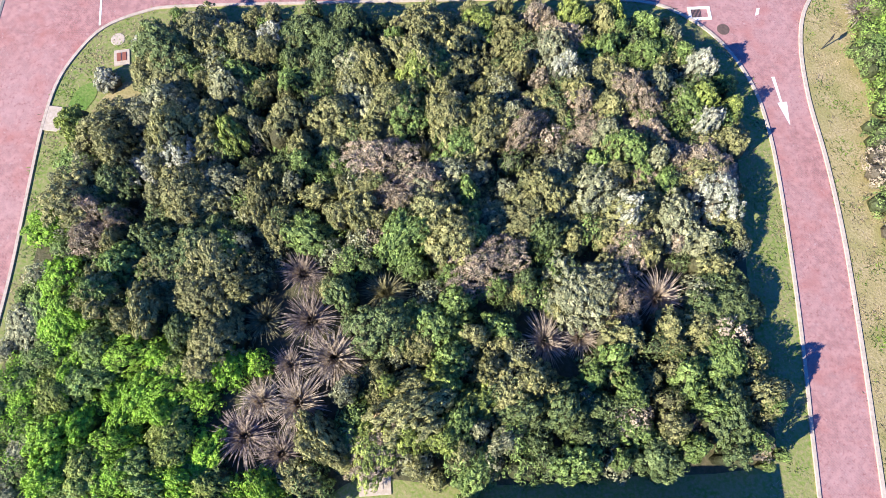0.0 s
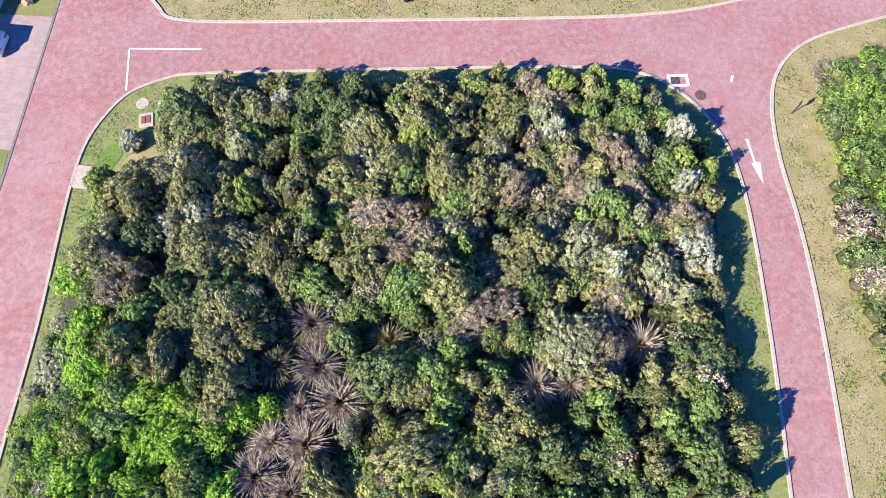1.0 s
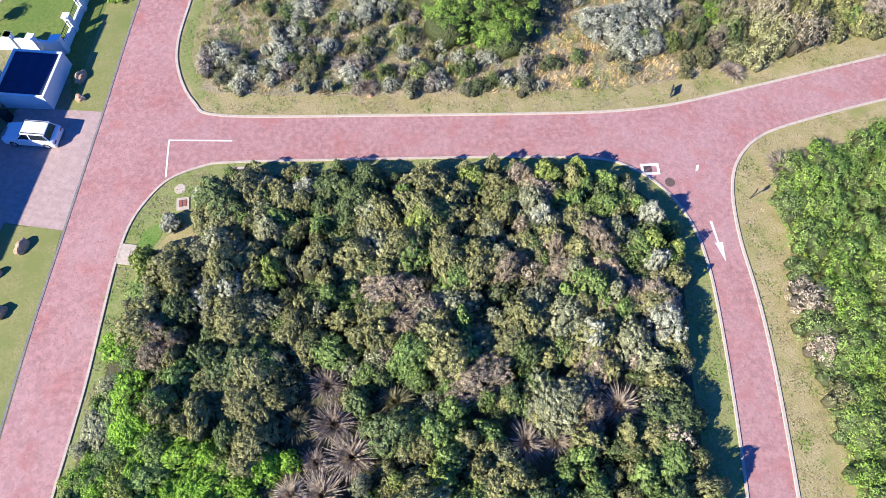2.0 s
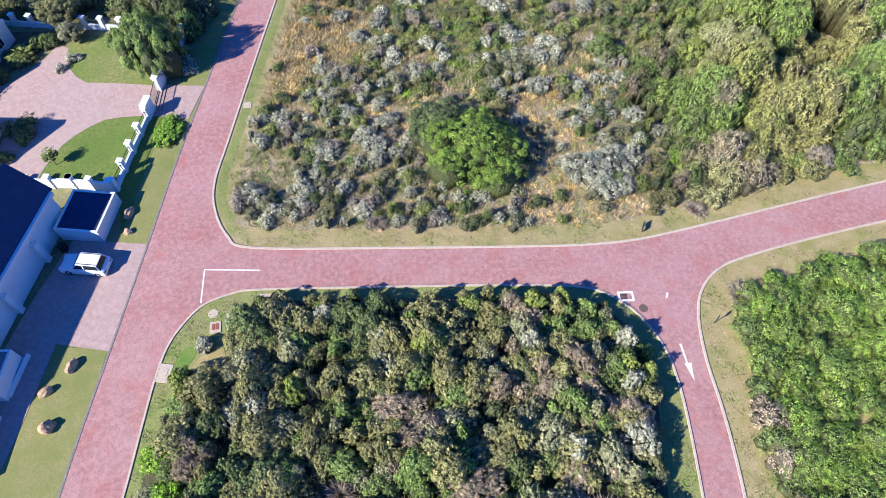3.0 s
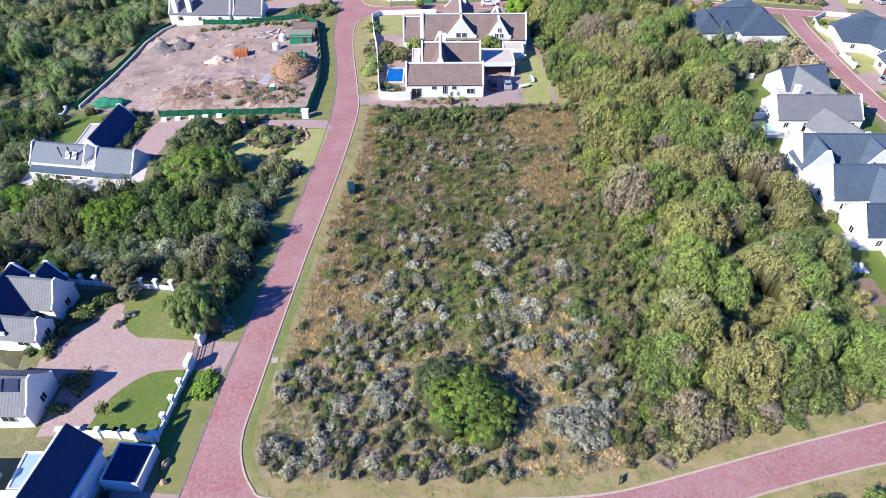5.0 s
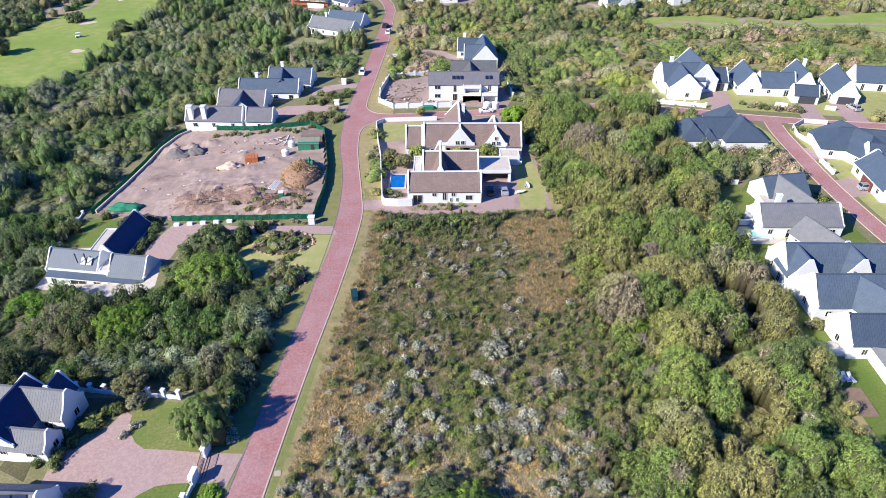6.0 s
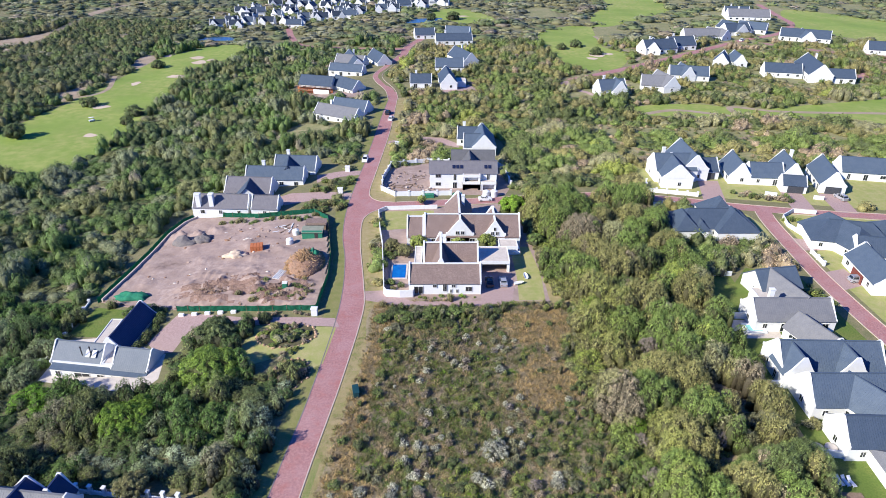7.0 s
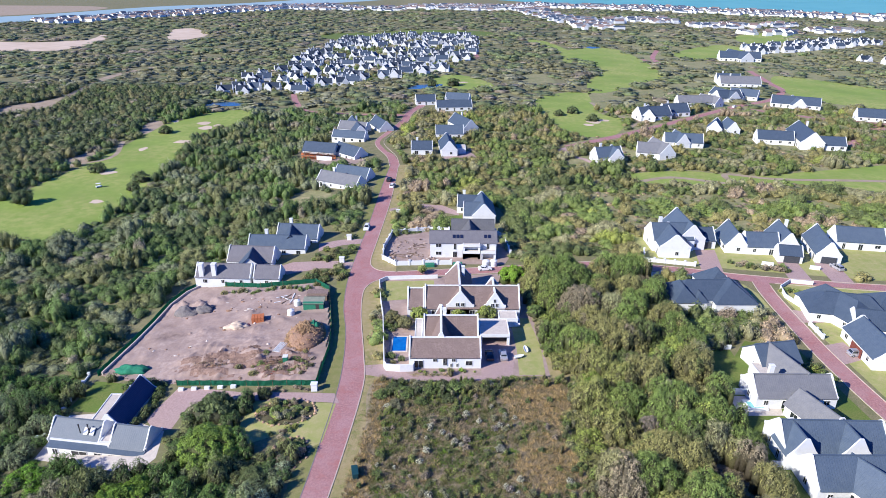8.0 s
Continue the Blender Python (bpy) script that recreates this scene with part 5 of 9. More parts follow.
def crown(seed, leaves, leaf, heads=40, lobes=5, core=0.86, blade=0.6, loose=0.4, spread=0.92, uneven=0.2, core_dark=1.0):
    """A crown one metre in radius and about one high: lobes carry many small leafy heads, with a twiggy core inside,
    darkened for inner shade.
    Points, leaf triangles and core triangles, and each point's shade: below zero it belongs to the core, by how far
    that is darkened."""
    r = np.random.default_rng(seed)
    # lobes of the dome
    la = np.arange(lobes) * 2.4 + r.uniform(0, 6.3)
    ld = np.where(np.arange(lobes) == 0, 0.0, 0.56) * r.uniform(0.8, 1.15, lobes)
    lr = np.where(np.arange(lobes) == 0, 0.62, r.uniform(0.36, 0.56, lobes))
    lx, ly = ld * np.cos(la), ld * np.sin(la)
    lz = np.where(np.arange(lobes) == 0, 0.36, r.uniform(0.14, 0.36, lobes))
    # heads spread evenly over the lobes
    i = np.arange(heads)
    ha = i * 2.39996 + r.normal(size=heads) * 0.16
    hd = spread * np.sqrt((i + 0.5) / heads) * (1 + r.normal(size=heads) * 0.05)
    x, y = hd * np.cos(ha), hd * np.sin(ha)
    q = lr ** 2 - (x[:, None] - lx) ** 2 - (y[:, None] - ly) ** 2
    out = q.max(1) < 0
    m = q.argmax(1)
    far = np.sqrt(np.maximum(lr[m] ** 2 - q.max(1), 1e-6))
    x = np.where(out, lx[m] + (x - lx[m]) / far * lr[m] * 0.97, x)
    y = np.where(out, ly[m] + (y - ly[m]) / far * lr[m] * 0.97, y)
    q = lr ** 2 - (x[:, None] - lx) ** 2 - (y[:, None] - ly) ** 2
    top = np.where(q > 0, lz + np.sqrt(np.maximum(q, 0)), 0.2 + 0.25 * q)
    k = top.argmax(1)
    z = np.maximum(top.max(1), 0.1) + r.normal(size=heads) * 0.035 - np.where(out, r.uniform(0, 0.16, heads), 0)
    hp = np.stack([x, y, z], 1)
    hn = hp - np.stack([lx, ly, lz * 0.6], 1)[k]
    hn /= np.linalg.norm(hn, axis=1)[:, None] + 1e-9
    hr = 1.25 * spread / math.sqrt(heads) * r.uniform(0.75, 1.25, heads)
    tone = np.clip(1 + r.normal(size=heads) * uneven, 0.55, 1.6)
    # leaves round every head
    j = r.choice(heads, leaves, p=hr ** 2 / (hr ** 2).sum())
    d = r.normal(size=(leaves, 3)) + hn[j] * 0.7
    d /= np.linalg.norm(d, axis=1)[:, None]
    flip = (d * hn[j]).sum(1) < -0.2
    d[flip] *= -1
    p = hp[j] + d * (hr[j] * r.uniform(0.6, 1.12, leaves))[:, None]
    n = d * 0.75 + hn[j] * 0.6 + r.normal(size=(leaves, 3)) * loose
    n /= np.linalg.norm(n, axis=1)[:, None]
    t = np.cross(n, r.normal(size=(leaves, 3)))
    t /= np.linalg.norm(t, axis=1)[:, None] + 1e-9
    b = np.cross(n, t)
    s = (leaf * r.uniform(0.65, 1.4, leaves))[:, None]
    tri = np.stack([p - t * s * 0.5 - b * s * blade * 0.5, p - t * s * 0.5 + b * s * blade * 0.5, p + t * s * 0.6], 1)
    # upward-facing leaves of a head get a lighter tone
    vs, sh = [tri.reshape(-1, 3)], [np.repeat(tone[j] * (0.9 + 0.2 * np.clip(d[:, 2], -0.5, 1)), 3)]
    fl = np.arange(leaves * 3).reshape(-1, 3)
    off, fc = leaves * 3, []
    # core balls, marked for darkening in place of the shade inside the crown
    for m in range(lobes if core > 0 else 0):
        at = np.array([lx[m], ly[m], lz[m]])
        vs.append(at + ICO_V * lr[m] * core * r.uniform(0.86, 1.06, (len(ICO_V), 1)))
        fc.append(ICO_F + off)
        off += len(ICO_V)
        sh.append(-np.full(len(ICO_V), core_dark))
    return np.concatenate(vs), fl, np.concatenate(fc) if fc else np.zeros((0, 3), int), np.concatenate(sh)


# twig brown, taken darker to paint the shade between the leaves
TWIG_SHADE = (0.05, 0.044, 0.03)


def raw_mesh(name, vs, leaves, core, tint, material, shade=None):
    """A mesh from arrays: leaf faces of three or four corners, and core triangles; every point carries its tint."""
    me = bpy.data.meshes.new(name)
    n, k, c = len(leaves), leaves.shape[1], len(core)
    me.vertices.add(len(vs))
    me.vertices.foreach_set("co", np.ascontiguousarray(vs, np.float32).ravel())
    me.loops.add(n * k + c * 3)
    me.loops.foreach_set("vertex_index", np.concatenate([leaves.ravel(), core.ravel()]).astype(np.int32))
    me.polygons.add(n + c)
    me.polygons.foreach_set("loop_start", np.concatenate([np.arange(n) * k, n * k + np.arange(c) * 3]).astype(np.int32))
    me.polygons.foreach_set("use_smooth", np.concatenate([np.zeros(n, bool), np.ones(c, bool)]))
    at = me.attributes.new("tint", 'FLOAT_COLOR', 'POINT')
    col = np.ones((len(vs), 4), np.float32)
    col[:, :3] = tint
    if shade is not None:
        core_pts = shade < 0
        lit = np.where(core_pts, 1, shade)[:, None]
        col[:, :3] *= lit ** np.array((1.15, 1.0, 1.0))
        # core points are pulled to the dark tone that stands in for inner shade
        k = -0.78 * shade[core_pts][:, None]
        col[core_pts, :3] = col[core_pts, :3] * (1 - k) + np.array(TWIG_SHADE) * k
    at.data.foreach_set("color", col.ravel())
    me.materials.append(material)
    me.update(calc_edges=True)
    me.validate()
    return me


# real leaf colours of the coastal scrub
TINT = {"olive": (0.207, 0.202, 0.085), "dark": (0.107, 0.14, 0.053), "green": (0.143, 0.198, 0.058), "bright": (0.190, 0.315, 0.035), "grey": (0.238, 0.242, 0.138),
        "silver": (0.455, 0.455, 0.335), "brown": (0.31, 0.255, 0.18), "straw": (0.47, 0.365, 0.215), "lime": (0.240, 0.285, 0.072), "mauve": (0.31, 0.27, 0.22), "glossy": (0.15, 0.225, 0.036), "twiggy": (0.215, 0.185, 0.135)}


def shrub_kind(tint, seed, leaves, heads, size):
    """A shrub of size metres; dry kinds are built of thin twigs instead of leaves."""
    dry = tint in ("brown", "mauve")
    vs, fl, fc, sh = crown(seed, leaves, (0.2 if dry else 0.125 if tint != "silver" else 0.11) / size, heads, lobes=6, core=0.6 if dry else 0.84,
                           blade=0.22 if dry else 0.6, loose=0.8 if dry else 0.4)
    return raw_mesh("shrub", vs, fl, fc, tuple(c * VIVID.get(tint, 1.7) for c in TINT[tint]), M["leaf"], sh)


VIVID = {"silver": 1.12, "grey": 1.5, "brown": 1.5, "lime": 1.45, "bright": 1.5}


def plants(name, xs, ys, radius, height, tints, crowns, seed, label, category="scrub"):
    """Many shrubs as one mesh: each a turned, scaled crown with its own tint."""
    r = np.random.default_rng(seed)
    V, Q, T, C, S = [], [], [], [], []
    off = 0
    which = r.integers(0, len(crowns), len(xs))
    for k, (vs, fl, fc, sh) in enumerate(crowns):
        sel = np.where(which == k)[0]
        if not len(sel):
            continue
        a = r.uniform(0, 2 * np.pi, len(sel))
        ca, sa = np.cos(a)[:, None], np.sin(a)[:, None]
        R, H = radius[sel][:, None], height[sel][:, None]
        low = (sh < 0) & (vs[:, 2] < 0.25)
        X = (vs[None, :, 0] * ca - vs[None, :, 1] * sa) * R + xs[sel][:, None]
        Y = (vs[None, :, 0] * sa + vs[None, :, 1] * ca) * R + ys[sel][:, None]
        body = np.minimum(H, 2.0 * R)
        Z = vs[None, :, 2] * body + (H - body)
        Z = np.where(low[None, :] & (H > body), 0.0, Z) + ground_np(xs[sel])[:, None]
        n = len(vs)
        V.append(np.stack([X, Y, Z], 2).reshape(-1, 3))
        C.append(np.repeat(tints[sel], n, 0))
        S.append(np.tile(sh, len(sel)))
        base = off + np.arange(len(sel)) * n
        Q.append((fl[None] + base[:, None, None]).reshape(-1, fl.shape[1]))
        T.append((fc[None] + base[:, None, None]).reshape(-1, 3))
        off += n * len(sel)
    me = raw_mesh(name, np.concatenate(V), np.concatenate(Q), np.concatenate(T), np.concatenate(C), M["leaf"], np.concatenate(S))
    return tagged(new(name, me), label, category, kind="stuff")


def clear_of(x, y, margin_lines=0.0):
    bad = np.zeros(len(x), bool)
    for o in CLEAR:
        xs_, ys_ = [p[0] for p in o], [p[1] for p in o]
        box = (x > min(xs_)) & (x < max(xs_)) & (y > min(ys_)) & (y < max(ys_))
        if box.any():
            i = np.where(box)[0]
            bad[i] |= inside(o, x[i], y[i])
    for line, d in CLEAR_LINES:
        bad |= near_line(line, x, y, d + margin_lines)
    return ~bad


def field(x0, y0, x1, y1, step, seed, jitter=0.42):
    r = np.random.default_rng(seed)
    gx, gy = np.meshgrid(np.arange(x0, x1, step), np.arange(y0, y1, step))
    x = gx.ravel() + r.uniform(-jitter, jitter, gx.size) * step + (np.arange(gx.shape[0]) % 2).repeat(gx.shape[1]) * step * 0.5
    y = gy.ravel() + r.uniform(-jitter, jitter, gx.size) * step
    return x, y, r


def lumps(x, y, scale, seed):
    """A smooth random field between about 0 and 1."""
    r = np.random.default_rng(seed)
    v = np.zeros(len(x))
    for _ in range(9):
        a = r.uniform(0, 2 * np.pi)
        f = r.uniform(0.5, 1.7) / scale
        v += np.sin((x * np.cos(a) + y * np.sin(a)) * f * 2 * np.pi + r.uniform(0, 6.3))
    return 0.5 + v / 9


def pick(r, n, choices):
    names = list(choices)
    p = np.array([choices[k] for k in names], float)
    k = r.choice(len(names), n, p=p / p.sum())
    t = np.array([TINT[q] for q in names])[k]
    return t * r.uniform(0.88, 1.12, (n, 1))


# ---- corner lot: dense shrubs, each a thing of its own
LOT_S = [(-24.0, -8), (-23.7, 12), (-23.2, 15.5), (-22.4, 18.2), (-21.2, 19.4), (-18.8, 21.0), (-18.4, 25.0), (-15.2, 26.3), (-12, 26.8), (-6, 26.8), (5, 26.8), (12.5, 26.5), (16.2, 24.6), (18.1, 21), (18.3, 16), (17.9, 12), (17.5, 3), (17.2, -1.4), (9, -2.0), (3.5, -2.3), (-0.3, -2.2), (-4.7, -1.9), (-7, -4), (-8, -8)]
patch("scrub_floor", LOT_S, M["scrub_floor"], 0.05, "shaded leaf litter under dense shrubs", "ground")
patch("grass_patch", [(-23.5, 19.6), (-23.3, 21.0), (-22.8, 22.0), (-21.9, 22.3), (-21.7, 21.4), (-22.2, 20.4), (-22.6, 19.4), (-23.2, 18.9)], M["grass_bright"], 0.03, "small patch of vivid green grass by the corner", "grass")
patch("grass_patch", [(-21.8, 20.2), (-20.9, 21.6), (-19.8, 22.3), (-18.8, 21.2), (-20.4, 19.8)], M["verge"], 0.035, "small patch of dry brown grass by the shrubs", "grass")
SHRUBS, LARGE = {}, {}
for tint, seeds in (("olive", 4), ("dark", 3), ("green", 3), ("bright", 3), ("grey", 2), ("silver", 1), ("brown", 2), ("lime", 2)):
    k = 100 + 10 * len(SHRUBS)
    SHRUBS[tint] = [shrub_kind(tint, k + q, 2900, 110, 1.2) for q in range(seeds)]
    LARGE[tint] = [shrub_kind(tint, k + 5 + q, 5400, 230, 2.0) for q in range(max(1, seeds - 1))]
WORDS = {"olive": "dense olive-green coastal shrub", "dark": "dense dark green coastal shrub", "green": "leafy mid-green coastal shrub", "bright": "bright green leafy shrub in full sun",
         "grey": "grey-green coastal shrub with fine leaves", "silver": "silvery shrub with pale woolly leaves", "brown": "dry brown half-bare coastal shrub", "lime": "yellow-green leafy coastal shrub"}


def shrub(tint, x, y, r, h, turn, rr, group, lift=0.0):
    ob = new("shrub", rr.choice((LARGE if r > 1.5 else SHRUBS)[tint]))
    ob.matrix_basis = pose(x, y, ground_z(x) + lift, rr.uniform(-9, 9), rr.uniform(-9, 9), turn) @ Matrix.Diagonal((r * rr.uniform(0.68, 1.1), r * rr.uniform(0.85, 1.4), h, 1))
    return tagged(ob, WORDS[tint], "shrub", group)


rr = random.Random(11)
TUSSOCKS = ((0, -8.0, 9.3, 1.8, 2.3), (2, -3.1, 8.1, 1.6, 2.2), (0, -7.4, 6.6, 1.7, 2.2), (1, -6.0, 4.5, 1.9, 2.3), (0, -8.4, 4.1, 1.3, 1.8), (1, -7.8, 2.1, 1.9, 2.2), (1, -9.8, 2.2, 1.4, 1.9), (0, -10.7, 0.4, 1.7, 2.0), (0, -8.6, -0.5, 1.5, 1.9),
            (1, 5.7, 5.3, 1.7, 2.2), (1, 7.7, 5.4, 1.3, 2.0), (2, -9.9, 6.7, 1.5, 2.0), (1, 12.2, 7.6, 1.7, 2.4), (2, -0.9, 16.4, 1.4, 2.4))
lot_s = smooth_line(LOT_S, True)
x, y, r = field(-26, -7, 20, 28, 1.62, 3, 0.48)
ok = inside(lot_s, x, y)
a1, a2 = lumps(x, y, 14, 5), lumps(x, y, 7, 6)
# where one kind of shrub prevails
ZONES = ((-16.8, 18.6, 3.4, 3.2, ("grey", "grey", "olive", "silver")), (12.8, 23.9, 4.2, 1.7, ("green", "lime", "green")), (16.6, 20.4, 1.7, 2.2, ("lime", "green")), (12.2, 20.6, 3.0, 1.9, ("brown", "grey", "olive")), (8.3, 21.2, 2.4, 1.7, ("brown", "grey", "olive")),
         (5.0, 14.4, 3.2, 2.6, ("brown", "grey", "grey", "olive")), (9.8, 18.6, 2.2, 1.7, ("brown", "grey")), (10.5, 9.0, 4.2, 3.4, ("brown", "grey", "olive", "olive")), (-1.6, 15.2, 2.6, 2.6, ("brown", "grey", "olive")), (-11.8, 20.0, 1.8, 1.4, ("brown", "olive")),
         (-18.8, 12.6, 2.0, 1.6, ("brown", "grey")), (-22.6, 13.2, 1.6, 1.6, ("bright",)), (3.0, 24.0, 3.0, 2.0, ("olive", "lime")), (-15.0, 14.5, 3.0, 2.0, ("olive", "grey")))
small = []
for k in np.where(ok)[0]:
    px, py = x[k], y[k]
    u = rr.random()
    rad = rr.choice((0.7, 0.9, 1.1, 1.3, 1.6, 2.1)) * rr.uniform(0.88, 1.15)
    h = rr.uniform(1.5, 3.0) * (0.8 + 0.4 * a1[k]) * (0.78 + 0.17 * rad)
    zone = [z for z in ZONES if ((px - z[0]) / z[2]) ** 2 + ((py - z[1]) / z[3]) ** 2 < 1]
    if zone:
        t = rr.choice(zone[0][4])
    elif px < -9 and py < 8.5 - 0.25 * (px + 24) + 3 * (a2[k] - 0.5):
        t = "bright" if u < 0.72 else ("green" if u < 0.9 else "lime")
        rad, h = rr.uniform(0.9, 1.7), rr.uniform(1.3, 2.0)
    elif px > 6 and py < 4.5:
        t, h = rr.choice(("green", "dark", "dark", "olive", "green")), h * 1.1
    else:
        v = 0.6 * u + 0.9 * (a1[k] - 0.5) + 0.2
        t = "dark" if v < 0.22 else "olive" if v < 0.55 else "green" if v < 0.66 else "grey" if v < 0.71 else "olive" if v < 0.93 else "lime"
        if px > 2 and py > 8 and rr.random() < 0.5:
            t = rr.choice(("grey", "brown", "olive", "olive"))
    if any((px - q[1]) ** 2 + (py - q[2]) ** 2 < (0.75 * q[3] + 0.5 * rad) ** 2 for q in TUSSOCKS):
        continue
    if near_line(lot_s + lot_s[:1], np.array([px]), np.array([py]), 0.62 * rad)[0]:
        rad *= 0.6
        h *= 0.75
    if math.hypot(px - 17, py - 25) < 5:
        h *= 0.72
    if px < -21.3 and py < 18:
        h *= 0.55
        t = rr.choice(("bright", "lime", "green", "grey"))
    if rad < 0.95:
        small.append((px, py, rad, h, t))
    else:
        shrub(t, px, py, rad, h, rr.uniform(0, 360), rr, "shrubs of the corner lot")
px, py, pr, ph = (np.array([q[i] for q in small]) for i in range(4))
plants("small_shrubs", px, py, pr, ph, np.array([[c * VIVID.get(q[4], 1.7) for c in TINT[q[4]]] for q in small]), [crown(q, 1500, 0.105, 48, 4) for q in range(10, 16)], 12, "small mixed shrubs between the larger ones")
for t, px, py, rad, h in (("silver", -18.2, 24.7, 1.3, 1.5), ("silver", -20.9, 22.2, 0.9, 1.0), ("silver", -13.6, 25.4, 1.2, 1.7), ("silver", -10.4, 24.9, 1.0, 2.0), ("silver", 15.8, 13.4, 2.0, 2.7), ("silver", 15.8, 17.8, 1.1, 2.6), ("silver", 16.0, 22.0, 0.9, 2.5), ("silver", 10.5, 12.4, 1.1, 3.0), ("silver", 7.7, 21.8, 0.9, 3.0),
                         ("brown", -3.4, 0.2, 2.2, 2.3), ("lime", -1.6, 0.4, 1.6, 2.4), ("brown", -2.6, 13.5, 1.3, 2.6), ("brown", -0.8, 14.7, 1.4, 2.7), ("bright", -22.9, 12.4, 1.4, 1.3)):
    shrub(t, px, py, rad, h, rr.uniform(0, 360), rr, "shrubs of the corner lot")


x, y, r = field(-26, -7, 20, 28, 1.5, 8)
ok = inside(lot_s, x, y) & ~near_line(lot_s + lot_s[:1], x, y, 0.8)
for q in TUSSOCKS:
    ok &= (x - q[1]) ** 2 + (y - q[2]) ** 2 > (0.75 * q[3] + 0.5) ** 2
xx, yy = x[ok], y[ok]
n = len(xx)
tt = pick(r, n, {"olive": 3, "dark": 2.4, "green": 1.6, "grey": 1.2, "brown": 0.8})
br = (xx < -9) & (yy < 8.5 - 0.25 * (xx + 24))
tt[br] = pick(r, int(br.sum()), {"bright": 3, "green": 1})
plants("undergrowth", xx, yy, r.uniform(0.8, 1.35, n), r.uniform(0.9, 2.2, n) * np.where(br | (xx < -21), 0.6, 1), tt * 1.6, [crown(s, 620, 0.105, 36, 3) for s in range(15, 20)], 9, "lower shrubs filling the gaps of the corner lot", "undergrowth")


# tussocks: fountains of long thin blades
def tussock_mesh(seed, blades, tint):
    r = np.random.default_rng(seed)
    V, Q = [], []
    for i in range(blades):
        a = r.uniform(0, 2 * np.pi)
        out, up, L = r.uniform(0.05, 1.0), r.uniform(0.5, 1.0), r.uniform(0.55, 1.15)
        w = r.uniform(0.012, 0.026)
        side = np.array([-np.sin(a), np.cos(a), 0]) * w
        pts = []
        for t in (0.0, 0.35, 0.7, 1.0):
            rad = 0.06 + out * L * t
            z = up * L * (1.5 * t - (0.55 + 0.5 * out) * t * t)
            pts.append(np.array([np.cos(a) * rad, np.sin(a) * rad, max(z, 0.02)]))
        k = len(V)
        for t, p in zip((1, 0.9, 0.7, 0.25), pts):
            V += [p - side * t, p + side * t]
        Q += [(k + j * 2, k + j * 2 + 1, k + j * 2 + 3, k + j * 2 + 2) for j in range(3)]
    return raw_mesh("grass_tussock", np.array(V), np.array(Q), np.zeros((0, 3), int), tint, M["leaf"])


TUSS = [tussock_mesh(s, 640, t) for s, t in ((1, (0.36, 0.28, 0.225)), (2, (0.46, 0.37, 0.28)), (3, (0.31, 0.28, 0.14)))]
for k, px, py, s, h in TUSSOCKS + (
                        (1, -6.2, 35.2, 1.3, 1.4), (1, 25.8, 36.4, 1.5, 1.4), (1, -18.3, 38.8, 1.2, 1.3), (2, -19.5, 37.6, 1.2, 1.3), (1, 27.7, 26.4, 1.8, 2.0), (0, 29.2, 25.8, 1.4, 1.8)):
    ob = new("grass_tussock", TUSS[k])
    ob.matrix_basis = pose(px, py, ground_z(px) + 0.02, rr.uniform(-9, 9), rr.uniform(-9, 9), rr.uniform(0, 360)) @ Matrix.Diagonal((s * rr.uniform(0.75, 1.1), s * rr.uniform(0.85, 1.15), h * 0.8, 1))
    tagged(ob, ("brown tussock of long arching blades", "dry straw-brown tussock of long blades", "olive tussock of long arching blades")[k], "tussock", "tussocks among the shrubs")

# ---- the rest of the scrub, from near to far
LOD1B = [crown(s, 820, 0.082, 44, 3, core=0.9, loose=0.18, uneven=0.16) for s in range(80, 86)]
LOD2 = [crown(s, 430, 0.118, 28, 3, core=0.92, loose=0.15, uneven=0.14) for s in range(30, 38)]
LOD3 = [crown(s, 90, 0.2, 12, 1, core=1.1, loose=0.15, uneven=0.12, core_dark=0.4) for s in range(40, 48)]
LOD3B = [crown(s, 190, 0.15, 18, 3, core=1.06, loose=0.15, uneven=0.14, core_dark=0.4) for s in range(90, 98)]
LOD4 = [crown(s, 26, 0.4, 6, 1, core=1.25, core_dark=0.35) for s in range(50, 56)]


def domes(x, y, size, seed, palette, mixed=0.22):
    """Cells of uneven size, each a dome of one kind of shrub: tints and height factors, lowest in the clefts between domes."""
    r = np.random.default_rng(seed)
    gx, gy = np.meshgrid(np.arange(x.min() - size, x.max() + size, size), np.arange(y.min() - size, y.max() + size, size))
    sx = gx.ravel() + r.uniform(-0.55, 0.55, gx.size) * size
    sy = gy.ravel() + r.uniform(-0.55, 0.55, gx.size) * size
    w = r.uniform(0.55, 1.5, gx.size)
    k = np.zeros(len(x), int)
    d, cleft = np.zeros(len(x)), np.zeros(len(x))
    for i in range(0, len(x), 2000):
        q = np.hypot(x[i:i + 2000, None] - sx, y[i:i + 2000, None] - sy) / (w * size * 0.62)
        k[i:i + 2000] = q.argmin(1)
        two = np.partition(q, 1, axis=1)
        d[i:i + 2000], cleft[i:i + 2000] = two[:, 0], two[:, 1] - two[:, 0]
    t = pick(r, gx.size, palette)[k] * r.uniform(0.93, 1.07, (len(x), 1))
    odd = r.uniform(0, 1, len(x)) < mixed
    t[odd] = pick(r, int(odd.sum()), palette)
    tall = (r.uniform(0.45, 1.4, gx.size) * (0.7 + 0.35 * w))[k]
    return t, tall * (0.4 + 0.75 * np.clip(1 - 0.9 * d * d, 0, 1)) * np.clip(0.35 + cleft * 2.6, 0.35, 1)


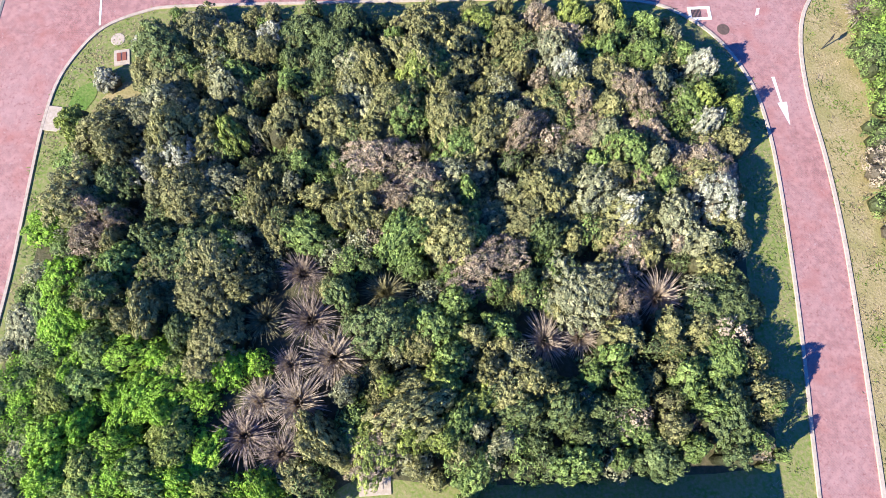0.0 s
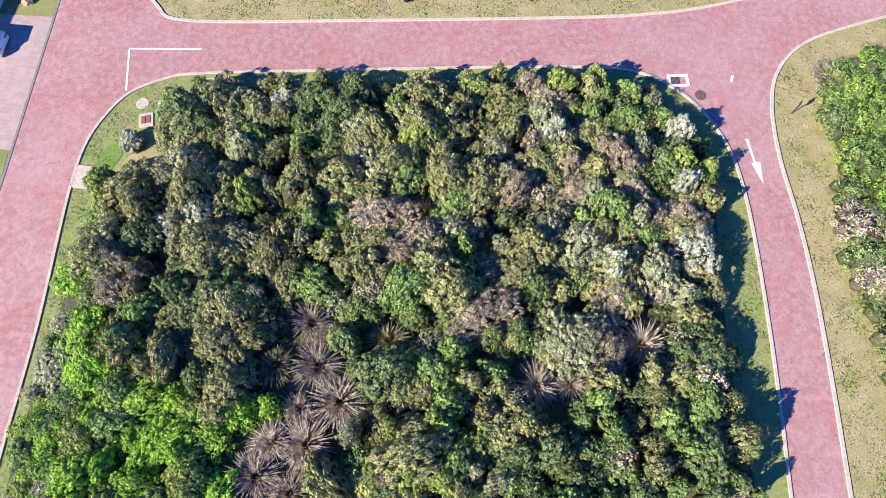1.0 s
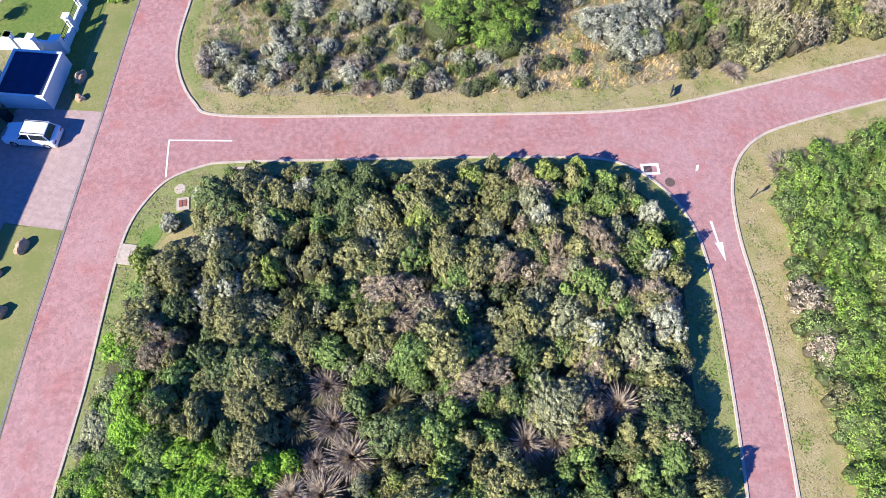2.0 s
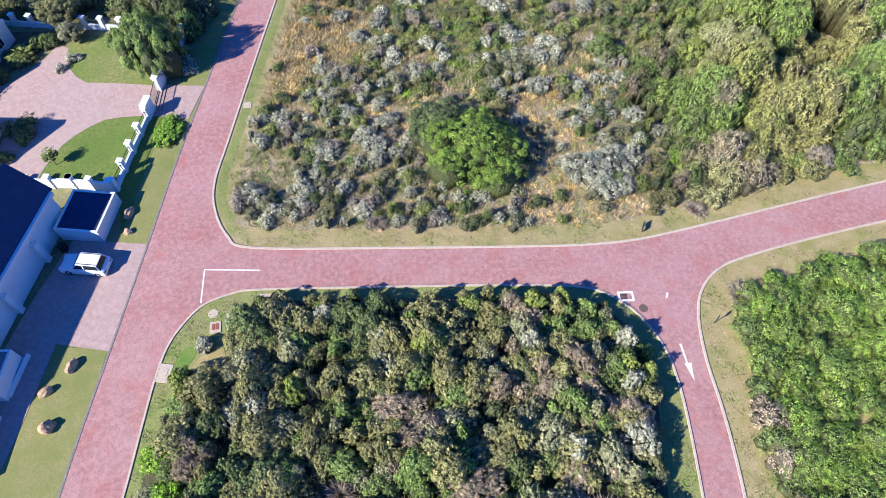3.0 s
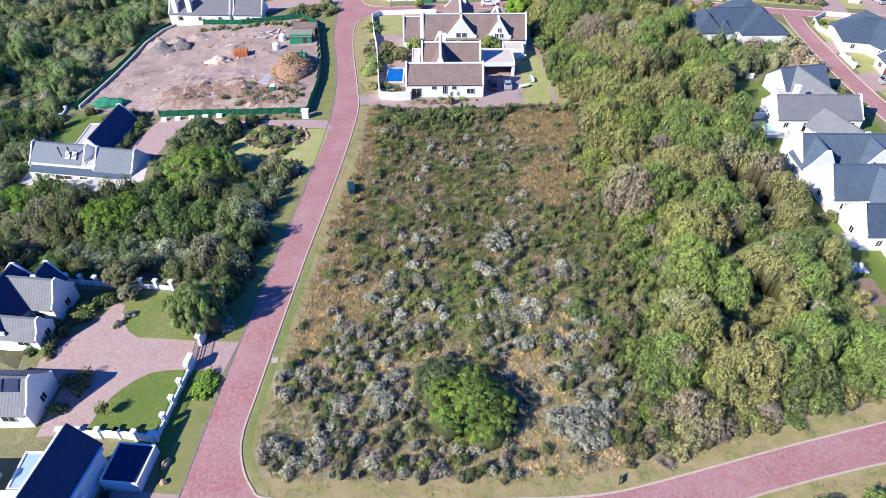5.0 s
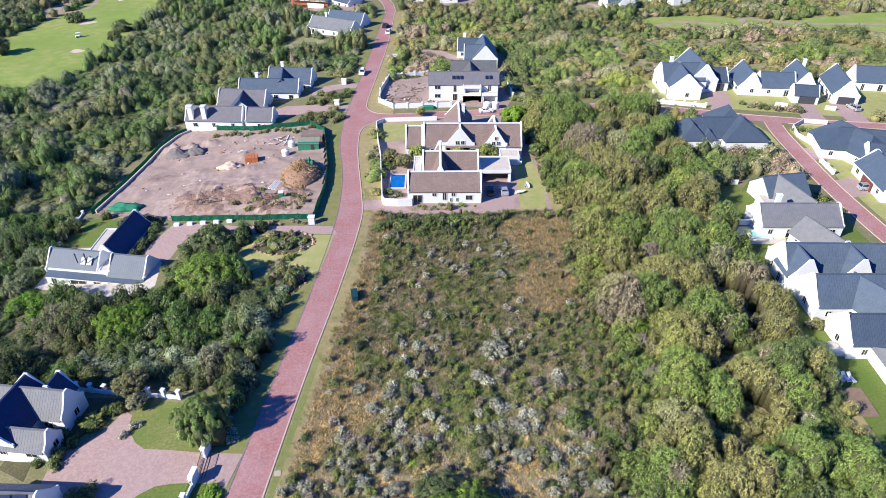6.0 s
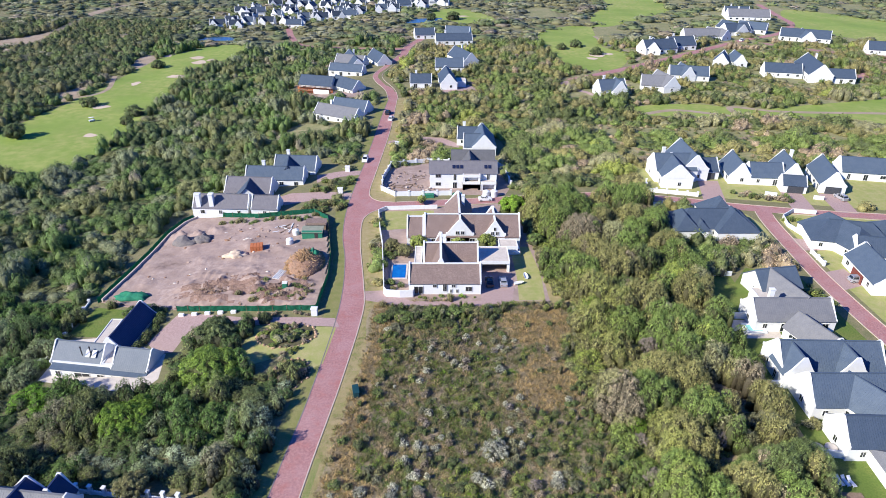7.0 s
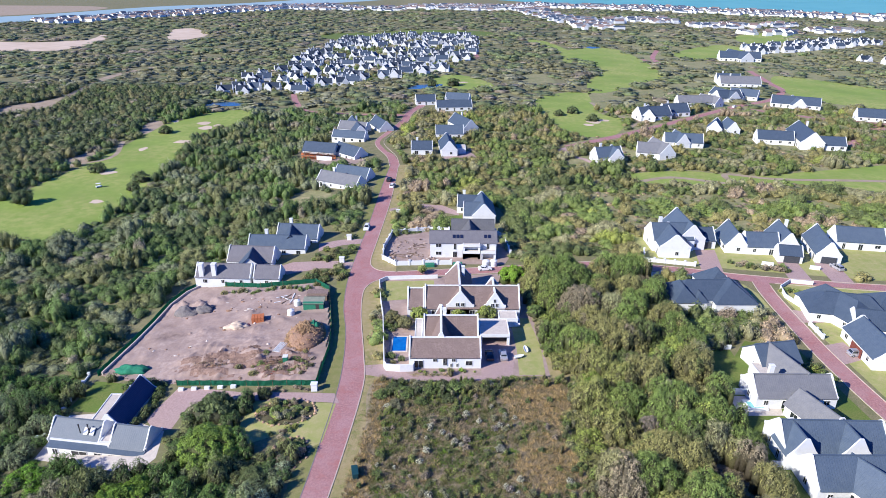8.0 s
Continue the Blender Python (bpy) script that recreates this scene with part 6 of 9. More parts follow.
def herb(seed, blades=38):
    """A loose clump of leaning grass blades."""
    r = np.random.default_rng(seed)
    a, u = r.uniform(0, 2 * np.pi, blades), np.sqrt(r.uniform(0, 1, blades)) * 0.7
    b = np.stack([u * np.cos(a), u * np.sin(a), np.zeros(blades)], 1)
    a2 = a + r.normal(size=blades) * 0.9
    d = np.stack([np.cos(a2) * r.uniform(0.3, 0.9, blades), np.sin(a2) * r.uniform(0.3, 0.9, blades), r.uniform(0.5, 1.2, blades)], 1)
    s = np.stack([-np.sin(a2), np.cos(a2), np.zeros(blades)], 1) * r.uniform(0.03, 0.075, (blades, 1))
    tip = b + d
    vs = np.stack([b - s, b + s, tip + s * 0.4, tip - s * 0.4], 1).reshape(-1, 3)
    return vs, np.arange(blades * 4).reshape(-1, 4), np.zeros((0, 3), int), np.repeat(r.uniform(0.75, 1.3, blades), 4)


HERB = [herb(s) for s in range(60, 68)]

# lot across the road: low dry heath with grey shrubs and a thicket on its east side
LOT_N = [(-20.4, 37.5), (-20.8, 46), (-19.4, 62), (-17.2, 80), (-14.6, 100), (-13.4, 119), (10, 120), (26, 119), (38, 118), (56, 112), (60, 70), (56, 46), (40, 41.5), (26, 37.4), (14, 34.9), (-17, 34.8)]
patch("heath_floor", LOT_N, mottled("heath_floor", [(0.35, 0.275, 0.18), (0.2, 0.195, 0.09), (0.44, 0.34, 0.235), (0.27, 0.225, 0.135)], [0.09, 0.4, 3.0], relief=0.9, dist=0.15), 0.03, "low heath of dry brown grass and green herbs", "heath")
lot_n = smooth_line(LOT_N, True)
def dry_ground(x, y):
    """Straw-coloured openings of the heath."""
    w = 2.5 * lumps(x, y, 9, 36)
    d = (x < -16.0 + 0.07 * (y - 55) + w) & (y > 50)
    for cx, cy, rx, ry in ((11.5, 46.5, 5, 9), (14, 37.5, 7, 3.2), (21, 110, 7, 7), (20, 92, 6, 8), (-5, 50, 4, 3), (-12, 64, 3, 5)):
        d |= ((x - cx) / rx) ** 2 + ((y - cy) / ry) ** 2 < 0.6 + 0.8 * (w / 2.5)
    return d


EDGE_Y = [34, 41, 46, 52, 60, 66, 72, 80, 87, 96, 106, 117, 130, 180]
EDGE_X = [26, 26.5, 27, 26, 28.5, 31, 30.5, 31, 29.5, 26.5, 29, 32, 25, 22]


def from_edge(x, y):
    """Metres east of the thicket's edge."""
    return x - np.interp(y, EDGE_Y, EDGE_X) - 2.0 * (lumps(x, y, 7, 37) - 0.5)


x, y, r = field(-22, 34, 62, 122, 1.3, 21)
east = from_edge(x, y)
patchy = lumps(x, y, 16, 31)
fine = lumps(x, y, 6, 33)
front = np.clip((76 - y) / 22, 0, 1)
dry = dry_ground(x, y)
chance = 0.24 + 0.54 * front * (patchy > 0.36) + 0.22 * (fine > 0.62)
chance = np.where((y < 39.5) & (x < 12), chance + 0.35, chance)
chance = np.where((east > -5) | ((y > 111) & (x < 12)), chance + 0.35, chance)
ok = inside(lot_n, x, y) & clear_of(x, y) & (east < 1) & (r.uniform(0, 1, len(x)) < chance * np.where(dry, 0.22, 1))
xx, yy, ee = x[ok], y[ok], east[ok]
n = len(xx)
tt = pick(r, n, {"grey": 3.0, "olive": 2.0, "silver": 3.2, "green": 2.0, "dark": 1.2, "brown": 1.0, "mauve": 1.0, "lime": 0.8})
f = yy < 70
tt[f] = pick(r, int(f.sum()), {"silver": 6.0, "grey": 3.0, "olive": 1.5, "green": 1.2, "dark": 0.9, "mauve": 1.8, "lime": 0.7}) * 1.14
g = ((lumps(xx, yy, 13, 44) > 0.5) & (yy > 62)) | (ee > -5) | (yy > 111)
tt[g] = pick(r, int(g.sum()), {"green": 2.8, "dark": 1.6, "olive": 2, "lime": 1.4, "grey": 0.6, "brown": 0.4})
rad = np.where(yy < 78, r.uniform(0.5, 1.25, n), r.uniform(0.4, 1.0, n))
hh = np.where(yy < 78, r.uniform(0.6, 1.5, n), r.uniform(0.5, 1.3, n)) * np.where((ee > -4) | (yy > 112), 1.6, 1)
for near, kinds, seed in ((yy < 58, LOD1B, 22), (yy >= 58, LOD2, 23)):
    plants("heath_shrubs", xx[near], yy[near], rad[near], hh[near], tt[near] * 1.22, kinds, seed, "low grey and olive heath shrubs")
# herb layer of the same lot
x, y, r = field(-22, 34, 62, 122, 0.72, 41)
east = from_edge(x, y)
ok = inside(lot_n, x, y) & clear_of(x, y) & (east < 4) & (r.uniform(0, 1, len(x)) < 0.9)
xx, yy = x[ok], y[ok]
n = len(xx)
tt = pick(r, n, {"straw": 2.2, "brown": 2.2, "olive": 3.2, "green": 2.6, "mauve": 0.6})
gr = lumps(xx, yy, 13, 44) + 0.25 * (lumps(xx, yy, 4, 46) - 0.5) + 0.3 * (((xx - 5) / 5) ** 2 + ((yy - 63) / 11) ** 2 < 1)
gr = gr > np.interp(yy, [56, 72], [0.68, 0.52])
tt[gr] = pick(r, int(gr.sum()), {"green": 3.4, "olive": 2.0, "dark": 1.4, "lime": 1.2, "bright": 0.8, "brown": 0.8})
dr = dry_ground(xx, yy)
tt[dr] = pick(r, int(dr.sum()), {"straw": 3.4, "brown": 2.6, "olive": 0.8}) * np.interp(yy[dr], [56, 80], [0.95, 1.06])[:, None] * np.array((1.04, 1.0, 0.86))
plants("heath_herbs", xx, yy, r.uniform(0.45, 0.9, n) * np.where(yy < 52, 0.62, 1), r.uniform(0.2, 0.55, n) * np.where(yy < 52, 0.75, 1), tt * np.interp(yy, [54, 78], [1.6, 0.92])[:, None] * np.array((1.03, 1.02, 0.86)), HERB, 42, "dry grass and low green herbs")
x, y, r = field(-22, 34, 32, 56, 0.5, 47)
ok = inside(lot_n, x, y) & clear_of(x, y) & (from_edge(x, y) < 1) & (r.uniform(0, 1, len(x)) < 0.75)
xx, yy = x[ok], y[ok]
n = len(xx)
tt = pick(r, n, {"straw": 3.6, "brown": 2.4, "olive": 1.4, "green": 0.6, "mauve": 2.0, "grey": 0.8})
gr = lumps(xx, yy, 8, 48) > 0.68
tt[gr] = pick(r, int(gr.sum()), {"green": 3, "olive": 1.6, "lime": 2, "bright": 0.8})
plants("heath_herbs", xx, yy, r.uniform(0.2, 0.42, n), r.uniform(0.15, 0.42, n), tt * 1.6, [herb(s, 18) for s in range(76, 82)], 49, "dry grass and low green herbs")
# thicket
x, y, r = field(20, 34, 66, 178, 1.6, 51)
east = from_edge(x, y)
ok = clear_of(x, y) & (east > -1) & (x < 62) & (y > 34.5 + (x - 14) * 0.21)
gap = np.zeros(len(x), bool)
for gx, gy, ga, gb in ((53.4, 84.5, 3.3, 7.5), (46.0, 61.0, 2.6, 3.2), (42.4, 53.1, 1.6, 2.4), (52.1, 57.0, 1.5, 2.6), (46.8, 73.0, 1.5, 2.4), (59.0, 105, 2.0, 4.0)):
    gap |= ((x - gx) / ga) ** 2 + ((y - gy) / gb) ** 2 < 1
xx, yy, ee, gap = x[ok], y[ok], east[ok], gap[ok]
n = len(xx)
tt, hd = domes(xx, yy, 7.4, 54, {"olive": 4.4, "green": 4.6, "lime": 0.5, "dark": 2.4, "grey": 0.8, "twiggy": 1.6}, 0.08)
lim = (ee < 9) & (lumps(xx, yy, 20, 53) > 0.45)
tt[lim] = tt[lim] * 0.65 + np.array(TINT["lime"]) * 0.35
hh = 5.9 * hd * np.clip(0.4 + ee * 0.11, 0.4, 1.05)
hh *= np.clip((yy - 34.5 - (xx - 14) * 0.21) / 7, 0.35, 1)
hh[gap] = 0.4
side = (((xx - 48.0) / 2.8) ** 2 + ((yy - 83.0) / 8.5) ** 2 < 1) & ~gap
hh[side] *= 1.4
rad, near = r.uniform(0.95, 1.75, n), yy < 74
hh = np.minimum(hh, 6.8)
rad = np.clip(0.42 * hh, rad, 1.85)
plants("thicket", xx[near], yy[near], rad[near], hh[near], tt[near] * 1.88 * np.array((1.02, 1.02, 0.9)), LOD1B, 55, "tall dense coastal thicket in mixed greens", "thicket")
near = ~near
plants("thicket", xx[near], yy[near], rad[near], hh[near], tt[near] * 1.62 * np.array((1.02, 1.02, 0.9)), LOD2, 52, "tall dense coastal thicket in mixed greens", "thicket")
# block east of the lane
x, y, r = field(24, -8, 54, 44, 1.8, 61)
ok = clear_of(x, y) & (x > 26.9 - np.clip((y - 10) * 0.02, 0, 1)) & (y < 27.5 + (x - 28) * 0.23)
xx, yy = x[ok], y[ok]
n = len(xx)
tt = pick(r, n, {"green": 4, "bright": 3.0, "lime": 1.2})
tt = tt * 0.3 + 0.7 * np.array((0.178, 0.262, 0.05)) * (0.85 + 0.3 * lumps(xx, yy, 9, 64))[:, None]
edge = xx < 27.8
tt[edge] = pick(r, int(edge.sum()), {"grey": 1, "brown": 1, "olive": 2, "green": 2})
plants("lane_scrub", xx, yy, r.uniform(1.2, 2.2, n), r.uniform(1.0, 2.4, n), tt * 1.7, [crown(s, 1250, 0.066, 60, 4, core=0.9, loose=0.2) for s in range(64, 70)], 63, "leafy green scrub beside the lane")
# woods west of the road
x, y, r = field(-120, 62, -24, 128, 2.0, 71)
ok = clear_of(x, y, 0.5) & (x < -25.2) & (x > -38 - 0.64 * y)
xx, yy = x[ok], y[ok]
n = len(xx)
tt, hd = domes(xx, yy, 7.0, 72, {"olive": 2.8, "dark": 2.4, "green": 3.4, "grey": 1.8, "brown": 0.6, "bright": 0.3}, 0.12)
sil = (near_line([(-29, 66), (-28, 100), (-32, 112)], xx, yy, 3.2) | near_line([(-58, 76), (-40, 73)], xx, yy, 3.0)) & (r.uniform(0, 1, n) < 0.6)
tt[sil] = pick(r, int(sil.sum()), {"grey": 2.4, "silver": 1.0}) * 0.75
hd[sil] *= 0.7
tt[(xx < -50) & (yy < 94)] *= 0.8
plants("west_scrub", xx, yy, np.maximum(r.uniform(1.25, 2.0, n), 1.25 * hd), 3.1 * hd, tt * 1.62 * np.array((0.9, 1.08, 0.9)), LOD2, 75, "dark mixed coastal scrub west of the road")
x, y, r = field(-190, 62, -24, 430, 3.1, 77)
ok = clear_of(x, y, 0.6) & (x < -25.2) & ~((x > -119) & (y < 127)) & (x > -38 - 0.64 * y)
xx, yy = x[ok], y[ok]
n = len(xx)
tt, hd = domes(xx, yy, 8.5, 78, {"olive": 3.0, "dark": 2.8, "green": 3.4, "grey": 1.4, "brown": 0.4})
rad, hh = r.uniform(1.7, 2.9, n), 3.0 * hd * np.clip(lumps(xx, yy, 30, 74) + 0.6, 0.6, 1.35)
for near, kinds, seed in ((yy < 240, LOD3B, 76), (yy >= 240, LOD3, 79)):
    plants("west_scrub", xx[near], yy[near], rad[near], hh[near], tt[near] * 1.33 * np.array((0.94, 1.04, 0.98)), kinds, seed, "dark mixed coastal scrub west of the road")
# beside and behind the houses in the middle distance
x, y, r = field(-24, 120, 330, 420, 2.9, 81)
rough = inside(smooth_line(ROUGH, True), x, y)
ok = clear_of(x, y, 0.8) & ~((x > 20) & (x < 66) & (y < 178)) & ~((x < 62) & (y < 122)) & ~(rough & (lumps(x, y, 26, 85) < 0.34)) & (x < 48 + 0.66 * y)
xx, yy = x[ok], y[ok]
n = len(xx)
tt, hd = domes(xx, yy, 8.0, 83, {"olive": 3.6, "green": 2.6, "dark": 3.0, "grey": 1.6, "lime": 0.2, "brown": 0.8}, 0.15)
rad = r.uniform(1.75, 3.1, n)
for near, kinds, seed in ((yy < 250, LOD3B, 84), (yy >= 250, LOD3, 86)):
    plants("mid_scrub", xx[near], yy[near], rad[near], 2.7 * hd[near], tt[near] * 1.9 * np.array((1.05, 1.0, 0.92)), kinds, seed, "mixed green coastal scrub between the houses")
x, y, r = field(60, 130, 96, 154, 1.9, 98)
ok = clear_of(x, y, 0.4) & (x > 61)
xx, yy = x[ok], y[ok]
n = len(xx)
tt, hd = domes(xx, yy, 6.0, 99, {"olive": 3, "green": 3, "dark": 2, "grey": 1.6, "brown": 1.4}, 0.2)
plants("garden_scrub", xx, yy, r.uniform(1.1, 1.8, n), 2.2 * hd, tt * 1.5, LOD2, 100, "mixed scrub between the gardens")
village_bushes()
# low tufts in the rough
x, y, r = field(60, 200, 330, 420, 3.0, 87)
ok = clear_of(x, y, 0.5) & inside(smooth_line(ROUGH, True), x, y) & (lumps(x, y, 26, 85) < 0.42) & (lumps(x, y, 12, 88) > 0.3) & (x < 48 + 0.66 * y)
xx, yy = x[ok], y[ok]
n = len(xx)
plants("rough_tufts", xx, yy, r.uniform(0.7, 1.9, n), r.uniform(0.25, 0.8, n), pick(r, n, {"olive": 3, "straw": 1.6, "green": 2, "brown": 1.2, "lime": 1.0}) * 1.2, LOD3, 89, "low tufts and bushes in the golf rough")
# far scrub
x, y, r = field(-700, 300, 700, 1500, 10.5, 91)
ok = ((y < 750) | (r.uniform(0, 1, len(x)) < 0.5)) & clear_of(x, y, 1.0) & (np.abs(x) < 140 + y * 0.62) & ~((x > -190) & (x < 330) & (y < 420)) & ~((x > -190) & (x < -24) & (y < 430)) & (lumps(x, y, 60, 92) > 0.06) & ~(inside(smooth_line(ROUGH, True), x, y) & (lumps(x, y, 40, 94) < 0.36))
xx, yy = x[ok], y[ok]
n = len(xx)
tt, hd = domes(xx, yy, 26.0, 97, {"olive": 3.0, "dark": 2.8, "green": 2.2, "grey": 1.2, "brown": 0.7}, 0.4)
# distance haze is mixed into the tints as a pale grey
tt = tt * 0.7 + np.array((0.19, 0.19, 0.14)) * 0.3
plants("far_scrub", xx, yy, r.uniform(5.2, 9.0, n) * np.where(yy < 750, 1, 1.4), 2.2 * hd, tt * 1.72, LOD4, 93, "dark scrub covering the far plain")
x, y, r = field(-330, 190, -185, 520, 4.8, 95)
ok = clear_of(x, y, 1.0)
xx, yy = x[ok], y[ok]
n = len(xx)
plants("far_scrub", xx, yy, r.uniform(2.6, 4.2, n), r.uniform(2.4, 5.0, n), pick(r, n, {"dark": 4, "olive": 2, "green": 1.2}) * 1.15, LOD3, 96, "dark woodland beyond the fairway")


ribbon("verge", offset_line(KERB_N[8:14], 0.85), 1.0, M["verge_green"], 0.022, label="greener strip of verge grass beside the kerb", category="verge", smooth=False)
# tufts of grass on the verges
x, y, r = field(-32, -12, 60, 130, 0.42, 201)
zone = near_line(offset_line(KERB_N, 1.5), x, y, 1.4) | near_line(offset_line(KERB_E, 1.8), x, y, 1.7) | near_line(offset_line(KERB_S, 1.2), x, y, 1.1)
zone &= ~inside(ROAD_LOOP, x, y) & (lumps(x, y, 1.7, 204) + 0.5 * (lumps(x, y, 7, 205) - 0.5) > 0.47)
xx, yy = x[zone], y[zone]
n = len(xx)
tt = pick(r, n, {"straw": 4, "lime": 1.2, "brown": 0.6})
gr = (lumps(xx, yy, 5, 203) > 0.52) | ((xx < -14) & (yy > 34) & (lumps(xx, yy, 4, 206) > 0.2))
tt[gr] = pick(r, int(gr.sum()), {"green": 2.0, "lime": 1.0, "bright": 2.4, "straw": 0.4})
plants("verge_tufts", xx, yy, r.uniform(0.2, 0.5, n), r.uniform(0.03, 0.09, n), tt * 0.95, [herb(s, 14) for s in range(70, 76)], 202, "short tufts of green and straw verge grass", "grass")


# ---------------------------------------------------------------- shared small builders
def thing(name, label, category, x, y, turn=0.0, group="", z=None):
    e = group_empty(name, pose(x, y, ground_z(x) if z is None else z, 0, 0, turn))
    return tagged(e, label, category, group)


def box_part(name, parent, mat, *boxes, label="", bevel=0.0):
    bm = bmesh.new()
    for b in boxes:
        add_box(bm, *b, bevel=bevel)
    return part(name, bm, M[mat], parent, label)


def pier_wall(line, label, pier_h=1.75, wall_h=0.75, gap=3.3, rails=True, wide=0.3, piers=True):
    """A low plastered wall with capped piers and dark railings between them."""
    x0, y0 = line[0]
    z0 = ground_z(x0)
    w = group_empty("garden_wall", Matrix.Translation((x0, y0, z0)))
    tagged(w, label, "wall")
    for (xa, ya), (xb, yb) in zip(line, line[1:]):
        L = math.hypot(xb - xa, yb - ya)
        ang = math.degrees(math.atan2(yb - ya, xb - xa))
        n = max(1, round(L / gap))
        for i in range(n):
            t0, t1 = i / n, (i + 1) / n
            cx, cy = xa + (xb - xa) * (t0 + t1) / 2, ya + (yb - ya) * (t0 + t1) / 2
            z = ground_z(cx) - z0
            box_part("wall_panel", w, "plaster", (cx - x0, cy - y0, z - 0.4, L / n, wide * 0.8, wall_h + 0.4, ang))
            if rails:
                bm = bmesh.new()
                for k in range(1, 9):
                    t = t0 + (t1 - t0) * k / 9
                    add_box(bm, xa + (xb - xa) * t - x0, ya + (yb - ya) * t - y0, z + wall_h, 0.03, 0.03, pier_h - wall_h - 0.35)
                add_box(bm, cx - x0, cy - y0, z + pier_h - 0.36, L / n - 0.3, 0.05, 0.05, ang)
                part("railing", bm, M["dark_metal"], w, "dark metal railing")
        if piers:
            for i in range(n + 1):
                px, py = xa + (xb - xa) * i / n, ya + (yb - ya) * i / n
                z = ground_z(px) - z0
                bm = bmesh.new()
                add_box(bm, px - x0, py - y0, z - 0.4, 0.5, 0.5, pier_h + 0.4, ang)
                add_box(bm, px - x0, py - y0, z + pier_h, 0.66, 0.66, 0.12, ang)
                part("pier", bm, M["plaster"], w)
    return w


def boulder(x, y, sx, sy, sz, turn, label="ochre sandstone boulder on the verge"):
    bm = bmesh.new()
    bmesh.ops.create_icosphere(bm, subdivisions=3, radius=1.0)
    for v in bm.verts:
        n = noise.noise(v.co * 1.3 + Vector((x, y, 0))) * 0.32 + noise.noise(v.co * 3.5 + Vector((x, y, 3))) * 0.1
        v.co *= 1 + n
        v.co.z = max(v.co.z, -0.35)
    bmesh.ops.scale(bm, vec=(sx, sy, sz), verts=bm.verts)
    ob = link("boulder", bm, M["rock"])
    ob.matrix_basis = pose(x, y, ground_z(x) + sz * 0.3, 0, 0, turn)
    tagged(ob, label, "boulder", "boulders beside the road")


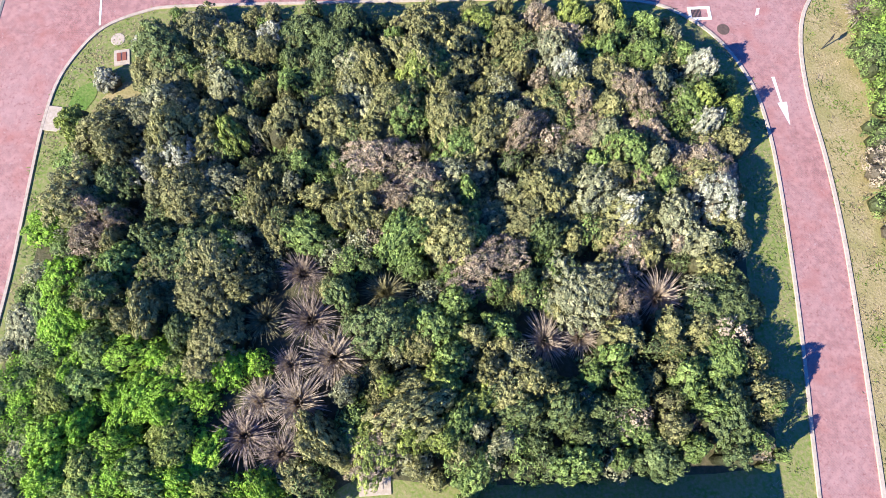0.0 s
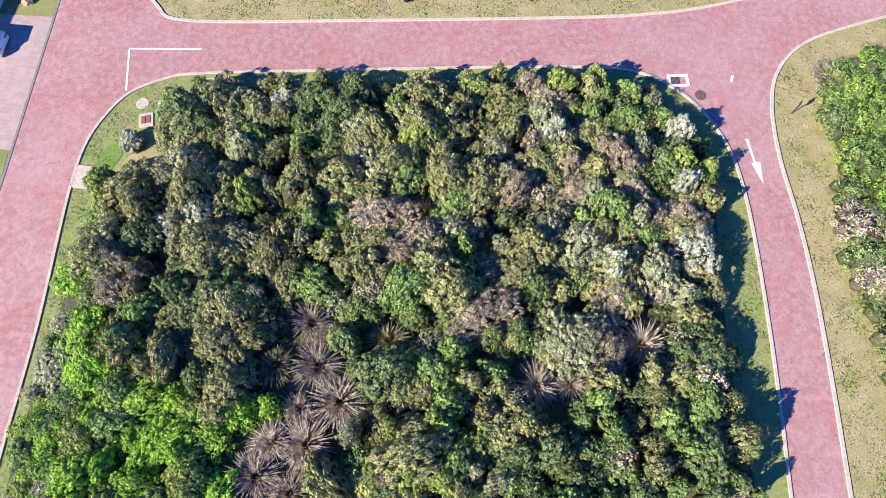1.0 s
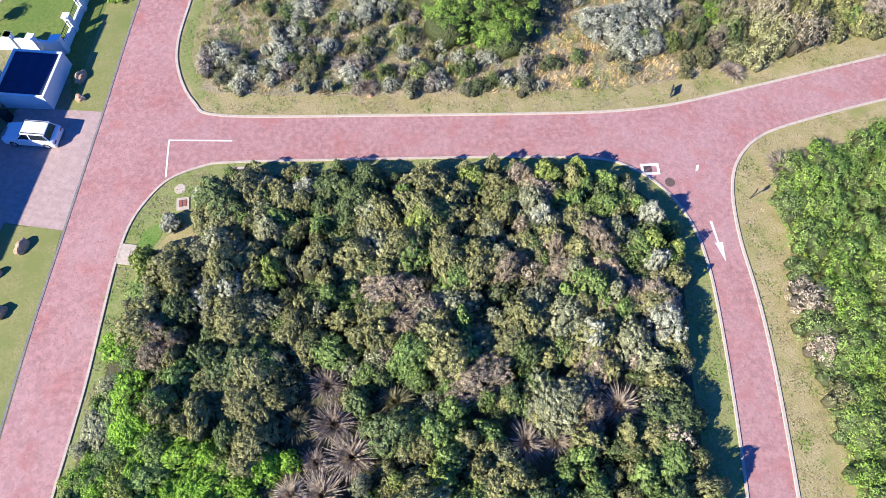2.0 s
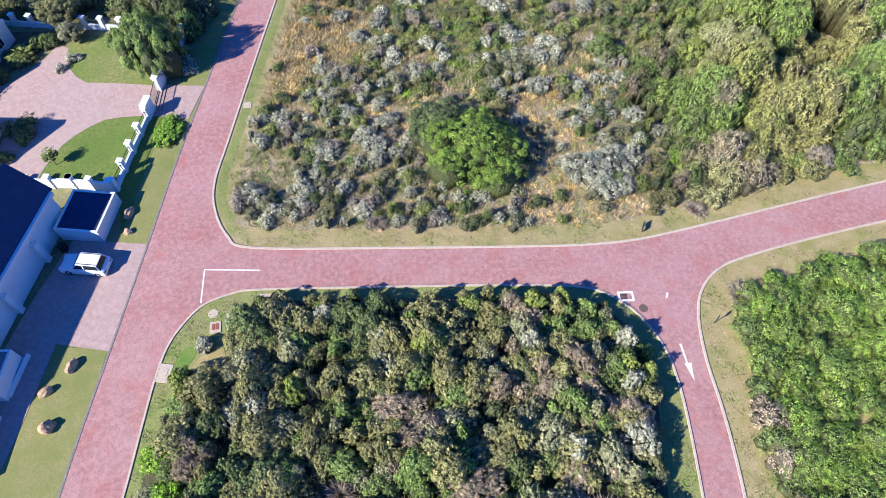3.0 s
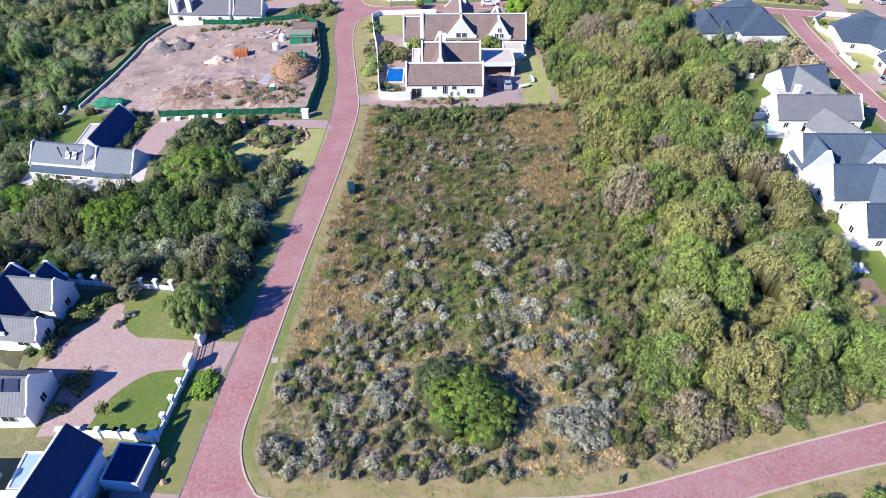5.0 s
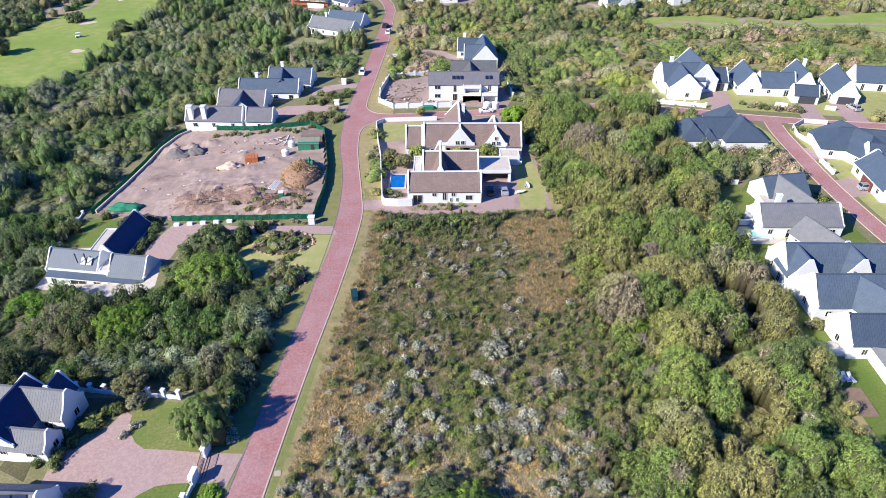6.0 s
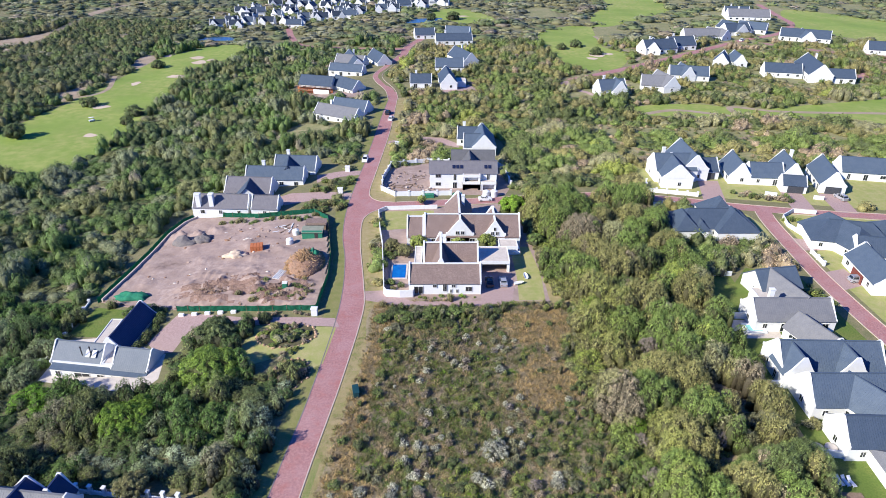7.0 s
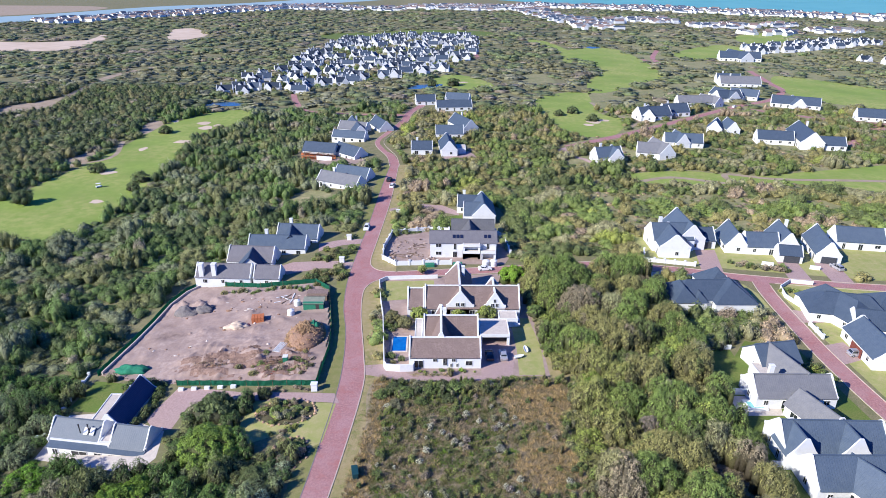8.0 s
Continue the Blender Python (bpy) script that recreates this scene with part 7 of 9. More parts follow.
def car(x, y, turn, paint, label, suv=True, group=""):
    """A parked car: body with wheel arches, glasshouse, wheels, lamps; x runs forwards."""
    c = thing("car", label, "car", x, y, turn, group)
    L, W, H = (4.6, 1.85, 1.68) if suv else (4.2, 1.74, 1.46)
    bm = bmesh.new()
    prof = [(-L / 2, 0.45), (-L / 2 + 0.05, 0.95), (-L / 2 + 0.25, 1.05), (L * 0.17, 1.03), (L / 2 - 0.35, 0.9), (L / 2 - 0.03, 0.72), (L / 2, 0.42), (L / 2 - 0.12, 0.25), (-L / 2 + 0.1, 0.25)]
    rows = []
    for yy, k in ((-W / 2, 0.97), (-W / 2 + 0.08, 1.0), (W / 2 - 0.08, 1.0), (W / 2, 0.97)):
        rows.append([bm.verts.new((px * (1 if k == 1.0 else 0.965), yy, 0.25 + (pz - 0.25) * k)) for px, pz in prof])
    for r0, r1 in zip(rows, rows[1:]):
        for i in range(len(prof)):
            j = (i + 1) % len(prof)
            bm.faces.new((r0[i], r0[j], r1[j], r1[i]))
    bm.faces.new(rows[0])
    bm.faces.new(rows[-1][::-1])
    bmesh.ops.recalc_face_normals(bm, faces=bm.faces)
    bmesh.ops.bevel(bm, geom=bm.edges[:], offset=0.04, segments=2, affect='EDGES')
    part("body", bm, M[paint], c, smooth=False)
    # glasshouse and roof
    back, front = -L / 2 + (0.3 if suv else 0.75), L * 0.2
    bm = bmesh.new()
    lo = [(back, -W / 2 + 0.1), (front, -W / 2 + 0.1), (front, W / 2 - 0.1), (back, W / 2 - 0.1)]
    hi = [(back + 0.35, -W / 2 + 0.26), (front - 0.75, -W / 2 + 0.26), (front - 0.75, W / 2 - 0.26), (back + 0.35, W / 2 - 0.26)]
    a = [bm.verts.new((*p, 0.98)) for p in lo]
    b = [bm.verts.new((*p, H - 0.06)) for p in hi]
    bm.faces.new(b)
    for i in range(4):
        bm.faces.new((a[i], a[(i + 1) % 4], b[(i + 1) % 4], b[i]))
    part("window_glass", bm, M["glass"], c, "dark tinted glass")
    bm = bmesh.new()
    add_box(bm, (back + front - 0.4) / 2, 0, H - 0.1, front - back - 0.85, W - 0.42, 0.1, bevel=0.04)
    part("roof_panel", bm, M[paint], c)
    for px, top in ((back + 0.02, back + 0.37), (front - 0.02, front - 0.75), (-0.35, -0.35)):
        for s in (-1, 1):
            bm = bmesh.new()
            v0, v1 = Vector((px, s * (W / 2 - 0.09), 0.98)), Vector((top, s * (W / 2 - 0.25), H - 0.05))
            d = v1 - v0
            m = Matrix.Translation((v0 + v1) / 2) @ d.to_track_quat('Z', 'Y').to_matrix().to_4x4() @ Matrix.Diagonal((0.09, 0.06, d.length, 1))
            bmesh.ops.create_cube(bm, size=1, matrix=m)
            part("pillar", bm, M[paint], c)
    if suv:
        box_part("roof_rail", c, "dark_metal", ((back + front) / 2 - 0.2, W / 2 - 0.33, H, 1.9, 0.05, 0.05))
        box_part("roof_rail", c, "dark_metal", ((back + front) / 2 - 0.2, -W / 2 + 0.33, H, 1.9, 0.05, 0.05))
    for sx in (-1, 1):
        for s in (-1, 1):
            m = Matrix.Translation((sx * L * 0.31, s * (W / 2 - 0.1), 0.34)) @ Matrix.Rotation(math.pi / 2, 4, 'X')
            bm = bmesh.new()
            bmesh.ops.create_cone(bm, cap_ends=True, segments=20, radius1=0.34, radius2=0.34, depth=0.22, matrix=m)
            wh = part("wheel", bm, M["tyre"], c)
            bm = bmesh.new()
            bmesh.ops.create_cone(bm, cap_ends=True, segments=12, radius1=0.2, radius2=0.2, depth=0.235, matrix=m)
            part("rim", bm, M["car_silver"], wh)
            box_part("headlight" if sx > 0 else "tail_light", c, "frame" if sx > 0 else "red_door", (sx * (L / 2 - 0.12), s * (W / 2 - 0.28), 0.68, 0.2, 0.36, 0.14))
        if sx > 0:
            for s in (-1, 1):
                box_part("mirror", c, paint, (L * 0.12, s * (W / 2 + 0.06), 0.98, 0.12, 0.2, 0.13))
    return c


def tree(x, y, height, radius, tint, label, seed, leaves=2600, trunk=0.22, leaf=0.11, squash=0.62, subs=34, group=""):
    """A tapered trunk with limbs under a crown of many leafy clumps."""
    t = thing("tree", label, "tree", x, y, 0, group)
    r = random.Random(seed)
    bm = bmesh.new()
    ch = height - radius * squash * 1.3
    add_cyl(bm, 0, 0, -0.2, trunk, ch + 0.6, 9, trunk * 0.6)
    for k in range(6):
        a = k * 1.05 + r.uniform(-0.3, 0.3)
        d = Vector((math.cos(a) * radius * 0.6, math.sin(a) * radius * 0.6, radius * squash * 0.8))
        m = Matrix.Translation(Vector((0, 0, ch * 0.8)) + d / 2) @ d.to_track_quat('Z', 'Y').to_matrix().to_4x4()
        bmesh.ops.create_cone(bm, cap_ends=True, segments=6, radius1=trunk * 0.5, radius2=trunk * 0.15, depth=d.length, matrix=m)
    part("trunk", bm, M["bark"], t)
    vs, fl, fc, sh = crown(seed, leaves * 2, leaf * 0.75, subs * 2, 6)
    vs = vs * np.array([radius, radius, radius * squash * 1.7])
    vs[:, 2] += height - vs[:, 2].max()
    ob = new("crown", raw_mesh("crown", vs, fl, fc, tuple(c * 1.5 for c in TINT[tint]), M["leaf"], sh))
    ob.parent = t
    return t


GARDEN = {}


def planting(points, group, tints, lo=0.4, hi=0.9, seed=1):
    r = random.Random(seed)
    for x, y in points:
        s = r.uniform(lo, hi)
        x, y = x + r.uniform(-0.7, 0.7), y + r.uniform(-0.7, 0.7)
        t = r.choice(tints)
        if t not in GARDEN:
            vs, fl, fc, sh = crown(600 + len(GARDEN), 560, 0.14, 30, 3)
            GARDEN[t] = raw_mesh("garden_plant", vs, fl, fc, tuple(c * 1.5 for c in TINT[t]), M["leaf"], sh)
        ob = new("garden_plant", GARDEN[t])
        ob.matrix_basis = pose(x, y, ground_z(x), 0, 0, r.uniform(0, 360)) @ Matrix.Diagonal((s * 1.15, s * 0.95, s * r.uniform(0.7, 1.3), 1))
        tagged(ob, WORDS[t].replace("coastal", "garden"), "plant", group)


# ---------------------------------------------------------------- road furniture and markings
def marking(name, outline, label):
    ob = patch(name, outline, M["white_paint"], 0.026, label, "road marking", "thing", smooth=False)
    return ob


def strip(a, b, w):
    d = (Vector(b) - Vector(a)).normalized()
    n = Vector((-d.y, d.x)) * w / 2
    return [(a[0] - n.x, a[1] - n.y), (b[0] - n.x, b[1] - n.y), (b[0] + n.x, b[1] + n.y), (a[0] + n.x, a[1] + n.y)]


marking("give_way_line", strip((-22.55, 30.2), (-17.2, 30.05), 0.14), "thin white painted line at the road junction")
marking("give_way_line", strip((-22.5, 30.12), (-22.2, 26.6), 0.14), "thin white painted line at the road junction")
marking("arrow", [(21.30, 21.9), (21.52, 21.92), (21.70, 20.1), (22.0, 20.12), (21.92, 18.45), (21.38, 20.05), (21.56, 20.08)], "white painted arrow on the red paving")
marking("paint_mark", [(21.0, 26.5), (21.25, 26.6), (21.4, 27.1), (21.2, 27.1)], "small worn white paint mark")

d = thing("storm_drain", "square storm drain with white concrete surround and iron grate", "drain", 17.35, 26.75, 2)
box_part("surround", d, "white_paint", (0, 0.42, 0, 1.5, 0.2, 0.05), (0, -0.42, 0, 1.5, 0.2, 0.05), (-0.65, 0, 0, 0.2, 0.64, 0.05), (0.65, 0, 0, 0.2, 0.64, 0.05), label="white painted concrete surround")
# flat black plate painted in for the unlit pit below the grate
box_part("sump_black", d, "tyre", (0, 0, 0.005, 1.1, 0.64, 0.012))
for k in range(7):
    box_part("grate_bar", d, "dark_metal", (-0.48 + k * 0.09, 0, 0.012, 0.045, 0.62, 0.03))


def disc(name, label, x, y, r, mat, h=0.06, rim=None):
    bm = bmesh.new()
    add_cyl(bm, 0, 0, -0.02, r, h, 28)
    bmesh.ops.bevel(bm, geom=[e for e in bm.edges if abs(e.verts[0].co.z - e.verts[1].co.z) < 1e-4], offset=0.015, segments=1, affect='EDGES')
    e = thing(name, label, "manhole", x, y)
    part("cover", bm, M[mat], e)
    bm = bmesh.new()
    for k in range(-3, 4):
        w = 2 * math.sqrt(max(0.01, (r * 0.85) ** 2 - (k * r * 0.25) ** 2))
        add_box(bm, 0, k * r * 0.25, h - 0.021, w, r * 0.06, 0.008)
    part("tread", bm, M[mat], e)


disc("manhole", "round pale concrete manhole cover in the grass", -20.85, 25.5, 0.46, "kerb")
disc("manhole", "round rusted iron manhole cover in the paving", 18.75, 25.5, 0.42, "grating", 0.05)
s = thing("meter_box", "square concrete meter box with red iron lids", "utility cover", -20.4, 24.1, 8)
box_part("slab", s, "kerb", (0, 0, -0.05, 1.0, 1.15, 0.13))
box_part("lid", s, "red_cover", (-0.17, 0.05, 0.08, 0.27, 0.6, 0.03))
box_part("lid", s, "red_cover", (0.17, 0.05, 0.08, 0.27, 0.6, 0.03))
for x, y, a, b, t in ((-24.15, 19.8, 1.25, 1.7, -8), (-16.3, 27.1, 1.4, 0.8, 0), (-3.7, -2.2, 1.7, 1.0, 3), (-21.6, 51.8, 0.9, 0.9, 5)):
    s = thing("concrete_slab", "pale concrete inspection slab set in the verge", "slab", x, y, t)
    box_part("slab", s, "kerb", (0, 0, -0.05, a, b, 0.13), bevel=0.02)
    box_part("lid", s, "kerb", (0, 0, 0.08, a * 0.5, b * 0.42, 0.025))


def sign_post(x, y, turn, h, w, sh, label):
    s = thing("sign_post", label, "sign", x, y, turn)
    bm = bmesh.new()
    add_cyl(bm, 0, 0, -0.2, 0.035, h + 0.2, 10)
    part("post", bm, M["dark_metal"], s)
    box_part("sign_plate", s, "dark_metal", (0, 0, h - sh, w, 0.04, sh), label="small dark sign plate seen from above")


sign_post(24.9, 23.9, 60, 1.4, 0.42, 0.4, "thin dark post with a small sign plate")
sign_post(-15.25, 26.9, 40, 1.35, 0.3, 0.3, "slim dark bollard light beside the kerb")
sign_post(-19.4, 56.6, 10, 1.0, 0.35, 0.35, "slim dark post in the verge grass")
s = thing("estate_sign", "low dark timber sign on two posts in the verge", "sign", 20.2, 34.25, 70)
for k in (-0.35, 0.35):
    box_part("post", s, "timber", (k, 0, -0.2, 0.1, 0.1, 0.95))
box_part("board", s, "dark_metal", (0, 0.02, 0.35, 1.0, 0.08, 0.4))
boulder(-5.8, 34.5, 0.3, 0.2, 0.16, 20, "small pale stone lying in the verge")
for x, y, a, b, c, t in ((-31.4, 37.0, 0.75, 0.35, 0.55, 70), (-31.0, 34.75, 0.42, 0.36, 0.4, 0), (-32.4, 20.6, 0.36, 0.72, 0.6, -14), (-34.1, 18.3, 0.65, 0.42, 0.5, 30), (-32.9, 15.2, 0.65, 0.6, 0.7, 40), (-31.8, 64.8, 0.5, 0.4, 0.4, 0)):
    boulder(x, y, a, b, c, t)
k = thing("utility_kiosk", "dark teal utility kiosk in the dry grass", "kiosk", -15.1, 89.2, 12)
box_part("cabinet", k, "teal", (0, 0, -0.1, 1.1, 2.4, 1.25), bevel=0.12)
box_part("lid", k, "teal", (0, 0, 1.16, 1.2, 2.5, 0.1), bevel=0.04)

# ---------------------------------------------------------------- walled house by the road
LAB = "white plastered garden wall with capped piers and dark railings"
ribbon("low_wall", [(-36.75, 21.9), (-37.2, 18.0)], 0.25, M["plaster"], -0.3, 0.75, "low white wall beside the forecourt", "wall", kind="thing", smooth=False)
pier_wall([(-33.5, 40.2), (-32.5, 50.2)], LAB, gap=2.5)
pier_wall([(-32.1, 56.0), (-31.0, 63.8)], LAB, gap=2.6)
pier_wall([(-45.5, 41.4), (-38.2, 40.9), (-33.8, 40.1)], "white plastered garden wall with capped piers", gap=2.2, rails=False, wall_h=1.35)
pier_wall([(-57, 69.2), (-49.5, 67.6), (-39.5, 65.9)], LAB, gap=2.8)
for x, y in ((-32.45, 51.0), (-32.2, 55.3)):
    g = thing("gate_pier", "thick white gate pier with stepped cap", "gate pier", x, y, -6)
    box_part("shaft", g, "plaster", (0, 0, -0.3, 0.55, 1.5, 2.2))
    box_part("cap", g, "plaster", (0, 0, 1.9, 0.75, 1.7, 0.14))
g = thing("sliding_gate", "dark metal sliding gate with upright bars", "gate", -32.35, 53.2, 93)
box_part("rail", g, "dark_metal", (0, 0, 0.1, 3.4, 0.06, 0.08))
box_part("rail", g, "dark_metal", (0, 0, 1.5, 3.4, 0.06, 0.06))
for i in range(15):
    box_part("bar", g, "dark_metal", (-1.6 + i * 0.228, 0, 0.12, 0.03, 0.03, 1.42))
for dx in (0.5, 0.9):
    r_ = thing("gate_track", "dark steel gate track set in the paving", "track", -32.35 + dx, 53.3, 93)
    box_part("rail", r_, "dark_metal", (0, 0, 0.04, 4.0, 0.07, 0.05))
hedge = new("hedge", LARGE["bright"][1])
hedge.matrix_basis = pose(-29.8, 47.9, -0.3, 0, 0, -8) @ Matrix.Diagonal((1.75, 2.7, 1.1, 1))
tagged(hedge, "clipped oval mound of green ground cover", "hedge")
tree(-33.2, 58.4, 8.6, 3.9, "green", "tall oval dark green garden tree inside the wall", 301, leaves=8000, squash=1.12, subs=70, leaf=0.055)
tree(-31.6, 66.0, 4.4, 2.4, "dark", "dark green tree beside the garden wall", 305, leaves=3000, squash=0.8, leaf=0.085)
tree(-41.4, 44.2, 2.4, 0.9, "lime", "small young garden tree on the lawn", 302, leaves=130, subs=6, trunk=0.06, leaf=0.22)
tree(-47.0, 67.2, 5.0, 2.6, "olive", "leafy garden tree behind the wall", 303, leaves=1800)
tree(-45.4, 64.4, 3.0, 1.7, "grey", "pale-leaved garden shrub tree", 304, leaves=900)
planting([(-51.6, 60.6), (-50.8, 61.8), (-52.4, 58.4), (-55.6, 55), (-56.8, 56), (-54.4, 57), (-49.0, 64.6), (-52.6, 62.6), (-53.8, 54.6), (-47.8, 45.6), (-46.9, 47.2), (-46.2, 48.4)], "garden shrubs by the house", ["dark", "green", "green"], 0.7, 1.4, 5)
# dark shrubs added to stand in for the house's shadow on this bed
planting([(-53.0 + rr.uniform(-1.2, 1.2) + i * 0.42, 60.6 + i * 0.36 + rr.uniform(-0.8, 1.6)) for i in range(15)], "dark bed shrubs by the house", ["dark", "dark", "green"], 0.7, 1.2, 25)
planting([(-54.6, 60.3), (-53.9, 59.9), (-47.6, 49.9), (-46.9, 50.2)], "round dark shrubs by the walls", ["dark"], 1.1, 1.4, 28)
planting([(-44.4, 60.3), (-44.8, 59.9), (-43.9, 60.7)], "silvery shrubs on the lawn", ["silver"], 0.6, 0.9, 29)
planting([(-29.6, 57.4), (-30.0, 58.6), (-30.6, 57.9), (-30.2, 59.8), (-30.9, 60.8)], "silvery verge plants by the gate", ["silver"], 0.5, 0.9, 6)
planting([(-42.3, 8 + i * 1.3) for i in range(3)] + [(-36.4 - i * 0.7, 5 - i * 1.4) for i in range(8)] + [(-38.4 - i * 0.7, 8 - i * 1.4) for i in range(7)], "dark shrubs by the forecourt", ["dark", "green"], 1.2, 1.9, 7)
# palm-like garden plant
def strap_plant(x, y, r, h, seed):
    q = np.random.default_rng(seed)
    V, Q = [], []
    for i in range(40):
        a, out, L = q.uniform(0, 6.28), q.uniform(0.3, 1.0), q.uniform(0.8, 1.1)
        side = np.array([-np.sin(a), np.cos(a), 0]) * q.uniform(0.06, 0.1)
        k0 = len(V)
        for t, wd in ((0.02, 0.4), (0.35, 1.0), (0.7, 0.9), (1.0, 0.1)):
            p = np.array([np.cos(a) * out * L * t, np.sin(a) * out * L * t, L * (1.25 * t - 0.75 * t * t) * (1.2 - 0.5 * out)])
            V += [p - side * wd, p + side * wd]
        Q += [(k0 + j * 2, k0 + j * 2 + 1, k0 + j * 2 + 3, k0 + j * 2 + 2) for j in range(3)]
    ob = new("strap_plant", raw_mesh("strap_plant", np.array(V), np.array(Q), np.zeros((0, 3), int), TINT["lime"], M["leaf"]))
    ob.matrix_basis = pose(x, y, ground_z(x)) @ Matrix.Diagonal((r, r, h, 1))
    tagged(ob, "broad-leaved strap plant beside the house", "plant")


strap_plant(-51.2, 62.0, 2.1, 2.8, 1)
strap_plant(-55.4, 56.4, 1.6, 1.8, 2)
car(-33.95, 30.85, 174, "car_white", "white sport utility car parked on the forecourt")
s = thing("dustbin", "black dustbin beside the outbuilding", "bin", -36.9, 33.0)
box_part("tub", s, "tyre", (0, 0, 0, 0.6, 0.6, 0.95), bevel=0.05)
box_part("lid", s, "tyre", (0, 0, 0.95, 0.66, 0.66, 0.06))
for x, y, t in ((-53.6, 45.5, 0), (-51.6, 45.5, 0)):
    s = thing("solar_panel", "dark solar panel on the grey roof", "solar panel", x, y, 0, z=3.56)
    bm = bmesh.new()
    add_box(bm, 0, 0, 0, 1.7, 1.6, 0.06)
    bm.transform(Matrix.Rotation(radians(42), 4, 'X'))
    part("panel", bm, M["panel"], s)

def rock_mesh(seed):
    q = np.random.default_rng(seed)
    me = bpy.data.meshes.new("garden_rock")
    me.from_pydata([tuple(p) for p in ICO_V * q.uniform(0.7, 1.2, (len(ICO_V), 1))], [], [tuple(int(i) for i in f) for f in ICO_F])
    me.materials.append(M["rock"])
    return me


ROCKS = [rock_mesh(k) for k in (1, 2, 3)]
# ---------------------------------------------------------------- large shrubs of the heath lot
def big_shrub(x, y, r, h, tint, label, seed, leaves=3600, leaf=0.07, subs=40):
    dry = tint == "mauve"
    vs, fl, fc, sh = crown(seed, int(leaves * 1.9), leaf * (1.6 if dry else 0.72), int(subs * 2.6), 7, core=0.36 if dry else 0.84, blade=0.2 if dry else 0.6, loose=0.8 if dry else 0.4)
    ob = new("tall_shrub", raw_mesh("tall_shrub", vs, fl, fc, tuple(c * {"silver": 0.98, "grey": 1.1, "mauve": 1.25, "bright": 0.95, "glossy": 1.4, "lime": 1.25}.get(tint, 1.5) for c in TINT[tint]), M["leaf"], sh))
    ob.matrix_basis = pose(x, y, ground_z(x)) @ Matrix.Diagonal((r, r, h, 1))
    tagged(ob, label, "shrub", "large shrubs of the heath lot")


big_shrub(4.0, 43.4, 5.9, 4.4, "glossy", "broad domed green shrub with glossy leaves", 401, 7500, 0.042, 110)
big_shrub(0.2, 47.4, 3.9, 2.9, "dark", "dark green domed shrub beside a larger one", 402, 4200, 0.055, 60)
for x, y, r, h in ((15.4, 41.6, 2.6, 1.7), (18.4, 42.6, 2.4, 1.6), (17.0, 39.4, 2.0, 1.4), (19.2, 39.6, 1.5, 1.2)):
    big_shrub(x, y, r, h, "silver", "silvery woolly-leaved shrub in the heath", 410 + int(x * 10), 1500, 0.09, 22)
for x, y, r, h in ((9.3, 74.6, 2.5, 1.8), (6.3, 69.2, 1.3, 1.2), (8.7, 63.4, 1.3, 1.1), (18.7, 68.0, 1.3, 1.1), (21.6, 67.9, 0.9, 0.8), (11.5, 54.0, 1.6, 1.2), (14.6, 53.7, 1.1, 0.9), (11.7, 59.0, 1.2, 1.0), (6.1, 58.6, 1.0, 1.0), (6.3, 54.8, 1.0, 1.0), (-3.1, 66.7, 1.2, 1.0), (-7.3, 65.2, 1.3, 1.0), (-11.0, 70.9, 1.0, 0.9), (-5.4, 49.0, 1.3, 1.0), (-6.8, 45.2, 1.5, 1.1), (-7.5, 36.6, 1.2, 1.0), (-1.5, 36.8, 1.1, 1.0), (-15.1, 36.8, 1.0, 0.9), (-6.3, 52.5, 1.1, 0.9), (-10.1, 50.3, 1.3, 1.0), (-12.9, 45.3, 1.2, 0.9), (-9.6, 62.8, 1.3, 1.0), (21.8, 49.4, 1.4, 1.0), (23.9, 47.1, 1.2, 0.9), (12.1, 95.7, 1.3, 1.0), (4.9, 81.3, 1.1, 0.9), (53.7, 60.3, 2.0, 2.4), (-12.0, 66.6, 1.2, 1.0)):
    big_shrub(x, y, r, h, "silver" if r > 1.15 else "grey", "silvery grey shrub in the heath", 430 + int(abs(x * 7 + y)), 800, 0.12, 18)
for x, y, r, h in ((38.8, 68.4, 2.8, 2.9), (33.7, 68.4, 2.0, 2.4), (15.1, 67.7, 1.1, 1.2), (-2.0, 73.5, 1.0, 1.0), (41.0, 85.0, 2.2, 3.6), (42.1, 100.9, 2.0, 3.6), (33.9, 76.4, 1.5, 2.0), (47.1, 75.6, 1.5, 3.2), (38.8, 50.0, 2.2, 3.0), (40.2, 42.4, 1.6, 2.2), (34.1, 62.9, 1.2, 1.7)):
    big_shrub(x, y, r, h, "mauve", "leafless grey-brown shrub of bare twigs", 470 + int(x), 1700, 0.085, 30)
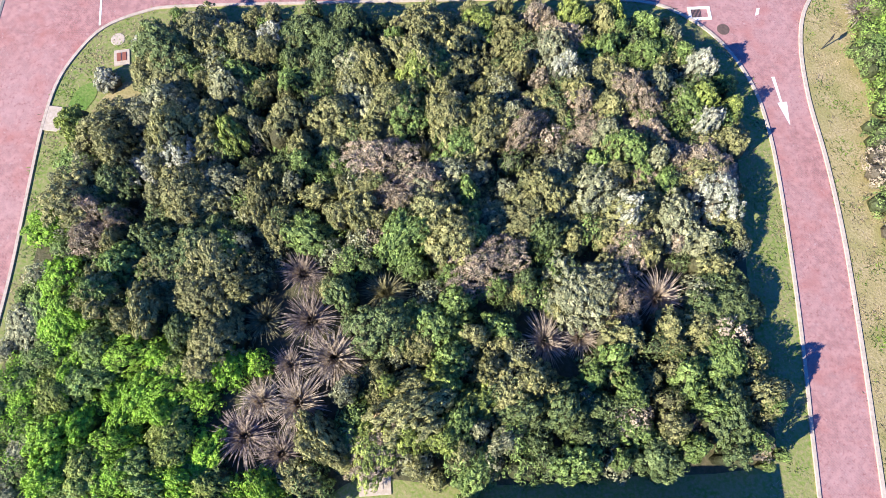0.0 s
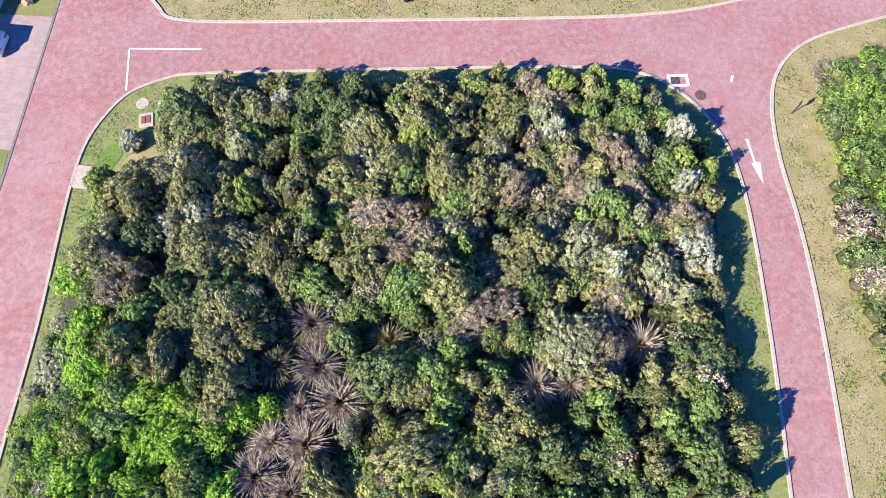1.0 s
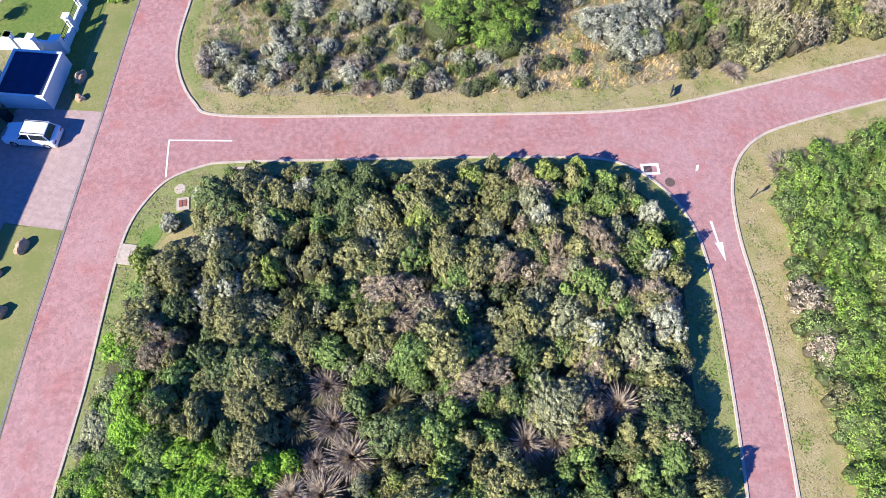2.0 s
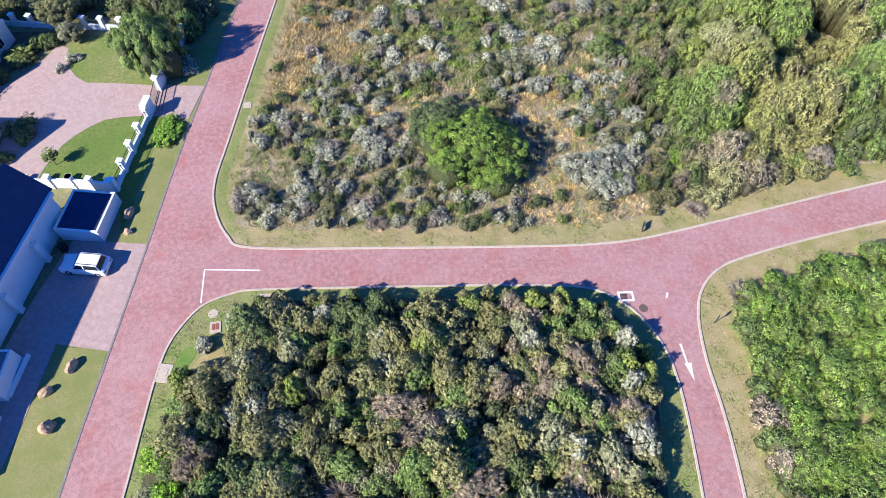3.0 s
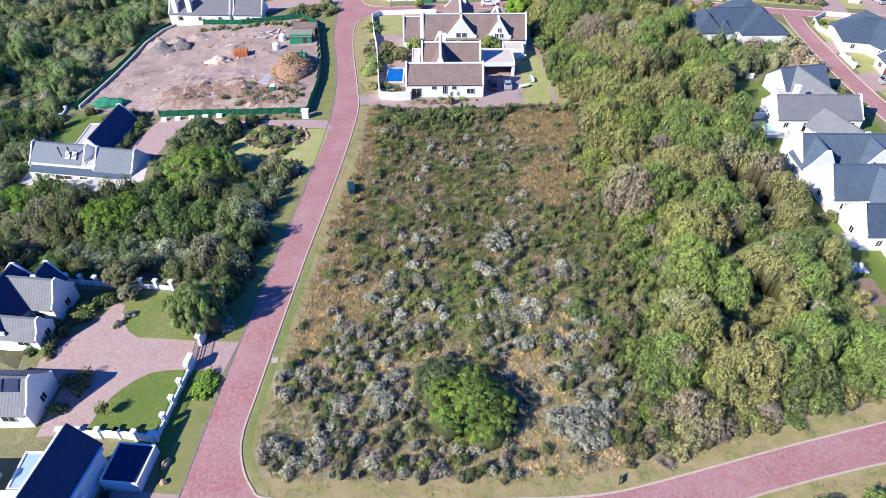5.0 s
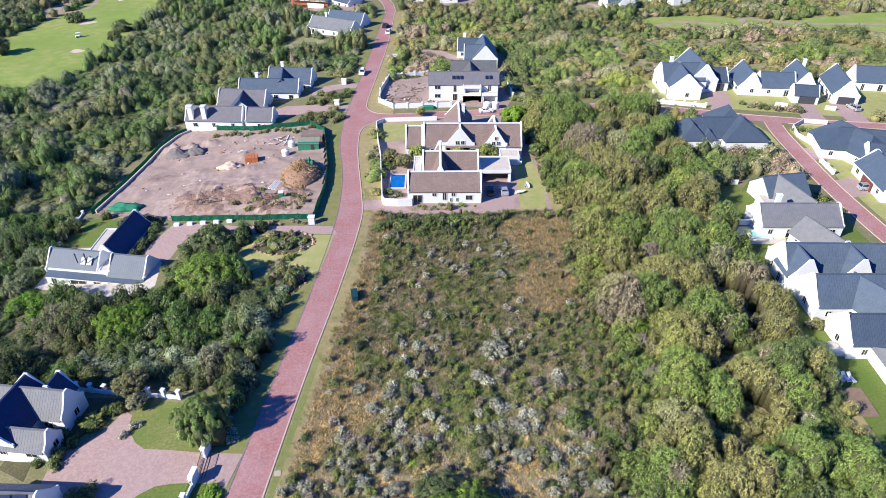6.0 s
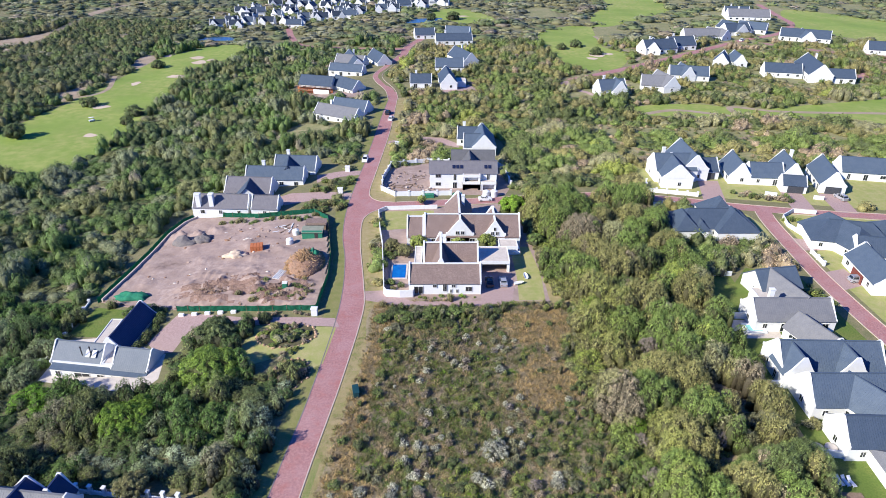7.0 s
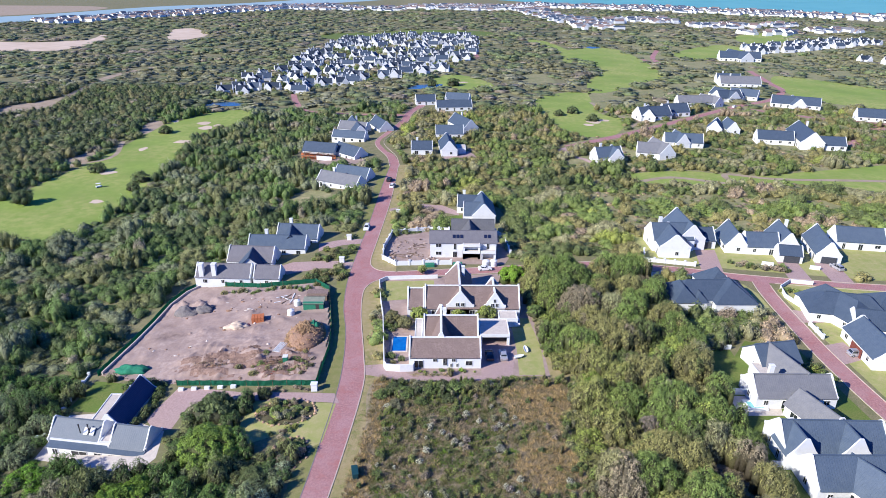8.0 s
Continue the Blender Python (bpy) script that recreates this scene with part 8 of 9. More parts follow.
for x, y, r, h, t in ((47.3, 83.9, 3.4, 4.9, "bright"), (49.7, 100.9, 3.6, 5.0, "green"), (58.9, 91.2, 2.6, 3.6, "bright"), (34.1, 79.6, 1.9, 2.6, "bright"), (48.5, 68.8, 3.0, 4.4, "green"), (34.5, 116.0, 2.8, 3.6, "bright"), (30.5, 58.5, 2.2, 2.6, "lime"), (19.8, 60.0, 2.0, 1.9, "green"), (24.7, 56.6, 1.6, 1.4, "green"),
                      (25.9, 42.5, 1.8, 1.5, "bright"), (36, 46, 2.8, 2.8, "olive"), (30.6, 44.4, 2.4, 2.4, "olive"), (34.9, 88.1, 4.4, 3.6, "lime"), (56.6, 79.5, 3.6, 3.9, "grey"), (-41.8, 92.1, 3.8, 3.6, "green"), (-53.4, 86.4, 3.6, 3.4, "bright"), (-46.8, 108.8, 3.6, 3.6, "dark"), (-55.6, 80.3, 3.2, 3.2, "green")):
    big_shrub(x, y, r, h, t, "tall leafy shrub standing out of the thicket", 480 + int(abs(x)), 2200, 0.085, 34)

for x, y, r, h, t in ((-12.2, 112.4, 1.8, 1.5, "green"), (-9.6, 114.6, 2.0, 1.6, "dark"), (-7.0, 113.0, 2.2, 1.5, "green"), (-4.4, 115.4, 1.8, 1.5, "grey"), (-1.8, 114.2, 2.2, 1.7, "green"), (1.0, 115.8, 1.9, 1.6, "dark"), (3.6, 114.6, 2.1, 1.6, "green"), (6.2, 116.2, 1.7, 1.4, "green"), (8.6, 115.0, 1.6, 1.3, "olive"), (11.4, 116.4, 1.3, 1.1, "silver"), (-9.0, 109.6, 1.6, 1.1, "grey"), (-3.6, 110.2, 1.5, 1.1, "green"), (2.4, 111.0, 1.7, 1.2, "dark")):
    big_shrub(x, y, r, h, t, "leafy shrub at the edge of the drive", 700 + int(x * 10), 900, 0.11, 20)

rg = random.Random(61)
for bx, by, ba, bb, n in ((-31.6, 107.6, 6.0, 4.2, 30), (-28.4, 95.2, 3.6, 4.4, 18)):
    patch("planting_bed", [(bx + ba * math.cos(k * 0.3) * (1 + 0.12 * math.sin(k * 1.3)), by + bb * math.sin(k * 0.3)) for k in range(21)], M["scrub_floor"], 0.05, "planted island bed edged with stones", "bed", smooth=False)
    for k in range(n):
        a = k / n * 6.283
        rock = new("garden_rock", ROCKS[k % 3])
        x, y, q = bx + ba * math.cos(a) * rg.uniform(0.96, 1.06), by + bb * math.sin(a) * rg.uniform(0.96, 1.06), rg.uniform(0.2, 0.5)
        rock.matrix_basis = pose(x, y, ground_z(x) + 0.1, 0, 0, rg.uniform(0, 360)) @ Matrix.Diagonal((q * 1.3, q, q * 0.7, 1))
        tagged(rock, "pale rough stone edging the planted bed", "stone", "stones round the garden beds")
    for k in range(n // 2):
        a, d = rg.uniform(0, 6.283), math.sqrt(rg.uniform(0, 0.8))
        t = rg.choice(("olive", "green", "dark", "grey", "lime", "brown"))
        bush = shrub(t, bx + ba * d * math.cos(a), by + bb * d * math.sin(a), rg.uniform(0.6, 1.4), rg.uniform(0.6, 1.5), rg.uniform(0, 360), rg, "shrubs of the garden beds")
        bush.name = "garden_bush"
for x, y, r, h, t in ((-43.6, 95.2, 6.2, 5.2, "glossy"), (-46.6, 108.4, 4.6, 4.4, "dark"), (-55, 83, 5.0, 4.4, "bright"), (-37.5, 113.2, 1.6, 2.2, "dark"), (-33.5, 88.5, 2.6, 2.2, "dark")):
    big_shrub(x, y, r, h, t, "broad dense green shrub in the garden", 760 + int(abs(x)), 3600, 0.08, 46)

# ---------------------------------------------------------------- building site
def churned(x, y):
    """How far the soil is dug over: most along the front of the site."""
    a = max(0.0, 1 - ((x + 50) / 15) ** 2 - ((y - 127.5) / 8) ** 2)
    b = max(0.0, 1 - ((x + 36) / 9) ** 2 - ((y - 125) / 8) ** 2)
    return min(1.0, 1.5 * max(a, b))


def site_ground():
    bm = bmesh.new()
    step = 0.55
    x0, y0, nx, ny = -84, 116, 108, 105
    xs = np.array([x0 + i * step for i in range(nx)])
    idx = {}
    gx, gy = np.meshgrid(xs, np.array([y0 + j * step for j in range(ny)]))
    ok = inside(SITE, gx.ravel(), gy.ravel()).reshape(gx.shape)
    heaps = ((-72, 158, 2.6, 1.5), (-67.5, 158.6, 2.0, 1.2), (-62.5, 160.4, 2.2, 1.0), (-50.5, 150.4, 2.4, 0.7), (-47, 133, 4, 0.4), (-58, 130, 5, 0.4), (-43, 128.6, 3, 0.4), (-72, 133, 2, 0.5), (-46.8, 142, 2.2, 0.6), (-52, 138, 3.2, 0.4), (-46, 136, 2.6, 0.4), (-57, 135, 4.0, 0.4), (-61, 143, 2.6, 0.4), (-66, 150, 2.4, 0.4), (-41, 146, 2.0, 0.6))
    for j in range(ny):
        for i in range(nx):
            if ok[j, i]:
                x, y = float(gx[j, i]), float(gy[j, i])
                churn = churned(x, y)
                ridge = max(0.0, 0.3 - abs(noise.noise((x * 0.13 + y * 0.09, y * 0.42 - x * 0.05, 5)))) / 0.3
                z = 0.10 + 0.28 * max(0, noise.noise((x * 0.16 + y * 0.1, y * 0.24, 1))) + (0.12 + 1.1 * churn) * ridge ** 2 + (0.06 + 0.35 * churn) * noise.noise((x * 1.1, y * 1.3, 9)) + 0.12
                for hx, hy, hr, hh in heaps:
                    d2 = ((x - hx) ** 2 + (y - hy) ** 2) / (hr * hr)
                    z += hh * math.exp(-d2 * 1.4) * (1 + 0.9 * noise.noise((x, y, 2)))
                idx[i, j] = bm.verts.new((x, y, ground_z(x) + z))
    for (i, j) in list(idx):
        q = [(i, j), (i + 1, j), (i + 1, j + 1), (i, j + 1)]
        if all(k in idx for k in q):
            bm.faces.new([idx[k] for k in q])
    bm.normal_update()
    for f in bm.faces:
        c = f.calc_center_median()
        if churned(c.x, c.y) * 0.62 + 0.55 * noise.noise((c.x * 0.2 + c.y * 0.1, c.y * 0.6, 3)) + 0.3 * noise.noise((c.x * 0.9, c.y * 1.4, 7)) > 0.5:
            f.material_index = 1
    ob = link("building_site_ground", bm, M["sandy"], smooth=True)
    ob.data.materials.append(M["dug"])
    tagged(ob, "churned bare sandy ground of a building site", "ground", kind="structure")


patch("site_base", SITE, M["sandy"], 0.03, "bare sandy soil of the building site", "ground", smooth=False)
site_ground()


def net_fence(line, label, h=1.5, gap=3.0):
    x0, y0 = line[0]
    f = thing("net_fence", label, "fence", x0, y0)
    z0 = ground_z(x0)
    for (xa, ya), (xb, yb) in zip(line, line[1:]):
        L = math.hypot(xb - xa, yb - ya)
        n = max(1, round(L / gap))
        for i in range(n):
            bm = bmesh.new()
            cols = []
            for k in range(5):
                t = (i + k / 4) / n
                x, y = xa + (xb - xa) * t, ya + (yb - ya) * t
                sag = 0.12 * math.sin(k / 4 * math.pi)
                off = 0.08 * math.sin(k * 2.1 + i)
                nx, ny = -(yb - ya) / L * off, (xb - xa) / L * off
                z = ground_z(x) - z0
                cols.append([bm.verts.new((x - x0 + nx * m, y - y0 + ny * m, z + hh)) for m, hh in ((0.3, -0.1), (1, h * 0.5), (0.5, h - sag))])
            for c0, c1 in zip(cols, cols[1:]):
                for k in range(2):
                    bm.faces.new((c0[k], c1[k], c1[k + 1], c0[k + 1]))
            r = bmesh.ops.solidify(bm, geom=bm.faces[:], thickness=0.02)
            part("net_panel", bm, M["net"], f)
            t = i / n
            x, y = xa + (xb - xa) * t, ya + (yb - ya) * t
            bm = bmesh.new()
            add_cyl(bm, x - x0, y - y0, ground_z(x) - z0 - 0.2, 0.05, h + 0.45, 8)
            part("post", bm, M["timber"], f)


net_fence([(-59.4, 120.0), (-40, 117.4), (-27.0, 116.6), (-26.4, 131), (-27.2, 141), (-31.0, 162.2), (-35.8, 167.6), (-52, 167.0)], "green shade-net fence on timber posts round the site")
net_fence([(-52, 167.0), (-66, 170.8), (-71.4, 171.8), (-74.9, 168.2), (-77, 160.5), (-77.6, 150.4), (-78.8, 140.3), (-80.9, 126.6)], "green shade-net fence on timber posts round the site")
ribbon("retaining_wall", [(-71.2, 170.8), (-74.0, 167.4), (-76.1, 160), (-76.7, 150.2), (-77.9, 140), (-80, 127)], 0.35, M["concrete"], 0.0, 0.9, "low grey concrete retaining wall of the site", "wall", kind="thing", smooth=False)


def shed(x, y, w, dp, h, wall, roof, label, turn=0):
    s = thing("shed", label, "shed", x, y, turn)
    box_part("wall", s, wall, (0, 0, -0.2, w, dp, h + 0.2))
    bm = bmesh.new()
    add_box(bm, 0, 0, h, w + 0.4, dp + 0.4, 0.1)
    for v in bm.verts:
        v.co.z += (v.co.y / dp) * 0.5
    part("roof", bm, M[roof], s)
    box_part("door", s, "dark_metal", (w * 0.2, -dp / 2 - 0.02, 0, 0.9, 0.06, 1.9))


shed(-33.6, 152.2, 5.4, 2.8, 2.3, "green_paint", "khaki", "green site shed with a weathered roof")
shed(-33.4, 157.0, 5.4, 2.6, 2.2, "timber", "thatch", "brown timber site shed with a dark roof")
for x, y, h, r in ((-39.2, 148.6, 2.0, 0.95), (-38.6, 154.0, 1.9, 0.9), (15.0, 178.2, 2.2, 1.1), (17.4, 178.4, 2.2, 1.1)):
    s = thing("water_tank", "white plastic water tank with ribbed sides", "tank", x, y)
    bm = bmesh.new()
    add_cyl(bm, 0, 0, 0, r, h * 0.85, 24)
    add_cyl(bm, 0, 0, h * 0.85, r, h * 0.15, 24, r * 0.4)
    part("barrel", bm, M["plaster"], s)
    for k in range(4):
        bm = bmesh.new()
        add_cyl(bm, 0, 0, 0.2 + k * h * 0.2, r + 0.03, 0.06, 24)
        part("rib", bm, M["plaster"], s)
s = thing("brick_stack", "stack of orange bricks on the bare ground", "bricks", -47.6, 146.8, 10)
for i in range(4):
    for j in range(3):
        for k in range(4):
            box_part("brick_pack", s, "orange", (-1.2 + i * 0.8, -0.8 + j * 0.8, k * 0.42, 0.74, 0.74, 0.4))
s = thing("toilet_cabin", "green portable toilet cabin with white roof", "toilet", -35.6, 125.6, 5)
box_part("cabin", s, "green_paint", (0, 0, 0, 1.15, 1.15, 2.1), bevel=0.04)
box_part("roof", s, "frame", (0, 0, 2.1, 1.2, 1.2, 0.15), bevel=0.04)
box_part("door", s, "green_paint", (0, -0.6, 0.15, 0.8, 0.05, 1.8))
s = thing("pipe_stack", "short stack of pale pipes on the ground", "pipes", -38.6, 132.6, 75)
for k in range(5):
    bm = bmesh.new()
    bmesh.ops.create_cone(bm, cap_ends=True, segments=10, radius1=0.16, radius2=0.16, depth=4.2, matrix=Matrix.Translation((0, -0.8 + k * 0.4, 0.3)) @ Matrix.Rotation(math.pi / 2, 4, 'Y'))
    part("pipe", bm, M["frame"], s)


s = thing("scrap_pallet", "red-painted scrap panels lying on the soil", "scrap", -38.7, 121.6, 25)
for k in range(4):
    box_part("panel", s, "red_cover", (-1.1 + k * 0.7, 0.1 * k, 0.35 + 0.06 * k, 0.6, 2.0, 0.08, 6 * k))


def brush_heap(x, y, rx, ry, h, colours, n, label, seed):
    """Cut branches heaped up."""
    q = np.random.default_rng(seed)
    V, Q = [], []
    for i in range(n):
        a, u = q.uniform(0, 6.28), np.sqrt(q.uniform(0, 1))
        z = h * (1 - u ** 1.6) * q.uniform(0.85, 1.1) + 0.05
        c = np.array([np.cos(a) * u * rx, np.sin(a) * u * ry, z])
        d = np.array([np.cos(a) * 0.7 + q.normal() * 0.4, np.sin(a) * 0.7 + q.normal() * 0.4, -0.5 * u + q.normal() * 0.15])
        d /= np.linalg.norm(d)
        s_ = np.cross(d, [0, 0, 1.0])
        s_ = s_ / np.linalg.norm(s_) * q.uniform(0.05, 0.11)
        up = np.array([0, 0, q.uniform(0.05, 0.1)])
        L = q.uniform(0.5, 1.3)
        k = len(V)
        V += [c - d * L - s_, c - d * L + s_, c - d * L + up, c + d * L - s_, c + d * L + s_, c + d * L + up]
        Q += [(k, k + 3, k + 5, k + 2), (k + 1, k + 2, k + 5, k + 4), (k, k + 1, k + 4, k + 3)]
    ob = new("branch_pile", raw_mesh("branch_pile", np.array(V), np.array(Q), np.zeros((0, 3), int), colours, M["leaf"]))
    ob.matrix_basis = pose(x, y, ground_z(x) + 0.1)
    tagged(ob, label, "heap", kind="stuff")
    bm = bmesh.new()
    bmesh.ops.create_uvsphere(bm, u_segments=20, v_segments=10, radius=1)
    for v in bm.verts:
        v.co = Vector((v.co.x * rx * 0.97, v.co.y * ry * 0.97, max(-0.1, v.co.z * h * 0.9))) * (1 + 0.12 * noise.noise(v.co * 3))
    link("heap_core", bm, M["spoil"], ob, smooth=True)


brush_heap(-32.8, 137.2, 4.8, 6.8, 3.2, (0.52, 0.34, 0.18), 2200, "large heap of cut orange-brown branches", 3)


def mound(x, y, rx, ry, h, mat, label, name="mound"):
    bm = bmesh.new()
    bmesh.ops.create_uvsphere(bm, u_segments=28, v_segments=14, radius=1)
    for v in bm.verts:
        n = 1 + 0.45 * noise.noise(v.co * 2 + Vector((x, y, 0))) + 0.2 * noise.noise(v.co * 6)
        v.co = Vector((v.co.x * rx * n, v.co.y * ry * n, max(-0.15, v.co.z * h * n)))
    ob = link(name, bm, M[mat], smooth=True)
    ob.matrix_basis = pose(x, y, ground_z(x) + 0.12)
    tagged(ob, label, "heap")


mound(-69.4, 154.8, 3.4, 2.6, 1.9, "gravel", "heap of grey-brown stone on the site")
mound(-64.6, 155.2, 2.6, 2.0, 1.7, "gravel", "heap of grey rubble on the site")
mound(-52.4, 144.2, 3.0, 1.7, 1.3, "dune", "heap of pale building sand")
mound(-72.6, 127.4, 4.0, 1.8, 1.5, "net", "heap covered with green netting", "covered_mound")
mound(-31.0, 138.6, 1.3, 2.0, 3.6, "net", "green netting thrown over cut brush", "covered_mound")
planting([(-38.5 + rr.gauss(0, 3.2), 123.5 + rr.gauss(0, 3.0)) for i in range(26)] + [(-31.5 + rr.gauss(0, 1.5), 126 + rr.gauss(0, 3.5)) for i in range(14)], "scrub left on the site", ["olive", "green", "brown", "brown"], 0.4, 1.2, 9)
brush_heap(-36.6, 125.0, 5.5, 4.0, 0.5, (0.24, 0.16, 0.11), 240, "flattened dark brush beside the site fence", 5)
brush_heap(-52, 127.0, 6.0, 1.6, 0.35, (0.38, 0.28, 0.20), 130, "scraped roots and brush on bare ground", 6)
planting([(-62 + i * 2.1, 164.5 + math.sin(i) * 1.2) for i in range(14)], "scrub along the site edge", ["olive", "green", "grey"], 0.8, 1.4, 10)
for i in range(5):
    x = -57.6 + i * 3.0
    b = thing("white_block", "white painted concrete block beside the drive", "block", x, 117.9 - i * 0.12)
    box_part("block", b, "plaster", (0, 0, -0.1, 1.2, 0.7, 0.75), bevel=0.04)
g = thing("gate_pier", "thick white gate pier with stepped cap", "gate pier", -27.0, 114.9)
box_part("shaft", g, "plaster", (0, 0, -0.3, 1.3, 1.0, 2.0))
box_part("cap", g, "plaster", (0, 0, 1.7, 1.5, 1.2, 0.16))
pier_wall([(-84.2, 99), (-81.6, 107), (-83.2, 127)], "low white garden wall with small piers", pier_h=0.9, wall_h=0.5, rails=False)
planting([(-32 + rr.gauss(0, 2.2), 107.4 + rr.gauss(0, 1.6)) for i in range(24)] + [(-30.5 + rr.gauss(0, 1.6), 101.5 + rr.gauss(0, 1.4)) for i in range(12)], "flower bed shrubs in the garden", ["olive", "brown", "green", "grey", "lime"], 0.5, 0.9, 12)
planting([(-44 - (i % 4) * 1.9, 107.6 + (i // 4) * 1.9) for i in range(8)], "rounded shrubs by the drive", ["dark", "green"], 1.4, 2.1, 13)
planting([(-40 + i * 1.6, 115.9 - i * 0.12) for i in range(8)], "low brown border plants", ["brown"], 0.5, 0.8, 14)
planting([(-62.6 + 0.12 * i, 107.5 + 1.3 * i) for i in range(9)], "dark shrubs beside the rear wing", ["dark", "green"], 0.8, 1.3, 26)
# flue pipes and roof windows on the grey roof
for x in (-71.2, -69.4):
    s = thing("flue_pipe", "thin dark flue pipe on the grey roof", "flue", x, 101.2, 0, z=-5.0 + 4.6)
    bm = bmesh.new()
    add_cyl(bm, 0, 0, 0, 0.11, 1.9, 10)
    add_cyl(bm, 0, 0, 1.9, 0.17, 0.2, 10)
    part("pipe", bm, M["dark_metal"], s)

# ---------------------------------------------------------------- thatched houses and their neighbours
pier_wall([(-12.4, 123.4), (-12.8, 128), (-14.4, 146), (-15.6, 154)], "white plastered garden wall", pier_h=1.6, wall_h=1.5, rails=False, piers=False)
pier_wall([(-12.4, 123.4), (-11.8, 122.1), (-8.6, 121.7), (-5.6, 121.9), (-5.4, 123.0)], "white plastered garden wall", pier_h=2.0, wall_h=1.9, rails=False, piers=False)
pier_wall([(-15.6, 154), (-17.0, 166.4), (-15, 168.6), (0, 169.6)], "white plastered garden wall", pier_h=1.4, wall_h=1.2, rails=False, piers=False)
pier_wall([(-15.6, 203.6), (-17.6, 191.4), (-17.3, 183), (-13.0, 178.5), (4.2, 179.3)], "white plastered yard wall", pier_h=1.7, wall_h=1.5, gap=4, rails=False)
pier_wall([(-15.6, 203.6), (-3, 207), (4, 206)], "white plastered yard wall", pier_h=1.7, wall_h=1.5, gap=4, rails=False)
pier_wall([(23.4, 186), (22.4, 200), (20, 204)], "white plastered yard wall", pier_h=1.9, wall_h=1.7, gap=4, rails=False)
s = thing("swimming_pool", "blue swimming pool with pale stone edge", "pool", -9.4, 133.4)
box_part("water", s, "pool", (0, 0, -0.1, 3.3, 6.4, 0.18), label="deep blue water")
box_part("coping", s, "concrete", (0, 3.4, 0, 4.2, 0.4, 0.14), (0, -3.4, 0, 4.2, 0.4, 0.14), (-1.9, 0, 0, 0.4, 6.4, 0.14), (1.9, 0, 0, 0.4, 6.4, 0.14))
tree(12.6, 145.4, 4.2, 3.0, "lime", "leafy garden tree between the houses", 311, leaves=1800)
tree(5.4, 144.8, 3.4, 2.1, "lime", "leafy garden tree between the houses", 312, leaves=1200)
tree(-4.8, 145.0, 4.0, 2.6, "lime", "leafy garden tree between the houses", 313, leaves=1500)
tree(-8.2, 140.4, 3.6, 2.2, "olive", "leafy garden tree in the courtyard", 314, leaves=1400)
tree(-11.6, 143.4, 3.6, 2.3, "olive", "leafy garden tree in the courtyard", 315, leaves=1300)
tree(22.4, 167.6, 5.4, 4.4, "bright", "broad bright green tree beside the lane", 316, leaves=2600)
tree(26.2, 160.4, 4.2, 3.0, "green", "leafy green tree beside the thatched house", 318, leaves=1500)
tree(25.6, 147.0, 3.6, 2.2, "green", "leafy green tree beside the thatched house", 319, leaves=1100)
tree(-4.6, 172.6, 3.0, 1.6, "lime", "small garden tree by the lane", 317, leaves=700)
planting([(-10.4, 127.4), (-10.9, 125.8), (-8.9, 126.6), (-11.4, 139.8), (-12.2, 141.4), (-10.2, 141)], "courtyard plants by the pool", ["green", "dark", "olive"], 0.8, 1.3, 15)
planting([(-4 + i * 1.5, 121.6) for i in range(9)], "flower border before the house", ["green", "lime", "bright"], 0.4, 0.7, 16)
planting([(-16.4 + (i % 3) * 0.5, 141 + i * 1.3) for i in range(9)], "shrubs along the garden wall", ["olive", "grey", "brown"], 0.6, 1.1, 17)
car(12.3, 127.6, 92, "car_dark", "dark hatchback parked on the paved drive", False)
car(15.6, 127.8, 92, "car_silver", "silver hatchback parked on the paved drive", False)


def boat(x, y, turn, label):
    b = thing("boat", label, "boat", x, y, turn)
    b.matrix_basis = b.matrix_basis @ Matrix.Scale(0.56, 4)
    bm = bmesh.new()
    rings = []
    for t, w, z0 in ((-2.2, 0.8, 0.35), (-1, 0.95, 0.3), (0.6, 0.9, 0.32), (1.7, 0.5, 0.5), (2.3, 0.05, 0.85)):
        rings.append([bm.verts.new(p) for p in ((t, -w, 1.1), (t, -w * 0.6, z0), (t, w * 0.6, z0), (t, w, 1.1), (t, w * 0.8, 1.1), (t, w * 0.5, z0 + 0.25), (t, -w * 0.5, z0 + 0.25), (t, -w * 0.8, 1.1))])
    for r0, r1 in zip(rings, rings[1:]):
        for i in range(8):
            bm.faces.new((r0[i], r0[(i + 1) % 8], r1[(i + 1) % 8], r1[i]))
    bm.faces.new(rings[0])
    bm.faces.new(rings[-1][::-1])
    bmesh.ops.recalc_face_normals(bm, faces=bm.faces)
    part("hull", bm, M["plaster"], b)
    box_part("trailer", b, "dark_metal", (0, -0.5, 0.25, 3.6, 0.08, 0.1), (0, 0.5, 0.25, 3.6, 0.08, 0.1))
    for s_ in (-1, 1):
        bm = bmesh.new()
        bmesh.ops.create_cone(bm, cap_ends=True, segments=14, radius1=0.27, radius2=0.27, depth=0.18, matrix=Matrix.Translation((-0.6, s_ * 0.8, 0.27)) @ Matrix.Rotation(math.pi / 2, 4, 'X'))
        part("wheel", bm, M["tyre"], b)


